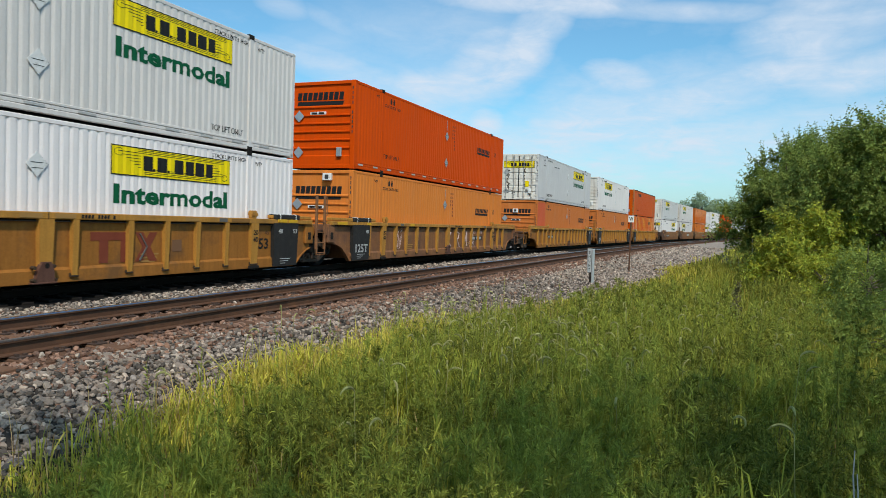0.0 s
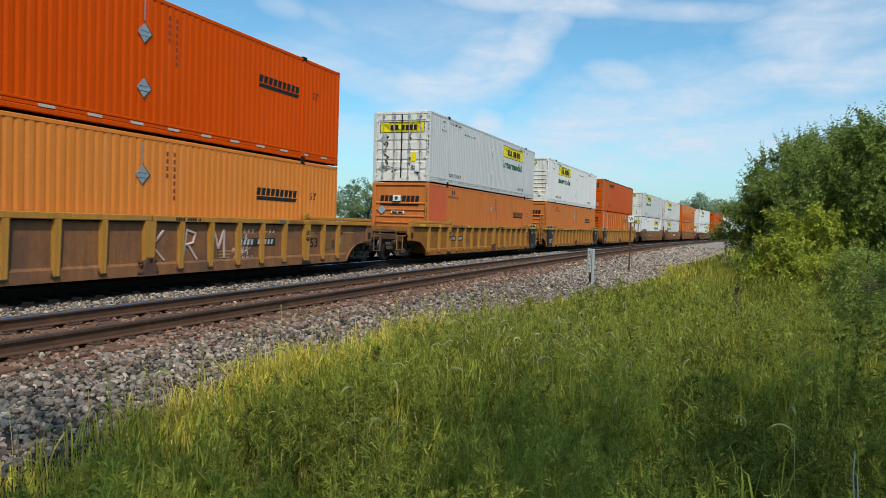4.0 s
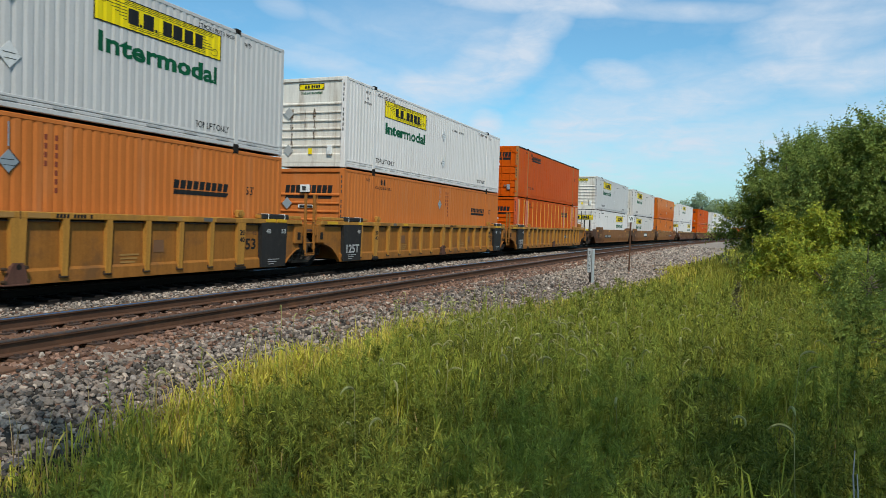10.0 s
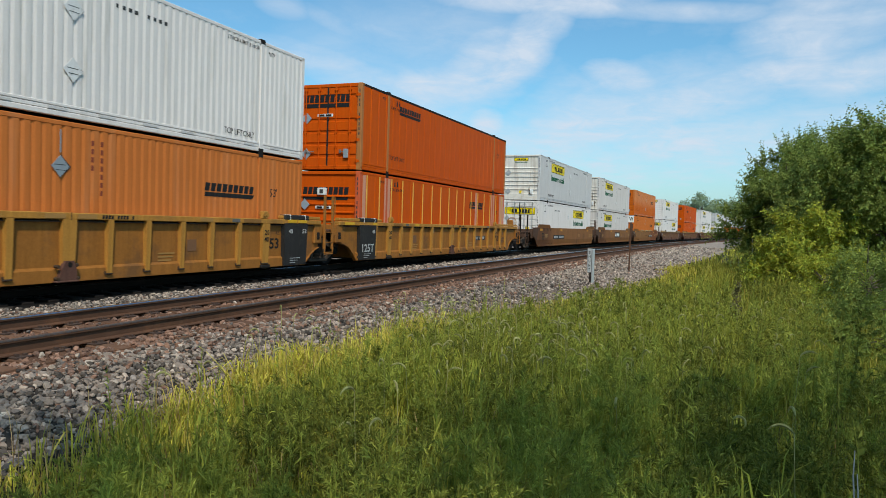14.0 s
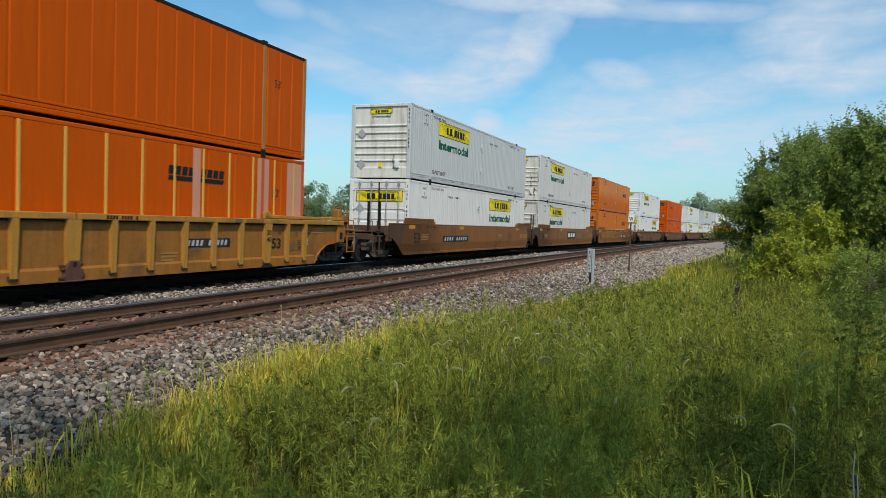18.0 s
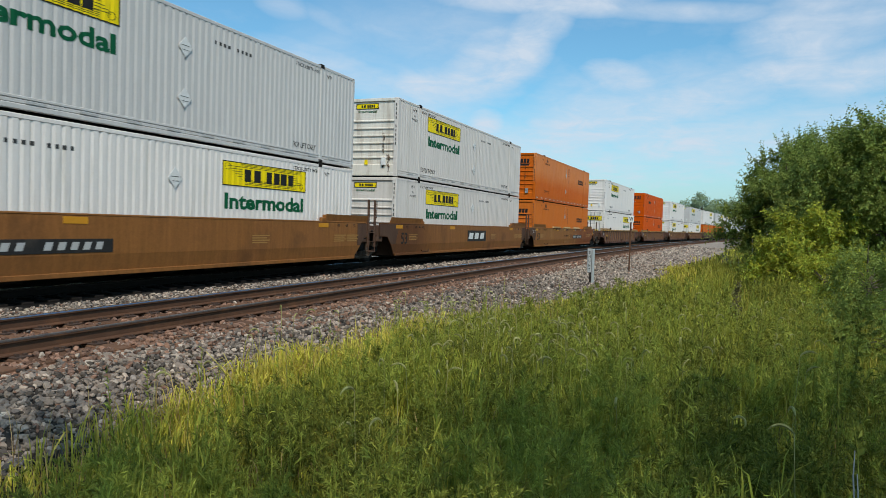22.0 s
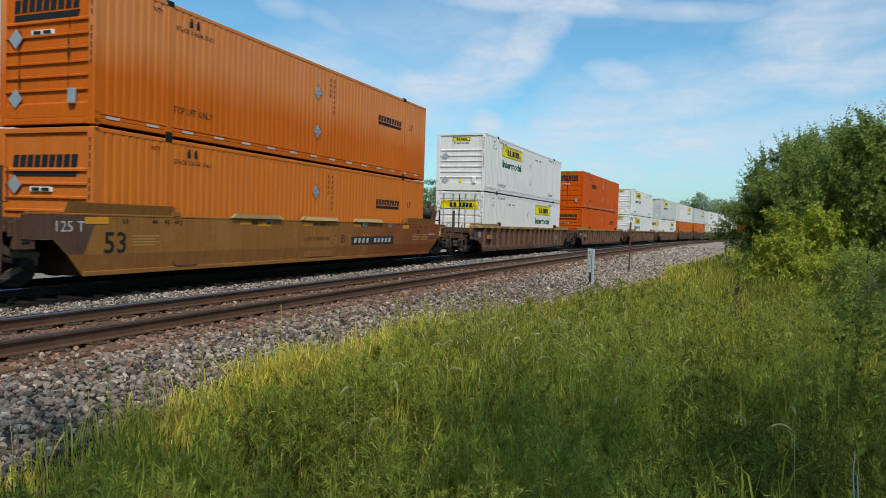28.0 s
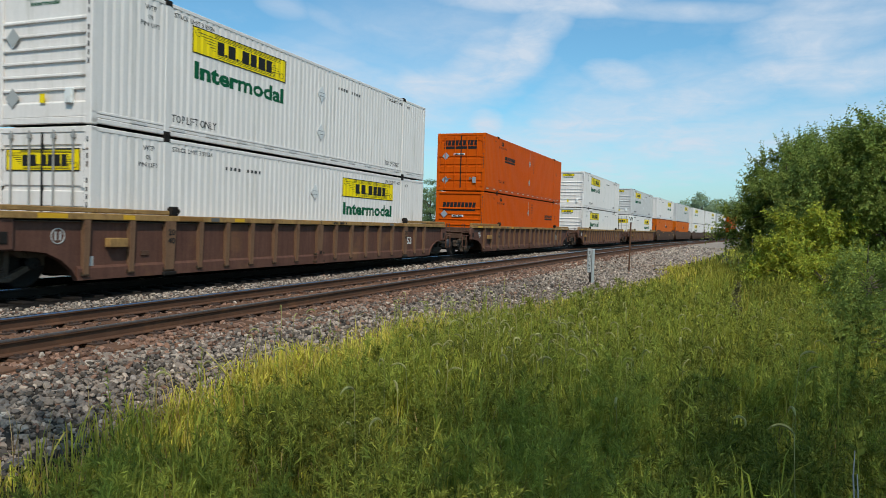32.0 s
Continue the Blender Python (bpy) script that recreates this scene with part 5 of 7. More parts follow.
def car_marks(car, style, near, far, smooth, black_ends):
    """Lettering, panels and patches on the side towards the meadow."""
    y = -1.418 if not smooth else -1.507
    ds = lambda d: d - HL
    if not smooth:
        if black_ends:
            for kind, d0, txt in ((near, -.29, "125T"), (far, 15.0, "53")):
                if kind.startswith("joint"):
                    p = part("black_panel", kept("black_panel", lambda: Geo().hexa([(0, -.10, .14), (1.1, -.10, .14), (1.1, 0, .14), (0, 0, .14), (-.03, -.12, 1.295), (1.13, -.12, 1.295), (1.13, 0, 1.295), (-.03, 0, 1.295)])), "panel_black", car, "faded black placard panel", place(ds(d0), -1.414, 0))
                    part("marking", letters(txt, .27 if txt != "53" else .12, .82 if txt != "53" else .2, .02), "dull_white", p, at=place(.14 if txt != "53" else .85, -.126, .40 if txt != "53" else 1.02))
                    part("marking", letters("48", .12, .2, .02), "dull_white", p, at=place(.82 if txt != "53" else .16, -.126, 1.02))
                    for i in range(3):
                        part("notice_bar", kept(("notice_bar", i), lambda: Geo().box(0, .5 - .12 * i, -.002, .002, 0, .016)), "dull_white", p, at=place(.25, -.126, .33 - .06 * i))
                    sl = part("black_sleeve", kept("black_sleeve", lambda: Geo().cbox(-.02, 1.22, -.11, .11, 1.385, 1.53, .03)), "panel_black", car, "black guard sleeve on the top edge", place(ds(d0), -1.425, 0))
                    for bx in (.25, 1.0):
                        part("white_band", kept("white_band", lambda: Geo().cbox(-.012, .012, -.115, .115, 1.378, 1.536, .006)), "white_mark", sl, at=place(bx, 0, 0))
                    for i in range(2 if txt == "53" else 0):
                        part("yellow_band", kept("yellow_band", lambda: Geo().cbox(0, .42, -.012, .012, 0, .085, .004)), "bright_yellow", car, at=place(ds(d0) + .15 + .50 * i, -1.53, 1.312))
        for d in (1.95, 14.17):
            part("marking", letters("20", .13, .2, .02), "black", car, at=place(ds(d) - .08, y - .098, .98))
            part("marking", letters("40", .13, .2, .02), "black", car, at=place(ds(d) - .08, y - .094, .80))
            part("rib_foot", kept("rib_foot", lambda: Geo().cbox(-.2, .2, -.10, .02, .11, .2, .02)), "grime", car, at=place(ds(d), -1.42, 0))
        part("marking", letters("53", .28, .42, .02), "black" if style != "maroon" else "white_mark", car, at=place(ds(14.45), y, .61))
        part("marking", letters("45", .11, .17), "car_dark", car, at=place(ds(14.72), y, .98))
        for d, w, m in ((-1.3, .62, "bright_yellow"), (.62, .3, "bright_yellow"), (2.2, .76, "stencil_faint"), (3.24, .28, "faded_disc"), (4.1, .38, "bright_yellow"), (7.56, .44, "stencil"), (8.26, .44, "stencil"), (11.6, .44, "stencil"), (12.75, .3, "faded_disc"), (13.2, .72, "stencil_faint")):
            part("edge_mark", kept(("edge_mark", w), lambda: Geo().box(0, w, -.002, .002, 0, .085)), m, car, at=place(ds(d), -1.522, 1.295))
        blocks("edge_block", car, 11, .07, .82, "black", place(ds(8.82), -1.522, 1.30), .01, .3, (4, 9))
        if style == "yellow":
            for d, z, w, h in ((4.13, .66, .32, .28), (11.3, .62, .3, .26)):
                part("painted_over_patch", kept(("patch", w, h), lambda: Geo().box(0, w, -.002, .002, 0, h)), "faded_patch", car, "darker painted-over patch", place(ds(d), y, z))
            for d, w in ((3.98, .62), (10.4, .5)):
                for i in range(3):
                    part("stencil_bar", kept(("stencil", w, i), lambda: Geo().box(0, w * (1 - .1 * i), -.002, .002, 0, .035)), "stencil", car, at=place(ds(d), y, .57 - .075 * i))
        else:
            part("notice_plate", kept("notice_plate", lambda: Geo().box(0, .18, -.003, .003, 0, .25)), "old_white", car, at=place(ds(-.11), y, .38))
            part("round_emblem", kept("round_emblem", lambda: [g := Geo(), g.bent([Vector((.14 * math.cos(a), 0, .14 * math.sin(a))) for a in np.linspace(0, 2 * math.pi, 19)], .012, 4), g.box(-.07, -.03, -.004, .004, -.08, .08), g.box(.03, .07, -.004, .004, -.08, .08)][0]), "dull_white", car, "round white emblem", place(ds(-.80), y, .97))
            part("dark_tag", kept("dark_tag", lambda: Geo().cbox(0, .22, -.02, 0, 0, .10, .006)), "car_dark", car, at=place(ds(1.18), y, .56))
            part("tag_box", kept("tag_box", lambda: Geo().cbox(0, .46, -.14, 0, 0, .18, .01)), "cap_maroon", car, at=place(ds(.26), y, .75))
    else:
        part("marking", letters("53", .42, .55, .01), "black", car, at=place(ds(.1), y, .50 + .13))
        for d, c in ((-.35, 1), (5.0, 1), (13.8, 1)):
            part("orange_patch", kept("orange_patch", lambda: Geo().cbox(0, .55, -.003, .003, 0, .13, .002)), "orange_patch", car, at=place(ds(d), y, 1.2))
        for d, tx in ((.55, "53"), (1.35, "48"), (1.7, "45"), (2.0, "40"), (14.2, "40"), (14.9, "45"), (15.4, "48"), (15.9, "53")):
            part("marking", letters(tx, .09, .14), "black", car, at=place(ds(d), y, 1.22))
        part("marking_bar", kept("marking_bar", lambda: Geo().box(0, .02, -.002, .002, 0, .14)), "black", car, at=place(ds(2.2), y, 1.18))
        for d in (.5, 10.3, 14.4, 15.2):
            for i in range(4):
                part("stencil_bar", kept(("stencil_s", i % 2), lambda: Geo().box(0, .75 - .1 * (i % 2), -.002, .002, 0, .03)), "stencil", car, at=place(ds(d) + .3, y, .95 - .06 * i))
        part("lower_handle", kept("lower_handle", lambda: Geo().bent([Vector((0, 0, .42)), Vector((.05, -.04, .32)), Vector((.7, -.04, .32)), Vector((.75, 0, .42))], .014)), "car_dark", car, at=place(ds(2.0), -1.462, 0))


def car_plate(car, d, w, count, h=.26, slant=.02):
    """A black plate with a white edge and blocks, on a smooth car side."""
    p = part("number_panel", kept(("plate", w, h), lambda: Geo().cbox(0, w, -.004, .004, 0, h, .002)), "panel_black", car, "black panel with white blocks", place(d - HL, -1.508, .66))
    blocks("number_block", p, count, h * .56, w * .90, "dull_white" if count > 4 else "white_mark", place(w * .05, -.008, h * .22), slant * 2.5, .46 if count > 4 else .32, (4,) if count > 4 else ())
    return p


def ribbed_plate(car, d):
    """A black number panel between the ribs."""
    p = part("number_panel", kept("number_panel", lambda: Geo().cbox(0, 1.6, -.004, .004, 0, .20, .002)), "panel_black", car, "black number panel", place(d - HL, -1.420, .70))
    blocks("number_block", p, 10, .13, 1.44, "dull_white", place(.08, -.008, .035), .035, .46, (4,))


def end_patches(car):
    """Painted-over squares, small boxed stencils and a notice on the side past the last rib."""
    y = -1.418
    for d, z, w, h, m in ((15.2, .93, .15, .16, "faded_patch"), (15.56, .93, .15, .16, "faded_patch"), (15.2, .54, .40, .24, "faded_patch"), (16.12, .98, .24, .07, "soot"), (15.3, .30, .50, .10, "cap_yellow")):
        part("painted_patch", kept(("end_patch", w, h), lambda: Geo().box(0, w, -.002, .002, 0, h)), m, car, at=place(d - HL, y, z))
    for z in (.54, .70):
        part("boxed_stencil", kept("boxed_stencil", lambda: Geo().box(0, .2, -.002, .002, 0, .012).box(0, .2, -.002, .002, .11, .122).box(0, .012, -.002, .002, 0, .12).box(.188, .2, -.002, .002, 0, .12).box(.05, .15, -.002, .002, .045, .08)), "dark_text", car, at=place(15.68 - HL, y, z))
    part("notice_plate", kept("notice_plate", lambda: Geo().box(0, .10, -.003, .003, 0, .2)), "old_white", car, at=place(16.12 - HL, y, .68))
    for i in range(3):
        part("stencil_bar", kept(("end_stencil", i), lambda: Geo().box(0, .62 - .12 * (i % 2), -.002, .002, 0, .03)), "stencil", car, at=place(16.45 - HL, y, 1.14 - .055 * i))


def spray_marks(car):
    """A scribbled loop, three tall signs of straight strokes, and a tangle of old spray paint along the side."""
    def stroke(pts, r, x, z=.42):
        part("spray_stroke", Geo().bent([Vector((x + a - HL, -1.417, z + b)) for a, b in pts], r, 4), "graffiti", car, "faded pinkish white spray-paint stroke")
    loop = [(.21 + .19 * math.cos(a) * (1 + .25 * math.sin(2 * a)), .36 + .34 * math.sin(a)) for a in np.linspace(0, 6.6, 22)]
    stroke(loop, .009, 3.12)
    stroke([(.1, .1), (.16, .55), (.24, .12), (.32, .5), (.36, .2)], .009, 3.12)
    stroke([(.38, .66), (.46, .74), (.42, .80), (.5, .84)], .008, 3.12)
    for x, lines in ((8.16, ([(0, 0), (.06, .68)], [(.40, .66), (.06, .34), (.42, .02)])), (9.16, ([(0, 0), (.10, .70)], [(.10, .68), (.40, .60), (.32, .38), (.08, .34)], [(.16, .34), (.46, .0)])),
                     (10.12, ([(0, 0), (.08, .66)], [(.08, .66), (.24, .24)], [(.24, .24), (.44, .68)], [(.44, .68), (.46, .02)]))):
        for pts in lines:
            stroke(pts, .034, x)
    stroke([(.0, .5), (.5, .45), (.06, .3), (.5, .24), (.05, .1)], .012, 11.14)
    stroke([(.1, .6), (.14, .05), (.3, .6), (.36, .05)], .012, 11.14)
    for x, z, n in ((11.0, .98, 5), (12.25, .98, 3), (10.9, .52, 4), (10.95, .30, 5)):
        for k in range(n):
            stroke([(.0, .02), (.03, .15), (.09, .14), (.05, .07), (.12, .01)], .008, x + .17 * k, z)


def faded_logo(car):
    """Three large faded shapes and a grey chevron between the ribs."""
    slope = lambda x0, x1, w: [(x0, -.002, 0), (x0 + w, -.002, 0), (x0 + w, .002, 0), (x0, .002, 0), (x1, -.002, .60), (x1 + w, -.002, .60), (x1 + w, .002, .60), (x1, .002, .60)]
    for x, me in ((9.12, Geo().box(0, .62, -.002, .002, .44, .60).box(.21, .43, -.002, .002, 0, .44)), (9.70, Geo().box(0, .36, -.002, .002, .44, .60).box(.16, .36, -.002, .002, 0, .44)),
                  (10.24, Geo().hexa(slope(0, .40, .22))), (10.24, Geo().hexa(slope(.40, .0, .22)))):
        part("faded_block", me, "faded_logo", car, "large faded maroon block", place(x - HL, -1.418 - .001 * (me.v[0][0] > .1), .44))
    part("faded_chevron", Geo().bent([(10.36 - HL, -1.421, .46), (10.56 - HL, -1.421, .74), (10.36 - HL, -1.421, 1.02)], .022, 4), "faded_disc", car, "grey chevron over the faded blocks")


def smooth_marks(car):
    """Stencils, patches and wear on the long smooth side of the last brown unit."""
    y = -1.508
    for d, w in ((4.25, .46), (7.1, .5), (10.1, .42)):
        part("orange_patch", kept(("orange_wear", w), lambda: Geo().box(0, w, -.002, .002, 0, .08)), "orange_patch", car, at=place(d - HL, y, 1.24))
    blocks("number_block", car, 5, .10, .43, "car_dark", place(4.74 - HL, y, 1.25), .01, .3)
    blocks("number_block", car, 12, .08, .85, "car_dark", place(7.65 - HL, y, 1.24), .01, .3, (4, 10))
    part("marking", letters("LD LMT 115,800 PER UNIT", .12, 1.36), "car_dark", car, at=place(7.19 - HL, y, .80))
    part("marking", letters("B", .24, .28, .02), "car_dark", car, at=place(9.25 - HL, y, .74))
    part("marking", letters("D", .17, .2, .01), "black", car, at=place(15.15 - HL, y, 1.0))
    part("round_emblem", Geo().bent([Vector((.15 * math.cos(a), 0, .15 * math.sin(a))) for a in np.linspace(0, 2 * math.pi, 21)], .008, 4).box(-.09, .09, -.003, .003, .03, .045).box(-.09, .09, -.003, .003, -.01, .005).box(-.025, .025, -.003, .003, -.11, -.05), "stencil", car, "thin round stencil", place(8.84 - HL, y, .86))
    for d in (5.31, 10.7, 12.6):
        tag = part("grey_label", kept("grey_label", lambda: Geo().box(0, .28, -.002, .002, 0, .11)), "grey_mark", car, at=place(d - HL, y, 1.25))
        for i in range(3):
            part("label_bar", kept("label_bar", lambda: Geo().box(0, .24, -.002, .002, 0, .014)), "black", tag, at=place(.02, -.004, .02 + .032 * i))
    part("side_hatch", Geo().cbox(0, 1.55, -.03, 0, 0, .19, .012), "car_brown", car, "long low hatch on the lower side", pose(7.25 - HL, -1.458, .33, 0))
    # placards on the far end
    board = part("placard_board", Geo().cbox(0, .40, -.012, 0, 0, .27, .006), "dull_white", car, "white-edged dark placard board", place(17.53 - HL, y - .012, 1.02))
    part("board_face", Geo().box(.015, .195, -.004, 0, .015, .255).box(.205, .385, -.004, 0, .015, .255), "panel_black", board, at=place(0, -.013, 0))
    part("yellow_sticker", Geo().box(0, .18, -.003, 0, 0, .2), "bright_yellow", car, at=place(17.36 - HL, y - .01, .93))
    part("side_rung", Geo().bent([Vector((0, 0, 0)), Vector((0, -.07, 0)), Vector((.42, -.07, 0)), Vector((.42, 0, 0))], .018), "dull_white", car, at=place(16.3 - HL, y, .99))


# ---- the train ----
# each unit: near end of its load at the clip's start, car style, near end, far end
J, JB, C = "joint", "joint_bare", "coupler"
UNITS = [(1.82, "yellow", J, JB), (21.47, "yellow", J, C),
         (44.97, "yellow", C, JB), (64.57, "yellow", J, JB), (84.20, "yellow", J, C),
         (107.68, "brown", C, JB), (127.16, "brown", J, JB), (146.73, "brown", J, C),
         (170.34, "maroon", C, C), (194.03, "maroon", C, C), (217.94, "maroon", C, C), (241.60, "maroon", C, C),
         (261.9, "dark", J, JB), (281.4, "dark", J, C), (303.0, "dark", C, JB), (322.0, "dark", J, JB), (341.4, "dark", J, C), (363.6, "dark", C, JB), (383.4, "dark", J, C)]
CAR_LABEL = {"yellow": "weathered yellow ribbed well car with black end panels", "brown": "rust-brown smooth-sided well car streaked with dirt",
             "maroon": "rusty maroon ribbed well car with yellowed top edge", "dark": "grimy dark brown well car far down the train"}
WHITE = "white corrugated container with yellow sign and green lettering"
SILVER = "grey-white corrugated container with yellow sign and green lettering"
ORANGE = "faded orange corrugated container with black brand blocks"
RED = "red-orange corrugated container with black brand blocks"
# upper and lower load of each unit: paint, end, brand, spot, label, extras
LOADS = [
    (("light_silver", "panel", "scroll", 9.7, SILVER, {}), ("clean_white", "panel", "scroll", 9.7, WHITE, {})),
    (("red", "panel", "blocks", 12.0, RED + ", riding on an orange one", {}), ("orange", "panel", "blocks", 12.0, ORANGE, dict(lamp=(-.35, 2.66)))),
    (("silver", "doors", "scroll", 9.8, SILVER + ", sooty doors", dict(end_paint="rusty_white", streaks=((.72, 1.05, 1.98, .20), (.66, .42, 1.10, .12), (-.38, 1.15, 1.98, .12), (-.40, .65, 1.1, .08), (.3, .25, .6, .2), (-.75, .2, .6, .16)))), ("tan_orange", "panel", "blocks", 12.0, ORANGE + " and a salmon section", dict(patch=True, lamp=(.12, 2.24)))),
    (("white", "panel", "scroll", 2.75, WHITE + ", rust-streaked end", dict(end_paint="rusty_white", streaks=((.70, .5, 1.9, .035), (-.15, .8, 1.9, .03), (.2, 1.2, 1.9, .015)))), ("tan_orange", "panel", "blocks", 12.0, ORANGE, dict(lamp=(.12, 2.24)))),
    (("rust", "doors", "blocks", 2.9, "deep orange plate-sided container with black brand blocks", dict(flat=True, post="cap_rust")), ("rust", "panel", "blocks", 10.7, "orange plate-sided container with yellowed upright seams", dict(flat=True, post="patch", seams=True, lamp=(.12, 2.2)))),
    (("silver", "panel", "scroll", 2.75, SILVER + ", dirty end wall", dict(end_paint="rusty_white", streaks=((-.6, .35, .9, .03),))), ("white", "doors", "scroll", 9.66, WHITE + " and barred doors", {})),
    (("dull_paint", "panel", "scroll", 2.75, WHITE + ", rust-streaked end wall", dict(end_paint="rusty_white", streaks=((.68, .9, 1.8, .02), (-.72, .3, 1.6, .03), (.95, .1, .7, .05), (-.95, .15, .8, .05)))), ("dull_paint", "panel", "scroll", 2.75, WHITE, {})),
    (("bleached", "panel", "blocks", 12.0, "orange corrugated container with a sun-bleached upper half", dict(end_paint="deep", streaks=((.72, .7, 2.0, .055), (-.62, .6, 2.1, .05)))), ("dull_orange", "panel", "blocks", 12.0, ORANGE, {})),
    (("white", "panel", "scroll", 2.75, WHITE, {}), ("white", "doors", "scroll", 9.7, WHITE + " and barred doors", dict(notice=True))),
    (("rust", "doors", "blocks", 3.2, "burnt orange corrugated container with barred doors", {}), ("rust", "panel", "blocks", 12.0, "burnt orange corrugated container with black brand blocks", {})),
    (("white", "panel", "scroll", 2.75, WHITE, {}), ("white", "panel", "scroll", 2.75, WHITE, {})),
    (("silver", "panel", "scroll", 2.75, SILVER, {}), ("white", "doors", "scroll", 9.7, WHITE, {})),
    (("white", "panel", "scroll", 9.7, WHITE, {}), ("deep", "panel", "blocks", 8.0, ORANGE, {})),
    (("silver", "panel", "scroll", 9.7, SILVER, {}), ("deep", "panel", "blocks", 8.0, ORANGE, {})),
    (("white", "panel", "scroll", 2.75, WHITE, {}), ("white", "panel", "scroll", 2.75, WHITE, {})),
    (("white", "panel", "scroll", 9.7, WHITE, {}), ("white", "panel", "scroll", 9.7, WHITE, {})),
    (("silver", "panel", "scroll", 9.7, SILVER, {}), ("white", "panel", "scroll", 9.7, WHITE, {})),
    (("red", "panel", "blocks", 12.0, RED, {}), ("red", "panel", "blocks", 12.0, RED, {})),
    (("white", "panel", "scroll", 2.75, WHITE, {}), ("white", "panel", "scroll", 2.75, WHITE, {}))]
FLOOR_Z, STACK_Z = .192, .192 + HH + .028
ROLLING = []           # thing, place of its middle at the start, height over the rail


def seams(thing):
    for i in range(17):
        part("seam", kept("seam", lambda: Geo().cbox(-.032, .032, -.012, .012, .18, 2.79, .006)), "post_yellow", thing, "yellowed upright seam", place(-HL + .5 + i * .945, -HW - .004, 0))


def build_train():
    for i, ((s0, style, near, far), loads) in enumerate(zip(UNITS, LOADS)):
        car = well_car(style, near, far, CAR_LABEL[style], spin=i < 11, flaps=i == 7, detail=i < 13, brake=i == 4, dusty=i == 1, ribs=[8.72 if r == 9.05 else r for r in RIBS] if i == 0 else ())
        ROLLING.append((car, s0 + HL, 0.0))
        if i in (5, 6, 7):
            if i == 6:
                car_plate(car, 7.2, 2.6, 3, .50, .05)
            else:
                car_plate(car, (3.05, 0, 9.92)[i - 5], 3.1, 10)
        if i in (1, 2, 4):
            ribbed_plate(car, 2.13 if i == 2 else 11.1)
        if style == "yellow" and far == C:
            end_patches(car)
        if i == 1:
            spray_marks(car)
        if i == 0:
            faded_logo(car)
        if i == 7:
            smooth_marks(car)
            tank = Geo()
            for x0, x1, r0, r1 in ((.0, .05, .06, .18), (.05, .16, .18, .25), (.16, 1.02, .25, .25), (1.02, 1.13, .25, .18), (1.13, 1.18, .18, .06)):
                tank.tube((HL + .98 + x0, -.62, 1.86), (HL + .98 + x1, -.62, 1.86), r0, r1, n=18, caps=False)
            part("air_tank", tank.mesh("air_tank", True), "tank_brown", car, "grimy brown air tank on the end deck")
            for x in (1.2, 1.9):
                part("tank_saddle", kept("tank_saddle", lambda: Geo().cbox(-.05, .05, -.24, .24, 1.1, 1.68, .015).bent([Vector((0, .26 * math.sin(a), 1.86 + .26 * math.cos(a))) for a in np.linspace(-2, 2, 9)], .02, 5)), "grime", car, at=place(HL + x, -.62, 0))
            part("brake_bracket", Geo().prism([(2.10, 1.1), (2.75, 1.1), (2.72, 1.55), (2.86, 1.95), (2.74, 2.20), (2.48, 2.18), (2.32, 1.98), (2.12, 1.9)], -.1, .1).cbox(2.14, 2.24, -.05, .05, 1.8, 2.36, .01), "car_dark", car, "dark brown bracket of the hand brake", place(HL, -.62, 0))
            wheel = Geo().bent([Vector((.02 * math.cos(a), .24 * math.cos(a), .24 * math.sin(a))) for a in np.linspace(0, 2 * math.pi, 19)], .018, 5)
            for a in np.linspace(0, 2 * math.pi, 7)[:-1]:
                wheel.tube((0, 0, 0), (0, .24 * math.cos(a), .24 * math.sin(a)), .012, n=5)
            part("brake_wheel", wheel.tube((-.16, 0, 0), (.05, 0, 0), .05, n=10), "rod", car, at=pose(HL + 2.86, -.66, 2.15, 0, 0, 4))
            part("brake_gear", Geo().cbox(-.1, .08, -.12, .12, -.12, .1, .03), "cap_yellow", car, "yellow gear case of the hand brake", place(HL + 2.70, -.62, 2.08))
            part("brake_arm", Geo().cbox(2.7, 3.5, -.03, .03, 1.54, 1.60, .008).bent([Vector((3.42, 0, 1.1)), Vector((3.42, 0, 2.05)), Vector((3.5, 0, 2.05)), Vector((3.5, 0, 1.1))], .02), "grime", car, at=place(HL, -.62, 0))
            part("corner_post", Geo().cbox(3.03, 3.14, -.04, .04, .9, 2.02, .01), "car_dark", car, "rusty upright post", place(HL, -1.44, 0))
            part("marking", letters("125 T", .20, .62), "dull_white", car, at=place(-HL - .98, -1.509, 1.05))
        for (paint, end, brand, spot, label, more), z, up in ((loads[0], STACK_Z, True), (loads[1], FLOOR_Z, False)):
            more = dict(more)
            has_seams = more.pop("seams", False)
            box = container(paint, end, brand, spot, up, label, marks=i < 13, serial=i < 11, **more)
            if has_seams:
                seams(box)
                for d0, d1 in ((.2, .42), (1.83, 2.28), (11.48, 11.74), (13.92, 14.42), (15.28, 15.98)):
                    part("primer_panel", Geo().cbox(0, d1 - d0, -.004, .004, .19, 2.78, .002), "pale_salmon", box, "pale salmon primed section of the side", place(d0 - HL, -HW - .002, 0))
            ROLLING.append((box, s0 + HL, z))


build_train()


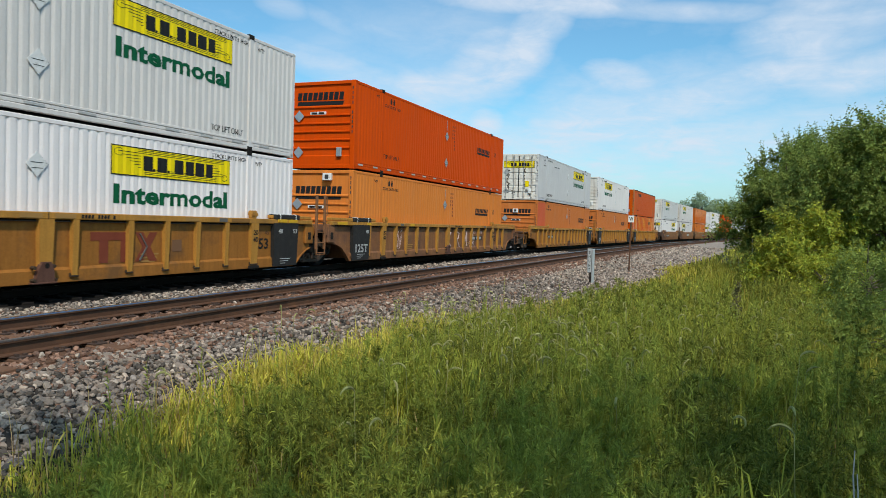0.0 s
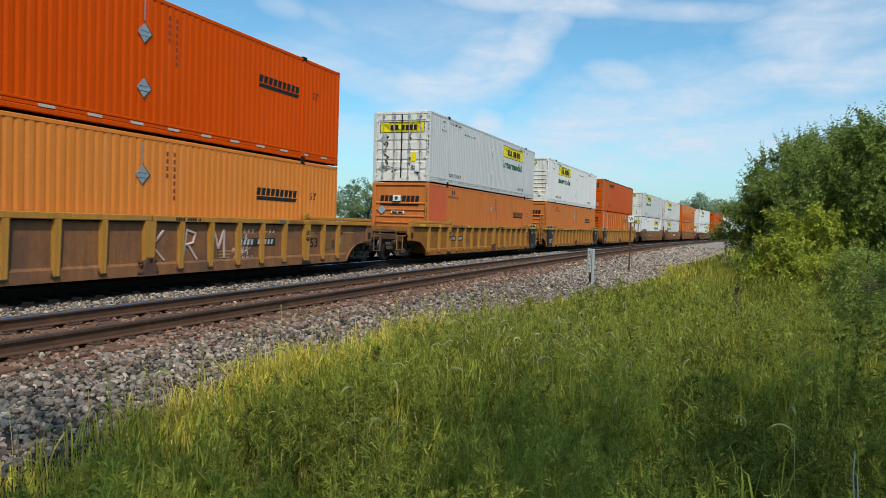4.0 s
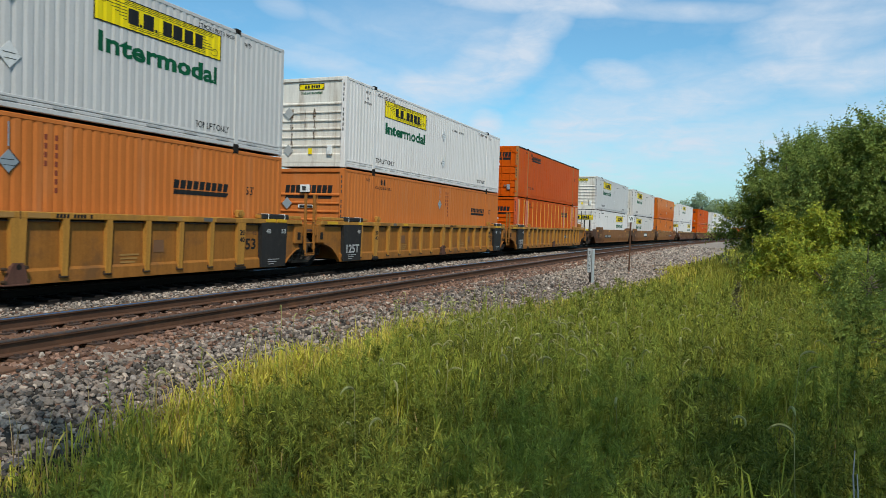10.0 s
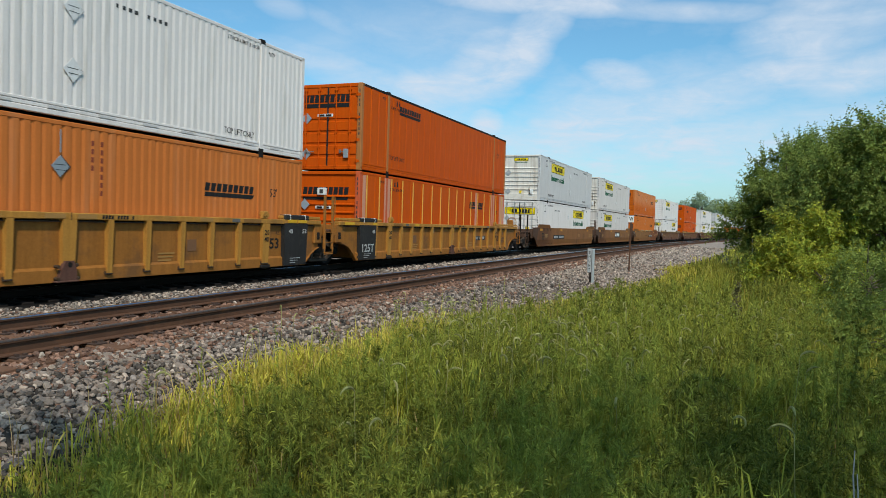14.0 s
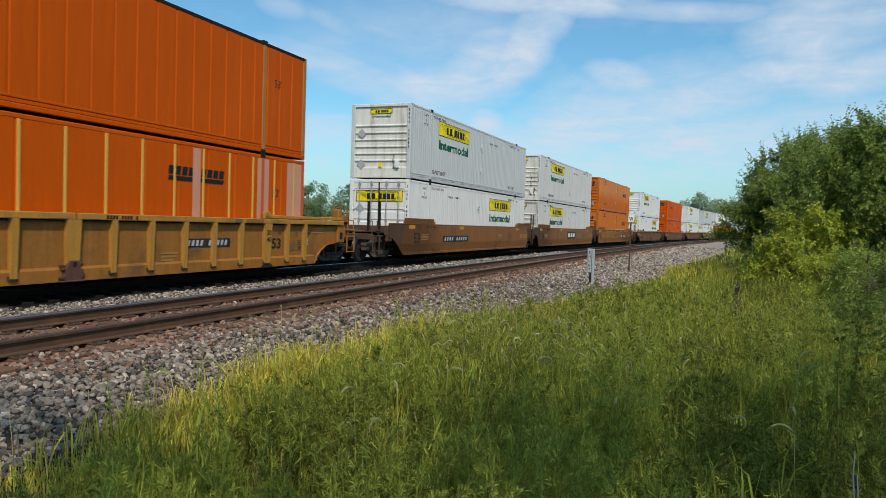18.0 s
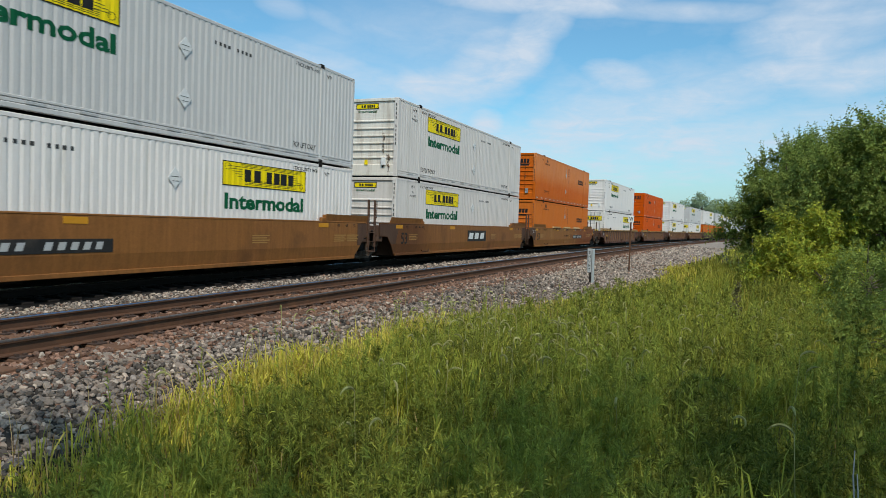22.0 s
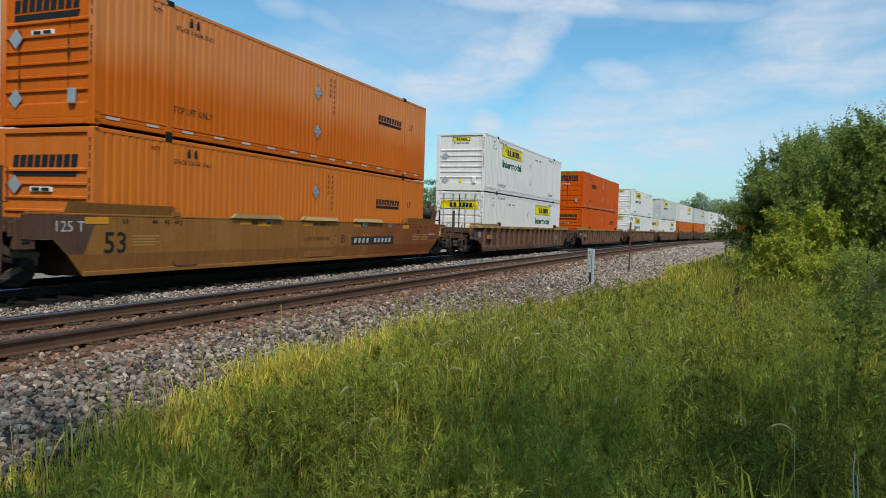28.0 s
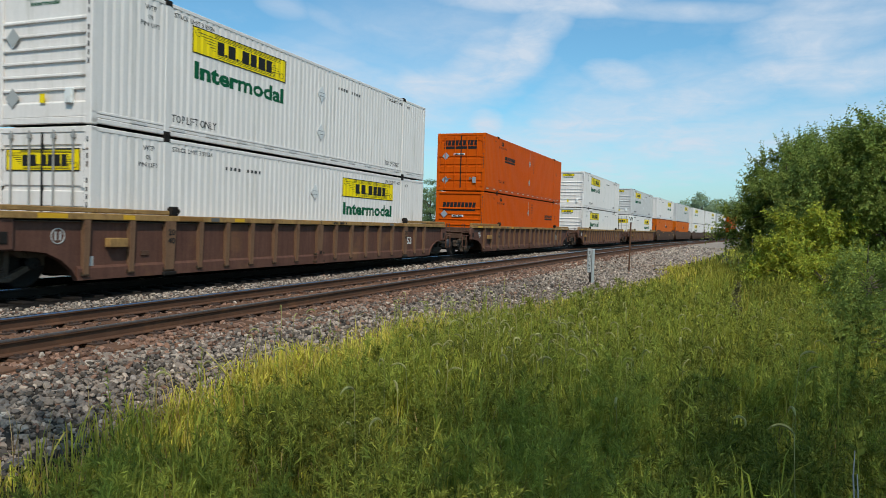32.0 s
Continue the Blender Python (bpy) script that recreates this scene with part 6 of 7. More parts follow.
# ---- posts beside the line ----
def marker_post():
    p = toward(1046, 26.75)
    post = tagged(new("marker_post"), "short white marker post with black lettering in the gravel", "marker post")
    post.matrix_basis = pose(p.x, p.y, 0, 0, 0, -65)
    part("board", Geo().cbox(-.125, .02, -.03, .03, .42, 1.29, .012), "old_white", post, "white board lettered from top to bottom")
    for i, ch in enumerate("SHUNT"):
        part("marking", letters(ch, .10, .07, .01), "black", post, at=place(-.09, -.036, 1.10 - i * .155))
    part("post", Geo().cbox(.03, .14, -.05, .05, -.1, 1.28, .015), "steel", post)
    part("foot", Geo().tube((.0, 0, -.1), (.0, 0, .44), .03, n=8).box(-.02, .05, -.02, .02, .0, .5), "grime", post)


def whistle_sign():
    p = toward(1114.5, 35.6)
    sign = tagged(new("whistle_sign"), "small white letter sign on a thin steel post", "sign post")
    sign.matrix_basis = pose(p.x, p.y, 0, 0, 0, -68)
    part("post", Geo().cbox(-.035, .035, -.02, .02, -.1, 2.62, .006), "rail_side", sign)
    part("plate", Geo().cbox(-.14, .14, -.035, -.022, 2.38, 2.70, .01), "white_mark", sign, "white plate")
    part("marking", letters("W", .20, .20, .02), "black", sign, at=place(-.10, -.04, 2.44))


marker_post()
whistle_sign()


# ---- plants ----
def off_line(x, y):
    """Offset from the line of the train, for arrays of places."""
    u = np.maximum(x - BEND_AT, 0)
    return (y - (TRAIN_Y - BEND * u * u / 2))


def shelf_array(x):
    def st(a, b):
        t = np.clip((x - a) / (b - a), 0, 1)
        return t * t * (3 - 2 * t)
    return -7.55 - 2.2 * st(13, 25) - 1.0 * st(40, 70)


def blades(name, x, y, height, width, rng, bend=.45, bends=3):
    """Many thin arching blades, each three quads long, or two where far off."""
    n = len(x)
    a = rng.uniform(0, 2 * np.pi, n)
    lean = rng.uniform(.08, bend, n) * height
    f = a + np.pi / 2 + rng.uniform(-.7, .7, n)
    dx, dy, wx, wy = np.cos(a), np.sin(a), np.cos(f) * width / 2, np.sin(f) * width / 2
    droop = 1 - .35 * np.clip(lean / height, 0, 1)
    v = np.zeros((n, 2 * bends + 2, 3))
    steps = ((0, 0, .8), (.45, .16, 1.0), (.82, .52, .75), (1.0, 1.0, .1)) if bends == 3 else ((0, 0, .8), (.66, .34, 1.0), (1.0, 1.0, .1))
    for k, (h, l, w) in enumerate(steps):
        px, py, pz = x + dx * lean * l, y + dy * lean * l, height * h * (droop if k == bends else 1)
        v[:, 2 * k] = np.stack([px - wx * w, py - wy * w, pz], 1)
        v[:, 2 * k + 1] = np.stack([px + wx * w, py + wy * w, pz], 1)
    base = (np.arange(n) * (2 * bends + 2))[:, None]
    f = np.concatenate([base + np.array([[2 * k, 2 * k + 1, 2 * k + 3, 2 * k + 2]]) for k in range(bends)], 1).reshape(-1, 4)
    return raw_mesh(name, v.reshape(-1, 3), f)


def leaf_mesh(name, c, size, rng, up=.35, out=None, slim=.28, rise=0.0):
    """Many small folded leaves at the places c."""
    n = len(c)
    nrm = rng.normal(size=(n, 3))
    nrm[:, 2] += up
    if out is not None:
        nrm += out
    nrm /= np.linalg.norm(nrm, axis=1)[:, None] + 1e-9
    t = np.cross(nrm, rng.normal(size=(n, 3)))
    t[:, 2] = np.abs(t[:, 2]) + rise if rise else t[:, 2]
    t /= np.linalg.norm(t, axis=1)[:, None] + 1e-9
    b = np.cross(nrm, t)
    b /= np.linalg.norm(b, axis=1)[:, None] + 1e-9
    s = (size * rng.uniform(.6, 1.35, n))[:, None]
    v = np.stack([c - t * s * .5, c + b * s * slim + nrm * s * .08, c + t * s * .5, c - b * s * slim + nrm * s * .08], 1)
    f = (np.arange(n) * 4)[:, None] + np.array([[0, 1, 2, 3]])
    return raw_mesh(name, v.reshape(-1, 3), f)


def leaves_along(name, p0, p1, count, length, slim, rng, stem=.004, up=.3, fold=.10, start=.12, ahead=(.25, .95), droop=.12):
    """Leaves set round the shoots that run from p0 to p1, each shoot with its own thin stem. length: one for each shoot."""
    n = len(p0)
    way = p1 - p0
    reach = np.linalg.norm(way, axis=1)[:, None] + 1e-9
    w1 = way / reach
    side = np.cross(w1, np.array([.31, .17, .93]))
    side /= np.linalg.norm(side, axis=1)[:, None] + 1e-9
    other = np.cross(w1, side)
    f = (start + (1 - start) * (np.arange(count)[None, :] + rng.uniform(0, 1, (n, count))) / count)
    turn = 2.4 * np.arange(count)[None, :] + rng.uniform(0, 6.28, (n, 1)) + rng.normal(0, .5, (n, count))
    out = np.cos(turn)[..., None] * side[:, None] + np.sin(turn)[..., None] * other[:, None]
    d = out + rng.uniform(ahead[0], ahead[1], (n, count, 1)) * w1[:, None]
    d[..., 2] += up * rng.uniform(-.4, 1, (n, count))
    d /= np.linalg.norm(d, axis=2)[..., None] + 1e-9
    base = p0[:, None] + way[:, None] * f[..., None]
    size = (length[:, None] * (1.1 - .55 * f) * rng.uniform(.6, 1.3, (n, count)))[..., None]
    flat = np.cross(d, w1[:, None] + rng.normal(0, .55, (n, count, 3)))
    flat /= np.linalg.norm(flat, axis=2)[..., None] + 1e-9
    lift = np.cross(flat, d)
    tip = base + d * size
    tip[..., 2] -= (droop * size)[..., 0]
    mid = base + d * size * .48 + lift * size * fold
    v = np.stack([base, mid + flat * size * slim, tip, mid - flat * size * slim], 2).reshape(-1, 4, 3)
    thick = stem * side
    rods = np.stack([p0 - thick, p0 + thick, p1 + thick * .35, p1 - thick * .35], 1)
    v = np.concatenate([v, rods])
    return raw_mesh(name, v.reshape(-1, 3), np.arange(len(v) * 4).reshape(-1, 4))


def bushy(x, y, h, arms, reach, rng, low=.22):
    """Shoots of branching weeds: an upright stem each, and arms that rise from it all round."""
    n = len(x)
    foot = np.stack([x, y, np.zeros(n)], 1)
    top = foot + np.stack([rng.normal(0, .09, n) * h, rng.normal(0, .09, n) * h, h], 1)
    f = rng.uniform(low, .92, (n, arms))
    a = 2.4 * np.arange(arms)[None, :] + rng.uniform(0, 6.28, (n, 1))
    p = foot[:, None] + (top - foot)[:, None] * f[..., None]
    r = reach * h[:, None] * (1.15 - f) * rng.uniform(.6, 1.3, (n, arms))
    q = p + np.stack([r * np.cos(a), r * np.sin(a), r * rng.uniform(.7, 1.7, (n, arms))], 2)
    return np.concatenate([foot, p.reshape(-1, 3)]), np.concatenate([top, q.reshape(-1, 3)])


def stuff(name, mesh, material, label, category):
    ob = new(name, mesh)
    ob.material_slots[0].link = "OBJECT"
    ob.material_slots[0].material = M[material]
    return tagged(ob, label, category, kind="stuff")


def tuft_blades(name, tx, ty, count, height, width, rng, wide=.05, bend=.95, bends=3):
    """Tufts of blades that lean outwards from their foot."""
    n = len(tx) * count
    x, y = np.repeat(tx, count) + rng.normal(0, wide, n), np.repeat(ty, count) + rng.normal(0, wide, n)
    h = np.repeat(height, count) * rng.uniform(.45, 1.1, n)
    return blades(name, x, y, h, width * rng.uniform(.6, 1.5, n), rng, bend, bends)


def patchy(x, y, scale, z):
    return np.array([noise.noise((a * scale, b * scale, z)) for a, b in zip(x, y)])


def fan(rng, n, d0, d1, lo=-36, hi=32):
    """Places spread evenly over a fan of ground before the camera."""
    d = np.sqrt(rng.uniform(d0 * d0, d1 * d1, n))
    a = radians(TURN) + np.radians(rng.uniform(lo, hi, n))
    return d * np.cos(a), d * np.sin(a)


def inland(x, y):
    """How far a place lies from the gravel into the meadow."""
    return shelf_array(x) - off_line(x, y)


def meadow():
    rng = np.random.default_rng(5)
    # rings by distance: tufts, blades a tuft, height, width of blade, spread of tuft
    for n, k, d0, d1, h, w, wide in ((2700, 9, 2.6, 8, .30, .0075, .06), (4000, 8, 8, 17, .40, .010, .08), (5500, 8, 17, 42, .50, .022, .13), (2600, 7, 42, 130, .55, .07, .4)):
        x, y = fan(rng, n * 3, d0, d1, -36, 34)
        p1, p2 = patchy(x, y, .55, 3), patchy(x, y, 1.7, 9)
        edge = inland(x, y) + .5 * p1
        keep = (edge > rng.uniform(-.75, .35, n * 3) + .6 * p2) & (rng.uniform(0, 1, n * 3) < np.clip(.30 + .5 * np.minimum(edge, 1.2) + .5 * p1 + .5 * p2, .03, 1))
        x, y, edge, p1, p2 = (q[keep][:n] for q in (x, y, edge, p1, p2))
        hh = h * (1 + .85 * p1 + .8 * p2) * np.clip(.28 + .36 * edge, .18, 1.1) * rng.uniform(.7, 1.3, len(x))
        dry = rng.uniform(0, 1, len(x)) < np.clip((1.0 if d0 > 5 else 1.15) - .44 * edge + .5 * p2 + .3 * p1, .025, .85)
        for sel, m, lb in ((~dry, "grass", "tall green meadow grass beside the track"), (dry, "grass_dry", "yellowing dry grass at the edge of the gravel")):
            stuff("tall_grass", tuft_blades("tall_grass", x[sel], y[sel], k, hh[sel], w, rng, wide, .95, 3 if d0 < 8 else 2), m, lb, "grass")
    # tall yellow tufts where the grass meets the gravel
    for cx, cy, n, wide, tall in ((7.0, 4.2, 150, .50, .62), (7.9, 4.05, 90, .45, .55), (5.6, 4.5, 34, .4, .40), (11.2, 4.2, 60, .6, .55), (4.0, 4.4, 10, .4, .30), (9.6, 4.3, 40, .5, .5)):
        x, y = cx + rng.normal(0, wide, n), cy + rng.normal(0, .24, n)
        stuff("tall_grass", tuft_blades("tall_grass", x, y, 10, rng.uniform(.6, 1.1, n) * tall, .012, rng, .06, 1.15), "grass_dry", "tall yellow tufts where the grass meets the gravel", "grass")
    # thinner stand behind and beside the camera
    d = np.sqrt(rng.uniform(1.2 ** 2, 30 ** 2, 1300))
    a = np.radians(rng.uniform(52, 346, 1300))
    x, y = d * np.cos(a), d * np.sin(a)
    keep = (-7.9 - off_line(x, y) > 0)
    stuff("tall_grass", tuft_blades("tall_grass", x[keep], y[keep], 6, np.where(d[keep] < 3, .25, .5), .03, rng, .12, .95, 2), "grass", "tall green meadow grass beside the track", "grass")
    # broad-bladed foxtail grass in patches
    for n, d0, d1, lo, hi, cut in ((1900, 6.0, 15, -24, 12, .10), (1000, 3.6, 9, -30, 28, .22)):
        x, y = fan(rng, n, d0, d1, lo, hi)
        keep = (inland(x, y) > .25) & (patchy(x, y, .6, 20) > cut - .35)
        x, y = x[keep], y[keep]
        stuff("tall_grass", tuft_blades("tall_grass", x, y, 9, rng.uniform(.40, .74, len(x)) * np.clip(.42 + .33 * inland(x, y), .4, 1), .012, rng, .07, .7), "foxtail", "broad-bladed arching foxtail grass in the meadow", "grass")
    # branching weeds thick with small narrow leaves: plants, distances, height, arms, leaves an arm, leaf length
    for n, d0, d1, tall, arms, k, size in ((1000, 3.0, 6.2, .60, 10, 13, .066), (1400, 6.2, 10.5, .66, 8, 10, .085), (1900, 10.5, 22, .64, 6, 8, .125)):
        x, y = fan(rng, n, d0, d1, -35, 31)
        e, p1, p2 = inland(x, y), patchy(x, y, .45, 41), patchy(x, y, 1.3, 44)
        keep = (e > (1.25 if d0 < 6 else .9) + .8 * p2) & (p1 + .5 * p2 > -.30) & ((x - 7.1) ** 2 + (y - 4.1) ** 2 > .8)
        x, y, e, p1, p2 = (q[keep] for q in (x, y, e, p1, p2))
        h = tall * np.clip(.42 + .24 * e, .4, 1.0) * (1 + .45 * p1 + .5 * p2) * rng.uniform(.7, 1.25, len(x))
        kind = patchy(x, y, .7, 47) + rng.normal(0, .12, len(x))
        for sel, m, lb, slim in ((kind < -.02, "weed", "dark green branching weeds in the meadow", .085), (kind >= -.02, "plume", "feathery green weeds rising through the grass", .062)):
            p0, q0 = bushy(x[sel], y[sel], h[sel], arms, .22, rng)
            length = np.full(len(p0), size)
            stuff("meadow_weeds", leaves_along("meadow_weeds", p0, q0, k, length, slim, rng, .0028, .5, .10, .12, (.7, 1.9)), m, lb, "weeds")
    # slender upright weeds that stand over the rest
    x, y = fan(rng, 620, 4.2, 16, -30, 31)
    keep = (inland(x, y) > .6) & (patchy(x, y, .8, 61) > -.05)
    x, y = x[keep], y[keep]
    foot = np.stack([x, y, np.zeros(len(x))], 1)
    h = rng.uniform(.55, .98, len(x))
    top = foot + np.stack([rng.normal(0, .08, len(x)), rng.normal(0, .08, len(x)), h], 1)
    stuff("meadow_weeds", leaves_along("meadow_weeds", foot, top, 46, np.full(len(x), .085), .085, rng, .004, .5, .1, .2, (.5, 1.4)), "plume", "slender upright weeds with narrow leaves", "weeds")
    # dry reddish stalks among the green, most of them near the gravel
    x, y = fan(rng, 6200, 3.0, 17, -36, 32)
    edge = inland(x, y)
    keep = (edge > -.2) & (rng.uniform(0, 1, 6200) < np.clip(.80 - .20 * edge + .8 * patchy(x, y, .9, 55), .03, .9))
    stuff("dry_stalks", blades("dry_stalks", x[keep], y[keep], rng.uniform(.20, .56, keep.sum()), rng.uniform(.005, .010, keep.sum()), rng, .35), "straw", "reddish dry stalks among the green grass", "grass")
    # drooping seed heads on thin stems, thickest in the foxtail grass and over the yellow tufts
    x, y = fan(rng, 120, 4.5, 15, -28, 24)
    x2, y2 = fan(rng, 110, 6.5, 11, -16, 2)
    spots = [toward(px, d) for px, d in ((468, 9.0), (372, 8.3), (455, 8.6), (520, 9.2), (640, 8.6), (735, 6.2), (690, 6.6))]
    x, y = np.concatenate([x, x2, [p.x for p in spots]]), np.concatenate([y, y2, [p.y for p in spots]])
    keep = inland(x, y) > -.1
    g = Geo()
    for px, py in zip(x[keep], y[keep]):
        h, an, b = rng.uniform(.55, .92), rng.uniform(0, 6.28), rng.uniform(.5, 1.3)
        k = Vector((math.cos(an), math.sin(an), 0))
        g.tube((px, py, 0), Vector((px, py, h)) + k * .05, .0025, n=3, caps=False)
        q = Vector((px, py, h)) + k * .05
        for j in range(6):
            ang = 1.3 - b * .48 * (j + 1)
            q2 = q + (k * math.cos(ang) + Vector((0, 0, math.sin(ang)))) * .027
            g.tube(q, q2, (.004, .008, .010, .010, .008, .006)[j], (.008, .010, .010, .008, .006, .002)[j], n=5, caps=False)
            q = q2
    stuff("foxtail_grass", g.mesh("foxtail_grass"), "seed", "drooping foxtail seed heads in the grass", "grass")


def weed_stalk(at, height, leaves, size, material, label, seed, spike=False, lean=0.0):
    """A single tall weed: a stem with leaves, or a dense seed spike."""
    rng = np.random.default_rng(seed)
    thing = tagged(new("weed"), label, "weed")
    thing.location = at
    pts = [Vector((lean * (k / 6) ** 2 + rng.normal(0, .01), rng.normal(0, .01), height * k / 6 - (.03 if k == 0 else 0))) for k in range(7)]
    stem = Geo()
    for k in range(6):
        stem.tube(pts[k], pts[k + 1], .011 - .0014 * k, .0096 - .0014 * k, n=6, caps=False)
    part("stem", stem, "stalk" if spike else material if material != "twig" else "twig", thing)
    c = []
    for _ in range(leaves):
        f = rng.uniform(.45 if spike else .12, 1)
        i = min(int(f * 6), 5)
        p = pts[i].lerp(pts[i + 1], f * 6 - i)
        r = (.06 + .10 * (1 - f)) if spike else size * 1.1
        an = rng.uniform(0, 6.28)
        c.append((p.x + r * rng.uniform(.1, 1) * math.cos(an), p.y + r * rng.uniform(.1, 1) * math.sin(an), p.z + rng.uniform(-.02, .03)))
    if leaves:
        tagged(part("foliage", leaf_mesh("foliage", np.array(c), size, rng, .3), "stalk" if spike else material, thing), kind="stuff")


def single_weeds():
    weed_stalk(toward(1309, 13.6), 1.15, 260, .05, "weed", "dark brown seed spike of a tall weed", 81, True)
    weed_stalk(toward(1497, 6.2), 1.45, 60, .05, "weed", "thin dark stalk with a few leaves", 82, False, .12)
    weed_stalk(toward(1525, 9.0), 1.35, 110, .065, "weed", "tall weed with small green leaves", 83)
    weed_stalk(toward(1235, 8.6), 1.05, 90, .05, "weed", "leafy weed with a thin stem", 84, False, -.15)
    weed_stalk(toward(1545, 4.6), .95, 46, .05, "weed", "leafy weed with a thin stem", 85, False, .2)
    weed_stalk(toward(1180, 9.8), .95, 80, .045, "weed", "leafy weed with a thin stem", 86)
    weed_stalk(toward(445, 6.6), .62, 120, .035, "weed", "dark leafy weed at the edge of the gravel", 87)
    weed_stalk(toward(650, 6.8), .75, 120, .035, "weed", "dark leafy weed at the edge of the gravel", 88)
    for px, dist, h, sd in ((1332, 27.2, 1.9, 91), (1338, 27.0, 1.6, 92), (1548, 4.4, .8, 93), (1556, 4.3, .7, 94)):
        weed_stalk(toward(px, dist), h, 0, .03, "twig", "pale dead leafless weed stem", sd, False, .25)


def ball_points(n, rng):
    v = rng.normal(size=(n, 3))
    v /= np.linalg.norm(v, axis=1)[:, None]
    return v


def tree(name, at, height, lobes, leaves, size, material, label, category="tree", seed=1, trunk=.16, clumps=70, spread=.55, bare=False):
    """A tapered trunk, limbs to the clumps of the crown, and leaves round the clumps. lobes: centre and half sizes of the parts of its crown."""
    rng = np.random.default_rng(seed)
    thing = tagged(new(name), label, category)
    thing.location = at
    cs = []
    vol = np.array([l[3] * l[4] * l[5] for l in lobes])
    per = np.maximum((clumps * vol / vol.sum()).astype(int), 4)
    for (cx, cy, cz, rx, ry, rz), k in zip(lobes, per):
        cs.append(np.array([cx, cy, cz]) + ball_points(k, rng) * np.array([rx, ry, rz]) * (rng.uniform(.25, 1, (k, 1)) ** .45))
    cs = np.concatenate(cs)
    cs = cs[cs[:, 2] > .15]
    fork = height * .32
    wood = Geo()
    wood.tube((0, 0, -.1), (.03 * height * .3, .02 * height * .3, fork), trunk, trunk * .72, n=10)
    wood.tube((.009 * height, .006 * height, fork), (.0, .02 * height, height * .8), trunk * .72, trunk * .15, n=8)
    part("trunk", wood, "bark", thing)
    far_off = not bare and at.length > 60
    limbs = Geo()
    for c in cs[:: max(1, len(cs) // (30 if bare else 22))]:
        a = Vector((0, 0, fork + (c[2] - fork) * (rng.uniform(.45, .85) if bare else rng.uniform(.1, .45)) if c[2] > fork else c[2] * .6))
        mid = a.lerp(Vector(c), .5) + Vector((0, 0, .05 * height))
        one = limbs if far_off else Geo()
        k = .6 if bare else 1.0
        one.tube(a, mid, trunk * .32 * k, trunk * .2 * k, n=6, caps=False).tube(mid, Vector(c), trunk * .2 * k, trunk * .05, n=5, caps=False)
        if bare:
            for _ in range(4):
                one.tube(mid.lerp(Vector(c), rng.uniform(.2, .9)), Vector(c) + Vector(rng.normal(0, .42, 3)), trunk * .05, trunk * .02, n=4, caps=False)
        if not far_off:
            part("limb", one, "bark", thing)
    if far_off:
        tagged(part("branchwork", limbs, "bark", thing), kind="stuff")
    mid = cs.mean(0)
    if at.length > 60 or bare:
        pick = rng.integers(0, len(cs), leaves)
        sd = spread * rng.uniform(.5, 1.2, len(cs))
        p = cs[pick] + ball_points(leaves, rng) * (rng.uniform(0, 1, (leaves, 1)) ** .6) * sd[pick][:, None] * np.array([1.3, 1.3, .95])
        p = p[p[:, 2] > .05]
        out = (p - mid) / (np.linalg.norm(p - mid, axis=1)[:, None] + .5)
        me = leaf_mesh("crown", p, size, rng, .7, out * 1.5)
    else:
        # leafy shoots that grow outwards and up from the clumps
        per = 13
        pick = np.repeat(np.arange(len(cs)), max(1, leaves // (per * len(cs))))
        p = cs[pick] + rng.normal(0, .28, (len(pick), 3)) * spread
        out = (p - mid) / (np.linalg.norm(p - mid, axis=1)[:, None] + .5)
        w = out * .9 + rng.normal(0, .55, (len(pick), 3)) + np.array([0, 0, .55])
        w /= np.linalg.norm(w, axis=1)[:, None]
        q = p + w * spread * rng.uniform(.6, 1.7, (len(pick), 1))
        q[:, 2] = np.maximum(q[:, 2], .06)
        me = leaves_along("crown", p, q, per, np.full(len(p), size), .30, rng, .006, .15, .10, .1, (.2, .9), .3)
    tagged(part("crown", me, material, thing), kind="stuff")
    return thing


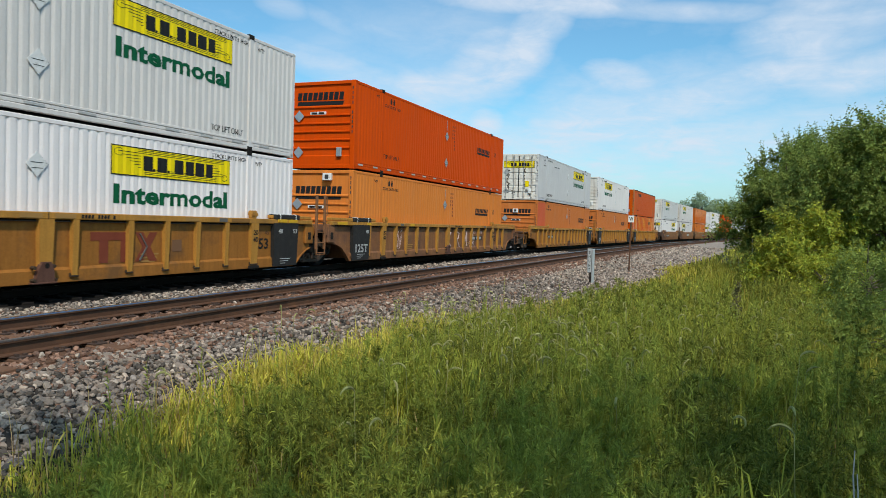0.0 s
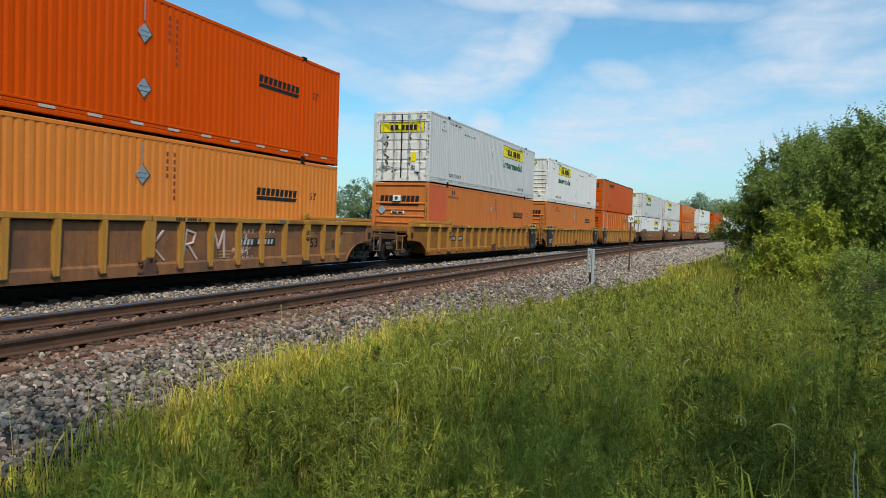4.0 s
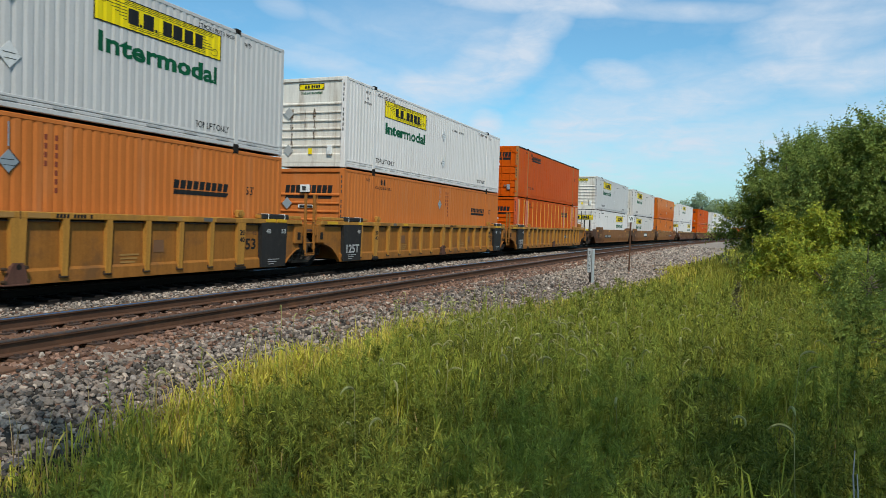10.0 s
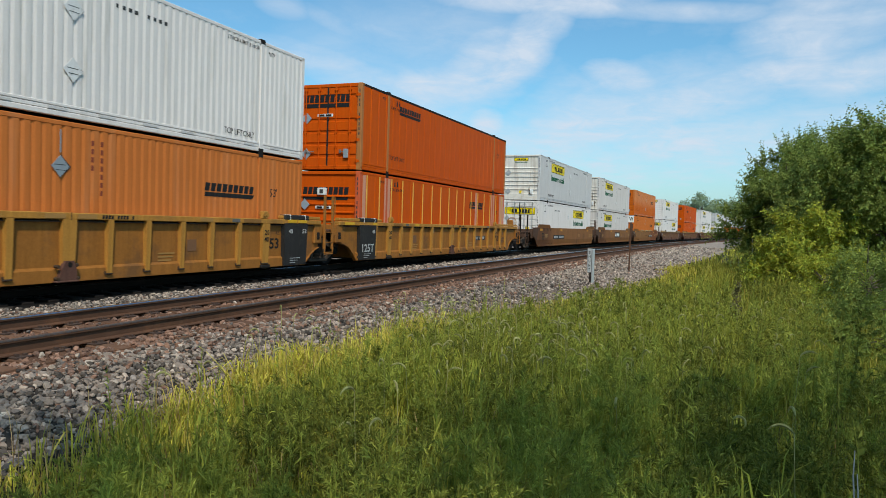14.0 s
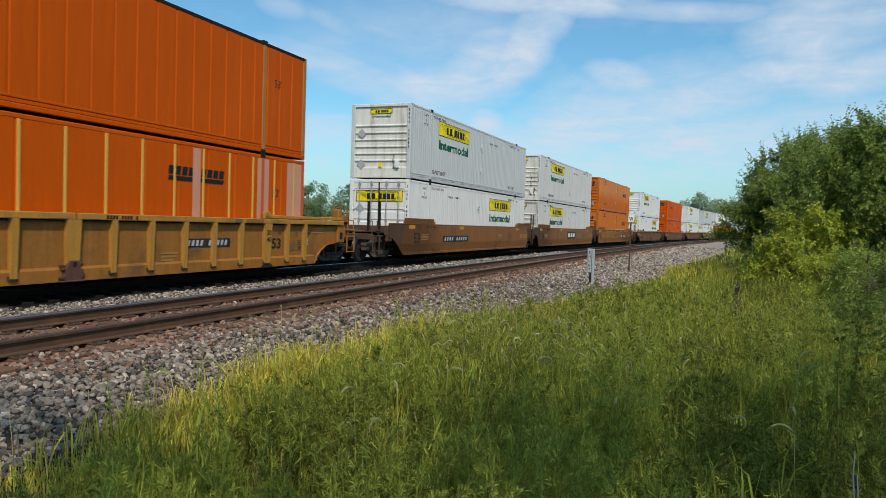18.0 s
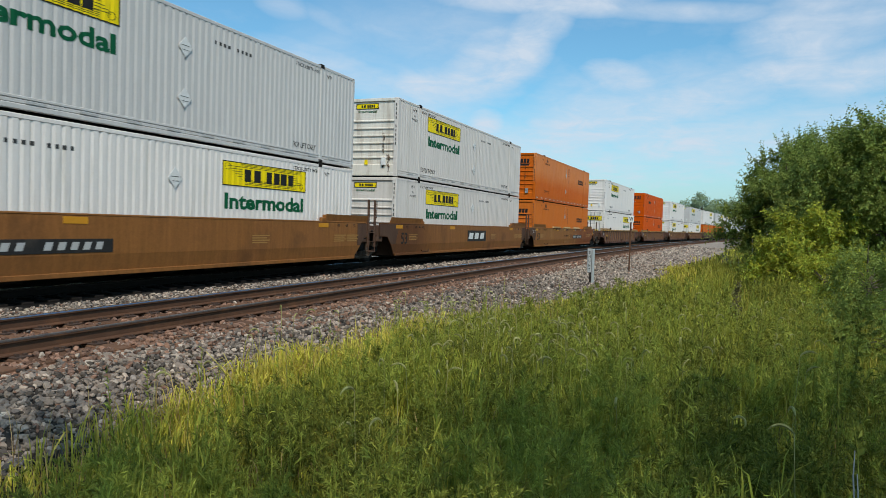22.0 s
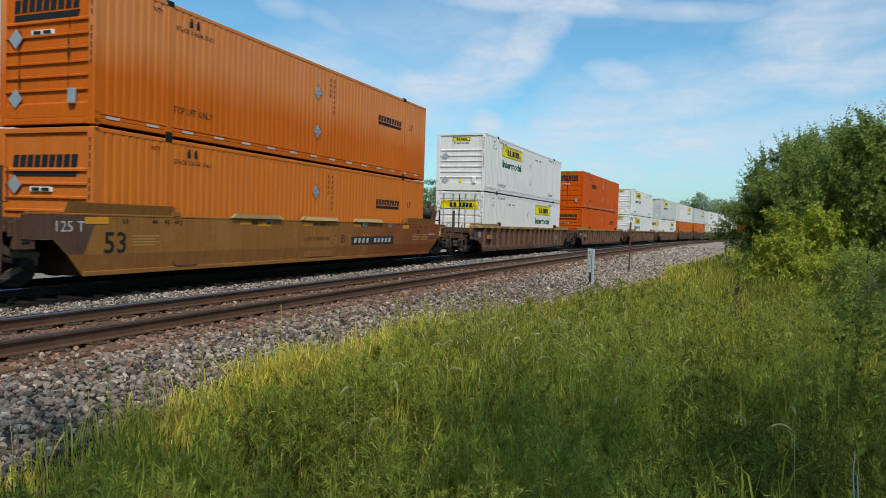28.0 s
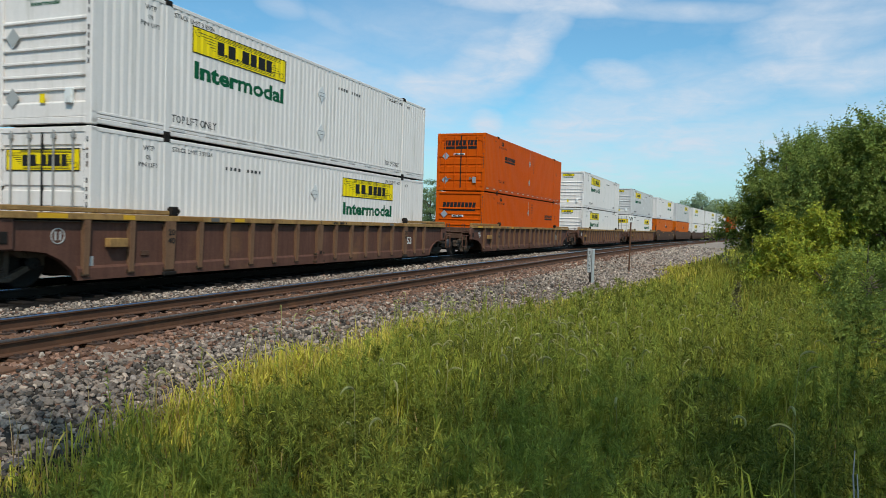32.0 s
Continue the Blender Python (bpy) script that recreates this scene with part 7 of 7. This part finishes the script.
def right_side_trees():
    tree("tree", toward(1390, 40), 7.0, [(0, 0, 4.1, 1.9, 1.8, 2.3), (-1.2, 1.0, 3.4, 1.5, 1.4, 1.7), (1.0, -1.2, 4.4, 2.0, 2.0, 2.2), (0, 1.7, 2.3, 1.4, 1.3, 1.4), (0, 0, 1.8, 2.2, 2.2, 1.6)], 48000, .19, "leaf", "leafy green tree at the edge of the meadow", seed=11, clumps=190, spread=.62)
    tree("tree", toward(1478, 34), 7.6, [(0, 0, 4.0, 2.2, 2.0, 2.3), (-1.6, .6, 3.5, 1.6, 1.6, 1.9), (1.4, -1.2, 4.2, 1.8, 1.8, 2.1), (0, 0, 2.0, 2.4, 2.2, 1.8)], 52000, .17, "leaf", "leafy green tree at the edge of the meadow", seed=12, clumps=200, spread=.6)
    tree("tree", toward(1600, 28), 7.8, [(0, 0, 4.1, 2.1, 2.0, 2.2), (0, 1.3, 3.5, 1.8, 1.8, 2.1), (0, 0, 2.2, 2.3, 2.1, 2.0)], 52000, .15, "leaf", "tall leafy green tree with dense crown", seed=13, clumps=200, spread=.55)
    # an unseen tall tree added behind the camera, its crown laid out to shade the near meadow
    tree("tree", Vector((.4, -4.6, 0)), 10.0, [(.6, 1.3, 7.4, 1.5, 1.1, 1.1), (2.2, -.1, 7.4, 1.6, 1.3, 1.1), (.8, 2.1, 7.6, 1.2, .8, 1.0), (3.6, -1.0, 7.2, 1.5, 1.3, 1.0), (-1.75, 4.25, 7.4, 1.0, 1.0, .9), (-1.7, 5.8, 7.4, 1.3, 1.2, 1.0), (-.4, 2.25, 7.2, 1.1, .85, .9)], 8600, .20, "leaf", "unseen thin-crowned tree added to shade the near meadow", seed=71, clumps=190, trunk=.2, spread=.65)
    tree("shrub", toward(1402, 26.5), 2.9, [(0, 0, 1.5, .9, 1.0, 1.0), (-.7, .5, 1.0, .8, .8, .9), (-.3, -.9, 1.8, .9, .9, .9)], 9500, .15, "leaf_bright", "yellow-green leafy shrub before the trees", "shrub", seed=14, trunk=.05, clumps=60, spread=.40)
    tree("shrub", toward(1462, 24), 1.7, [(0, 0, .7, 1.1, 1.1, .6), (.6, -.9, .8, 1.0, 1.0, .7)], 7000, .12, "leaf_bright", "low green shrub in the meadow", "shrub", seed=15, trunk=.04, clumps=60, spread=.36)
    tree("shrub", toward(1540, 18.5), 2.3, [(0, 0, .9, .9, .9, .8), (.2, -1.1, 1.1, 1.0, 1.0, .9)], 6500, .10, "leaf", "green shrub with small leaves", "shrub", seed=16, trunk=.04, clumps=60, spread=.34)
    tree("shrub", toward(1600, 12.5), 1.9, [(0, 0, .85, .7, .7, .8), (.1, .5, .6, .5, .5, .5)], 7000, .075, "leaf", "dark green shrub close by", "shrub", seed=17, trunk=.03, clumps=50, spread=.26)
    # low leafy growth before the trees
    for px, dist, h, n, m, sd in ((1340, 31, 1.3, 2600, "leaf", 18), (1490, 19.5, 1.0, 3000, "leaf_bright", 19), (1520, 25, 1.6, 3600, "leaf_bright", 20)):
        tree("shrub", toward(px, dist), h, [(0, 0, h * .42, h * .6, h * .7, h * .4), (.2, -h * .5, h * .36, h * .5, h * .6, h * .34)], n, .095, m, "low leafy growth before the trees", "shrub", seed=sd, trunk=.03, clumps=40, spread=.3)


def far_trees():
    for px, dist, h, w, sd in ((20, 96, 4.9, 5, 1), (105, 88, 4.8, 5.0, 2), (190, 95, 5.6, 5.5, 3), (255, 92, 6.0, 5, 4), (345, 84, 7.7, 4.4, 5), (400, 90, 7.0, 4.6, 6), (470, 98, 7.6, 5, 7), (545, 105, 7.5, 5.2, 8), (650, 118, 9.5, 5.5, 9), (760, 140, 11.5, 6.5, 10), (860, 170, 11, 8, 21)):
        tree("tree", toward(px, dist), h, [(0, 0, h * .55, w, w, h * .42), (w * .5, w * .4, h * .42, w * .7, w * .7, h * .34), (-w * .5, -w * .3, h * .42, w * .7, w * .7, h * .32)], 9000, .34, "leaf_far_hazed", "leafy green tree beyond the railway", seed=30 + sd, trunk=.22, clumps=110, spread=.85)
    tree("bare_tree", toward(104, 86), 9.6, [(0, 0, 7.3, 2.6, 2.7, 1.9), (0, 2.7, 6.2, 1.8, 1.6, 1.1), (.3, -2.4, 6.4, 1.8, 1.6, 1.2)], 4200, .15, "leaf_far_hazed", "tall thin-crowned tree beyond the railway", seed=51, trunk=.2, clumps=64, spread=.5, bare=True)
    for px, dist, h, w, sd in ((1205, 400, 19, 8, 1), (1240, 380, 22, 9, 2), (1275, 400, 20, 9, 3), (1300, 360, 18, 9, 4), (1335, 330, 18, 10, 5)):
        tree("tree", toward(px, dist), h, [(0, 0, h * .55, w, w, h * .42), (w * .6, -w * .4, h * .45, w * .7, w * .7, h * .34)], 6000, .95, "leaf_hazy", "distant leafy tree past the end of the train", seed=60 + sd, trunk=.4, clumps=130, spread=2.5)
    mast = tagged(new("radio_mast"), "thin pale steel mast beyond the trees", "mast")
    p = toward(200, 260)
    mast.location = p
    part("pole", Geo().tube((0, 0, 0), (0, 0, 20.2), .22, .10, n=8), "steel", mast)
    part("antenna", Geo().cbox(-.8, .8, -.2, .2, 18.0, 18.5, .05).cbox(-.5, .5, -.2, .2, 19.9, 20.5, .05), "steel", mast)


meadow()
single_weeds()
right_side_trees()
far_trees()


# ---- ballast stones ----
def bed_height(off, edge):
    z = np.interp(off, [-7.45, -7.0, -6.45, -6.0, -4.7, -3.4, -2.35, -1.3, 0, 1.3], [.03, .19, .345, .35, .335, .35, .33, .35, .335, .35])
    return np.where(off < -7.45, .015, z)


def stone_shape(fine):
    """A rough block, or where it is seen from close by a blunter lump of twenty faces."""
    if fine:
        g = (1 + 5 ** .5) / 2
        v = np.array([(-1, g, 0), (1, g, 0), (-1, -g, 0), (1, -g, 0), (0, -1, g), (0, 1, g), (0, -1, -g), (0, 1, -g), (g, 0, -1), (g, 0, 1), (-g, 0, -1), (-g, 0, 1)]) * .48
        f = np.array([(0, 11, 5), (0, 5, 1), (0, 1, 7), (0, 7, 10), (0, 10, 11), (1, 5, 9), (5, 11, 4), (11, 10, 2), (10, 7, 6), (7, 1, 8), (3, 9, 4), (3, 4, 2), (3, 2, 6), (3, 6, 8), (3, 8, 9), (4, 9, 5), (2, 4, 11), (6, 2, 10), (8, 6, 7), (9, 8, 1)])
        return v, f
    v = np.array([(x, y, z) for x in (-1, 1) for y in (-1, 1) for z in (-1, 1)]) * .62
    f = np.array([(0, 1, 3, 2), (4, 6, 7, 5), (0, 4, 5, 1), (2, 3, 7, 6), (0, 2, 6, 4), (1, 5, 7, 3)])
    return v, f


def patch_noise(s, o):
    """Where gravel lies over the ties."""
    return np.array([.18 + .9 * noise.noise((a * .9, b * 1.6, 7)) for a, b in zip(s, o)])


def stones_mesh(name, x, y, z, size, rng, fine=False):
    v, f = stone_shape(fine)
    c = len(v)
    n = len(x)
    q = rng.normal(size=(n, 4))
    q /= np.linalg.norm(q, axis=1)[:, None]
    w, a, b, e = q.T
    rot = np.stack([1 - 2 * (b * b + e * e), 2 * (a * b - e * w), 2 * (a * e + b * w), 2 * (a * b + e * w), 1 - 2 * (a * a + e * e), 2 * (b * e - a * w), 2 * (a * e - b * w), 2 * (b * e + a * w), 1 - 2 * (a * a + b * b)], 1).reshape(n, 3, 3)
    shape = v[None] * rng.uniform(.6, 1.35, (n, 1, 3)) * rng.uniform(.8, 1.2, (n, c, 1)) + rng.uniform(-.22, .22, (n, c, 3))
    p = np.einsum("nij,nkj->nki", rot, shape) * size[:, None, None]
    p[:, :, 2] *= .85
    p += np.stack([x, y, z], 1)[:, None, :]
    return raw_mesh(name, p.reshape(-1, 3), ((np.arange(n) * c)[:, None, None] + f[None]).reshape(-1, f.shape[1]))


def ballast():
    rng = np.random.default_rng(21)
    spots = {"stone": [], "stone_red": [], "stone_pale": []}
    for s0, s1, o0, o1, dens, size in ((1.5, 9, -7.75, -5.80, 740, .033), (9, 16, -8.2, -5.80, 600, .033), (16, 32, -9.9, -5.85, 300, .038), (32, 60, -10.4, -5.95, 90, .056), (60, 100, -10.4, -5.95, 22, .08), (1.5, 16, -6.0, -3.4, 250, .030), (16, 36, -6.0, -3.4, 90, .040), (1.5, 22, -3.45, -1.6, 430, .027), (22, 50, -3.45, -1.5, 100, .05), (-14, 1.5, -7.9, -1.6, 40, .05)):
        n = int((s1 - s0) * (o1 - o0) * dens)
        s, o = rng.uniform(s0, s1, n), rng.uniform(o0, o1, n)
        edge = np.array([shelf(a) for a in s])
        fade = rng.uniform(0, 1, n) < np.clip((o - edge + .35) / .5, 0, 1)
        crib = (o > -6.0) & (o < -3.4)
        k = np.abs(((s + 6.0 + .254) % .508) - .254)
        hide = patch_noise(s, o)
        on_tie = (np.abs(o + 4.70) < 1.32) & (k < .125)
        fade &= ~(on_tie & (rng.uniform(0, 1, n) > np.clip(hide * 1.3, 0, .7)))
        fade &= ~(np.abs(np.abs(o + 4.70) - .7525) < .09) & ~(np.abs(np.abs(o) - .7525) < .09)
        s, o, edge, crib = s[fade], o[fade], edge[fade], crib[fade]
        u = s - BEND_AT
        th = BEND * u
        x, y = BEND_AT + np.sin(th) / BEND + o * np.sin(th), TRAIN_Y - (1 - np.cos(th)) / BEND + o * np.cos(th)
        sz = size * rng.uniform(.55, 1.4, len(s))
        z = bed_height(o, edge) + sz * rng.uniform(-.5, .85, len(s)) + np.where(crib & (np.abs(o + 4.7) < 1.4), .034, 0) + np.where(on_tie[fade], .02, 0)
        red = (crib & (rng.uniform(0, 1, len(s)) < .85)) | ((np.abs(o + 4.70) < 1.9) & (rng.uniform(0, 1, len(s)) < np.clip(.25 + .03 * (s - 8), .25, .7))) | (rng.uniform(0, 1, len(s)) < .06)
        pale = ~red & (rng.uniform(0, 1, len(s)) < np.where(o > -3.3, np.clip(.6 - .02 * s, .2, .5), np.clip((s - 21) / 16, .08, .7)))
        for key, sel in (("stone", ~red & ~pale), ("stone_red", red), ("stone_pale", pale)):
            spots[key].append(np.stack([x[sel], y[sel], z[sel], sz[sel]], 1))
    bed = bpy.data.objects["ballast_bed"]
    for key in spots:
        p = np.concatenate(spots[key])
        near = np.zeros(len(p), bool)
        if key == "stone":
            stretch = np.nonzero((p[:, 0] > 4.4) & (p[:, 0] < 7.5) & (p[:, 1] > 4.9) & (p[:, 1] < 6.2) & (p[:, 3] > .032))[0][:300]
            near[stretch] = True
            shapes = [stones_mesh("stone", np.zeros(1), np.zeros(1), np.zeros(1), np.ones(1), rng, True) for _ in range(9)]
            for i, (x, y, z, r) in enumerate(p[near]):
                part("stone", shapes[i % 9], "stone", bed, at=pose(x, y, z, 0, 0, rng.uniform(0, 360)) @ Matrix.Scale(r, 4))
        close = (p[:, 0] < 13) & (p[:, 1] < 7.2)
        for fine, q in ((True, p[~near & close]), (False, p[~near & ~close])):
            tagged(part("loose_ballast", stones_mesh("loose_ballast", q[:, 0], q[:, 1], q[:, 2], q[:, 3], rng, fine), key, bed, {"stone": "grey crushed stones", "stone_red": "rust-dusted crushed stones", "stone_pale": "pale dusty crushed stones"}[key]), kind="stuff")


ballast()


# ---- what moves: the train rolls by, its wheels turn ----
def motions():
    for thing, mid, z in ROLLING:
        rows = []
        for k in range(33):
            s = mid - travel(k)
            p = path(s, 0.0, RAIL + z)
            rows.append((float(k), pose(p.x, p.y, p.z, 0, 0, heading(s))))
        walk(thing, rows)
    for wheel, dx in WHEELSETS:
        rows = []
        for k in range(0, 321):
            t = k / 10
            rows.append((t, pose(dx, 0, WHEEL, 0, -math.degrees(travel(t) / WHEEL), 0)))
        walk(wheel, rows)


motions()
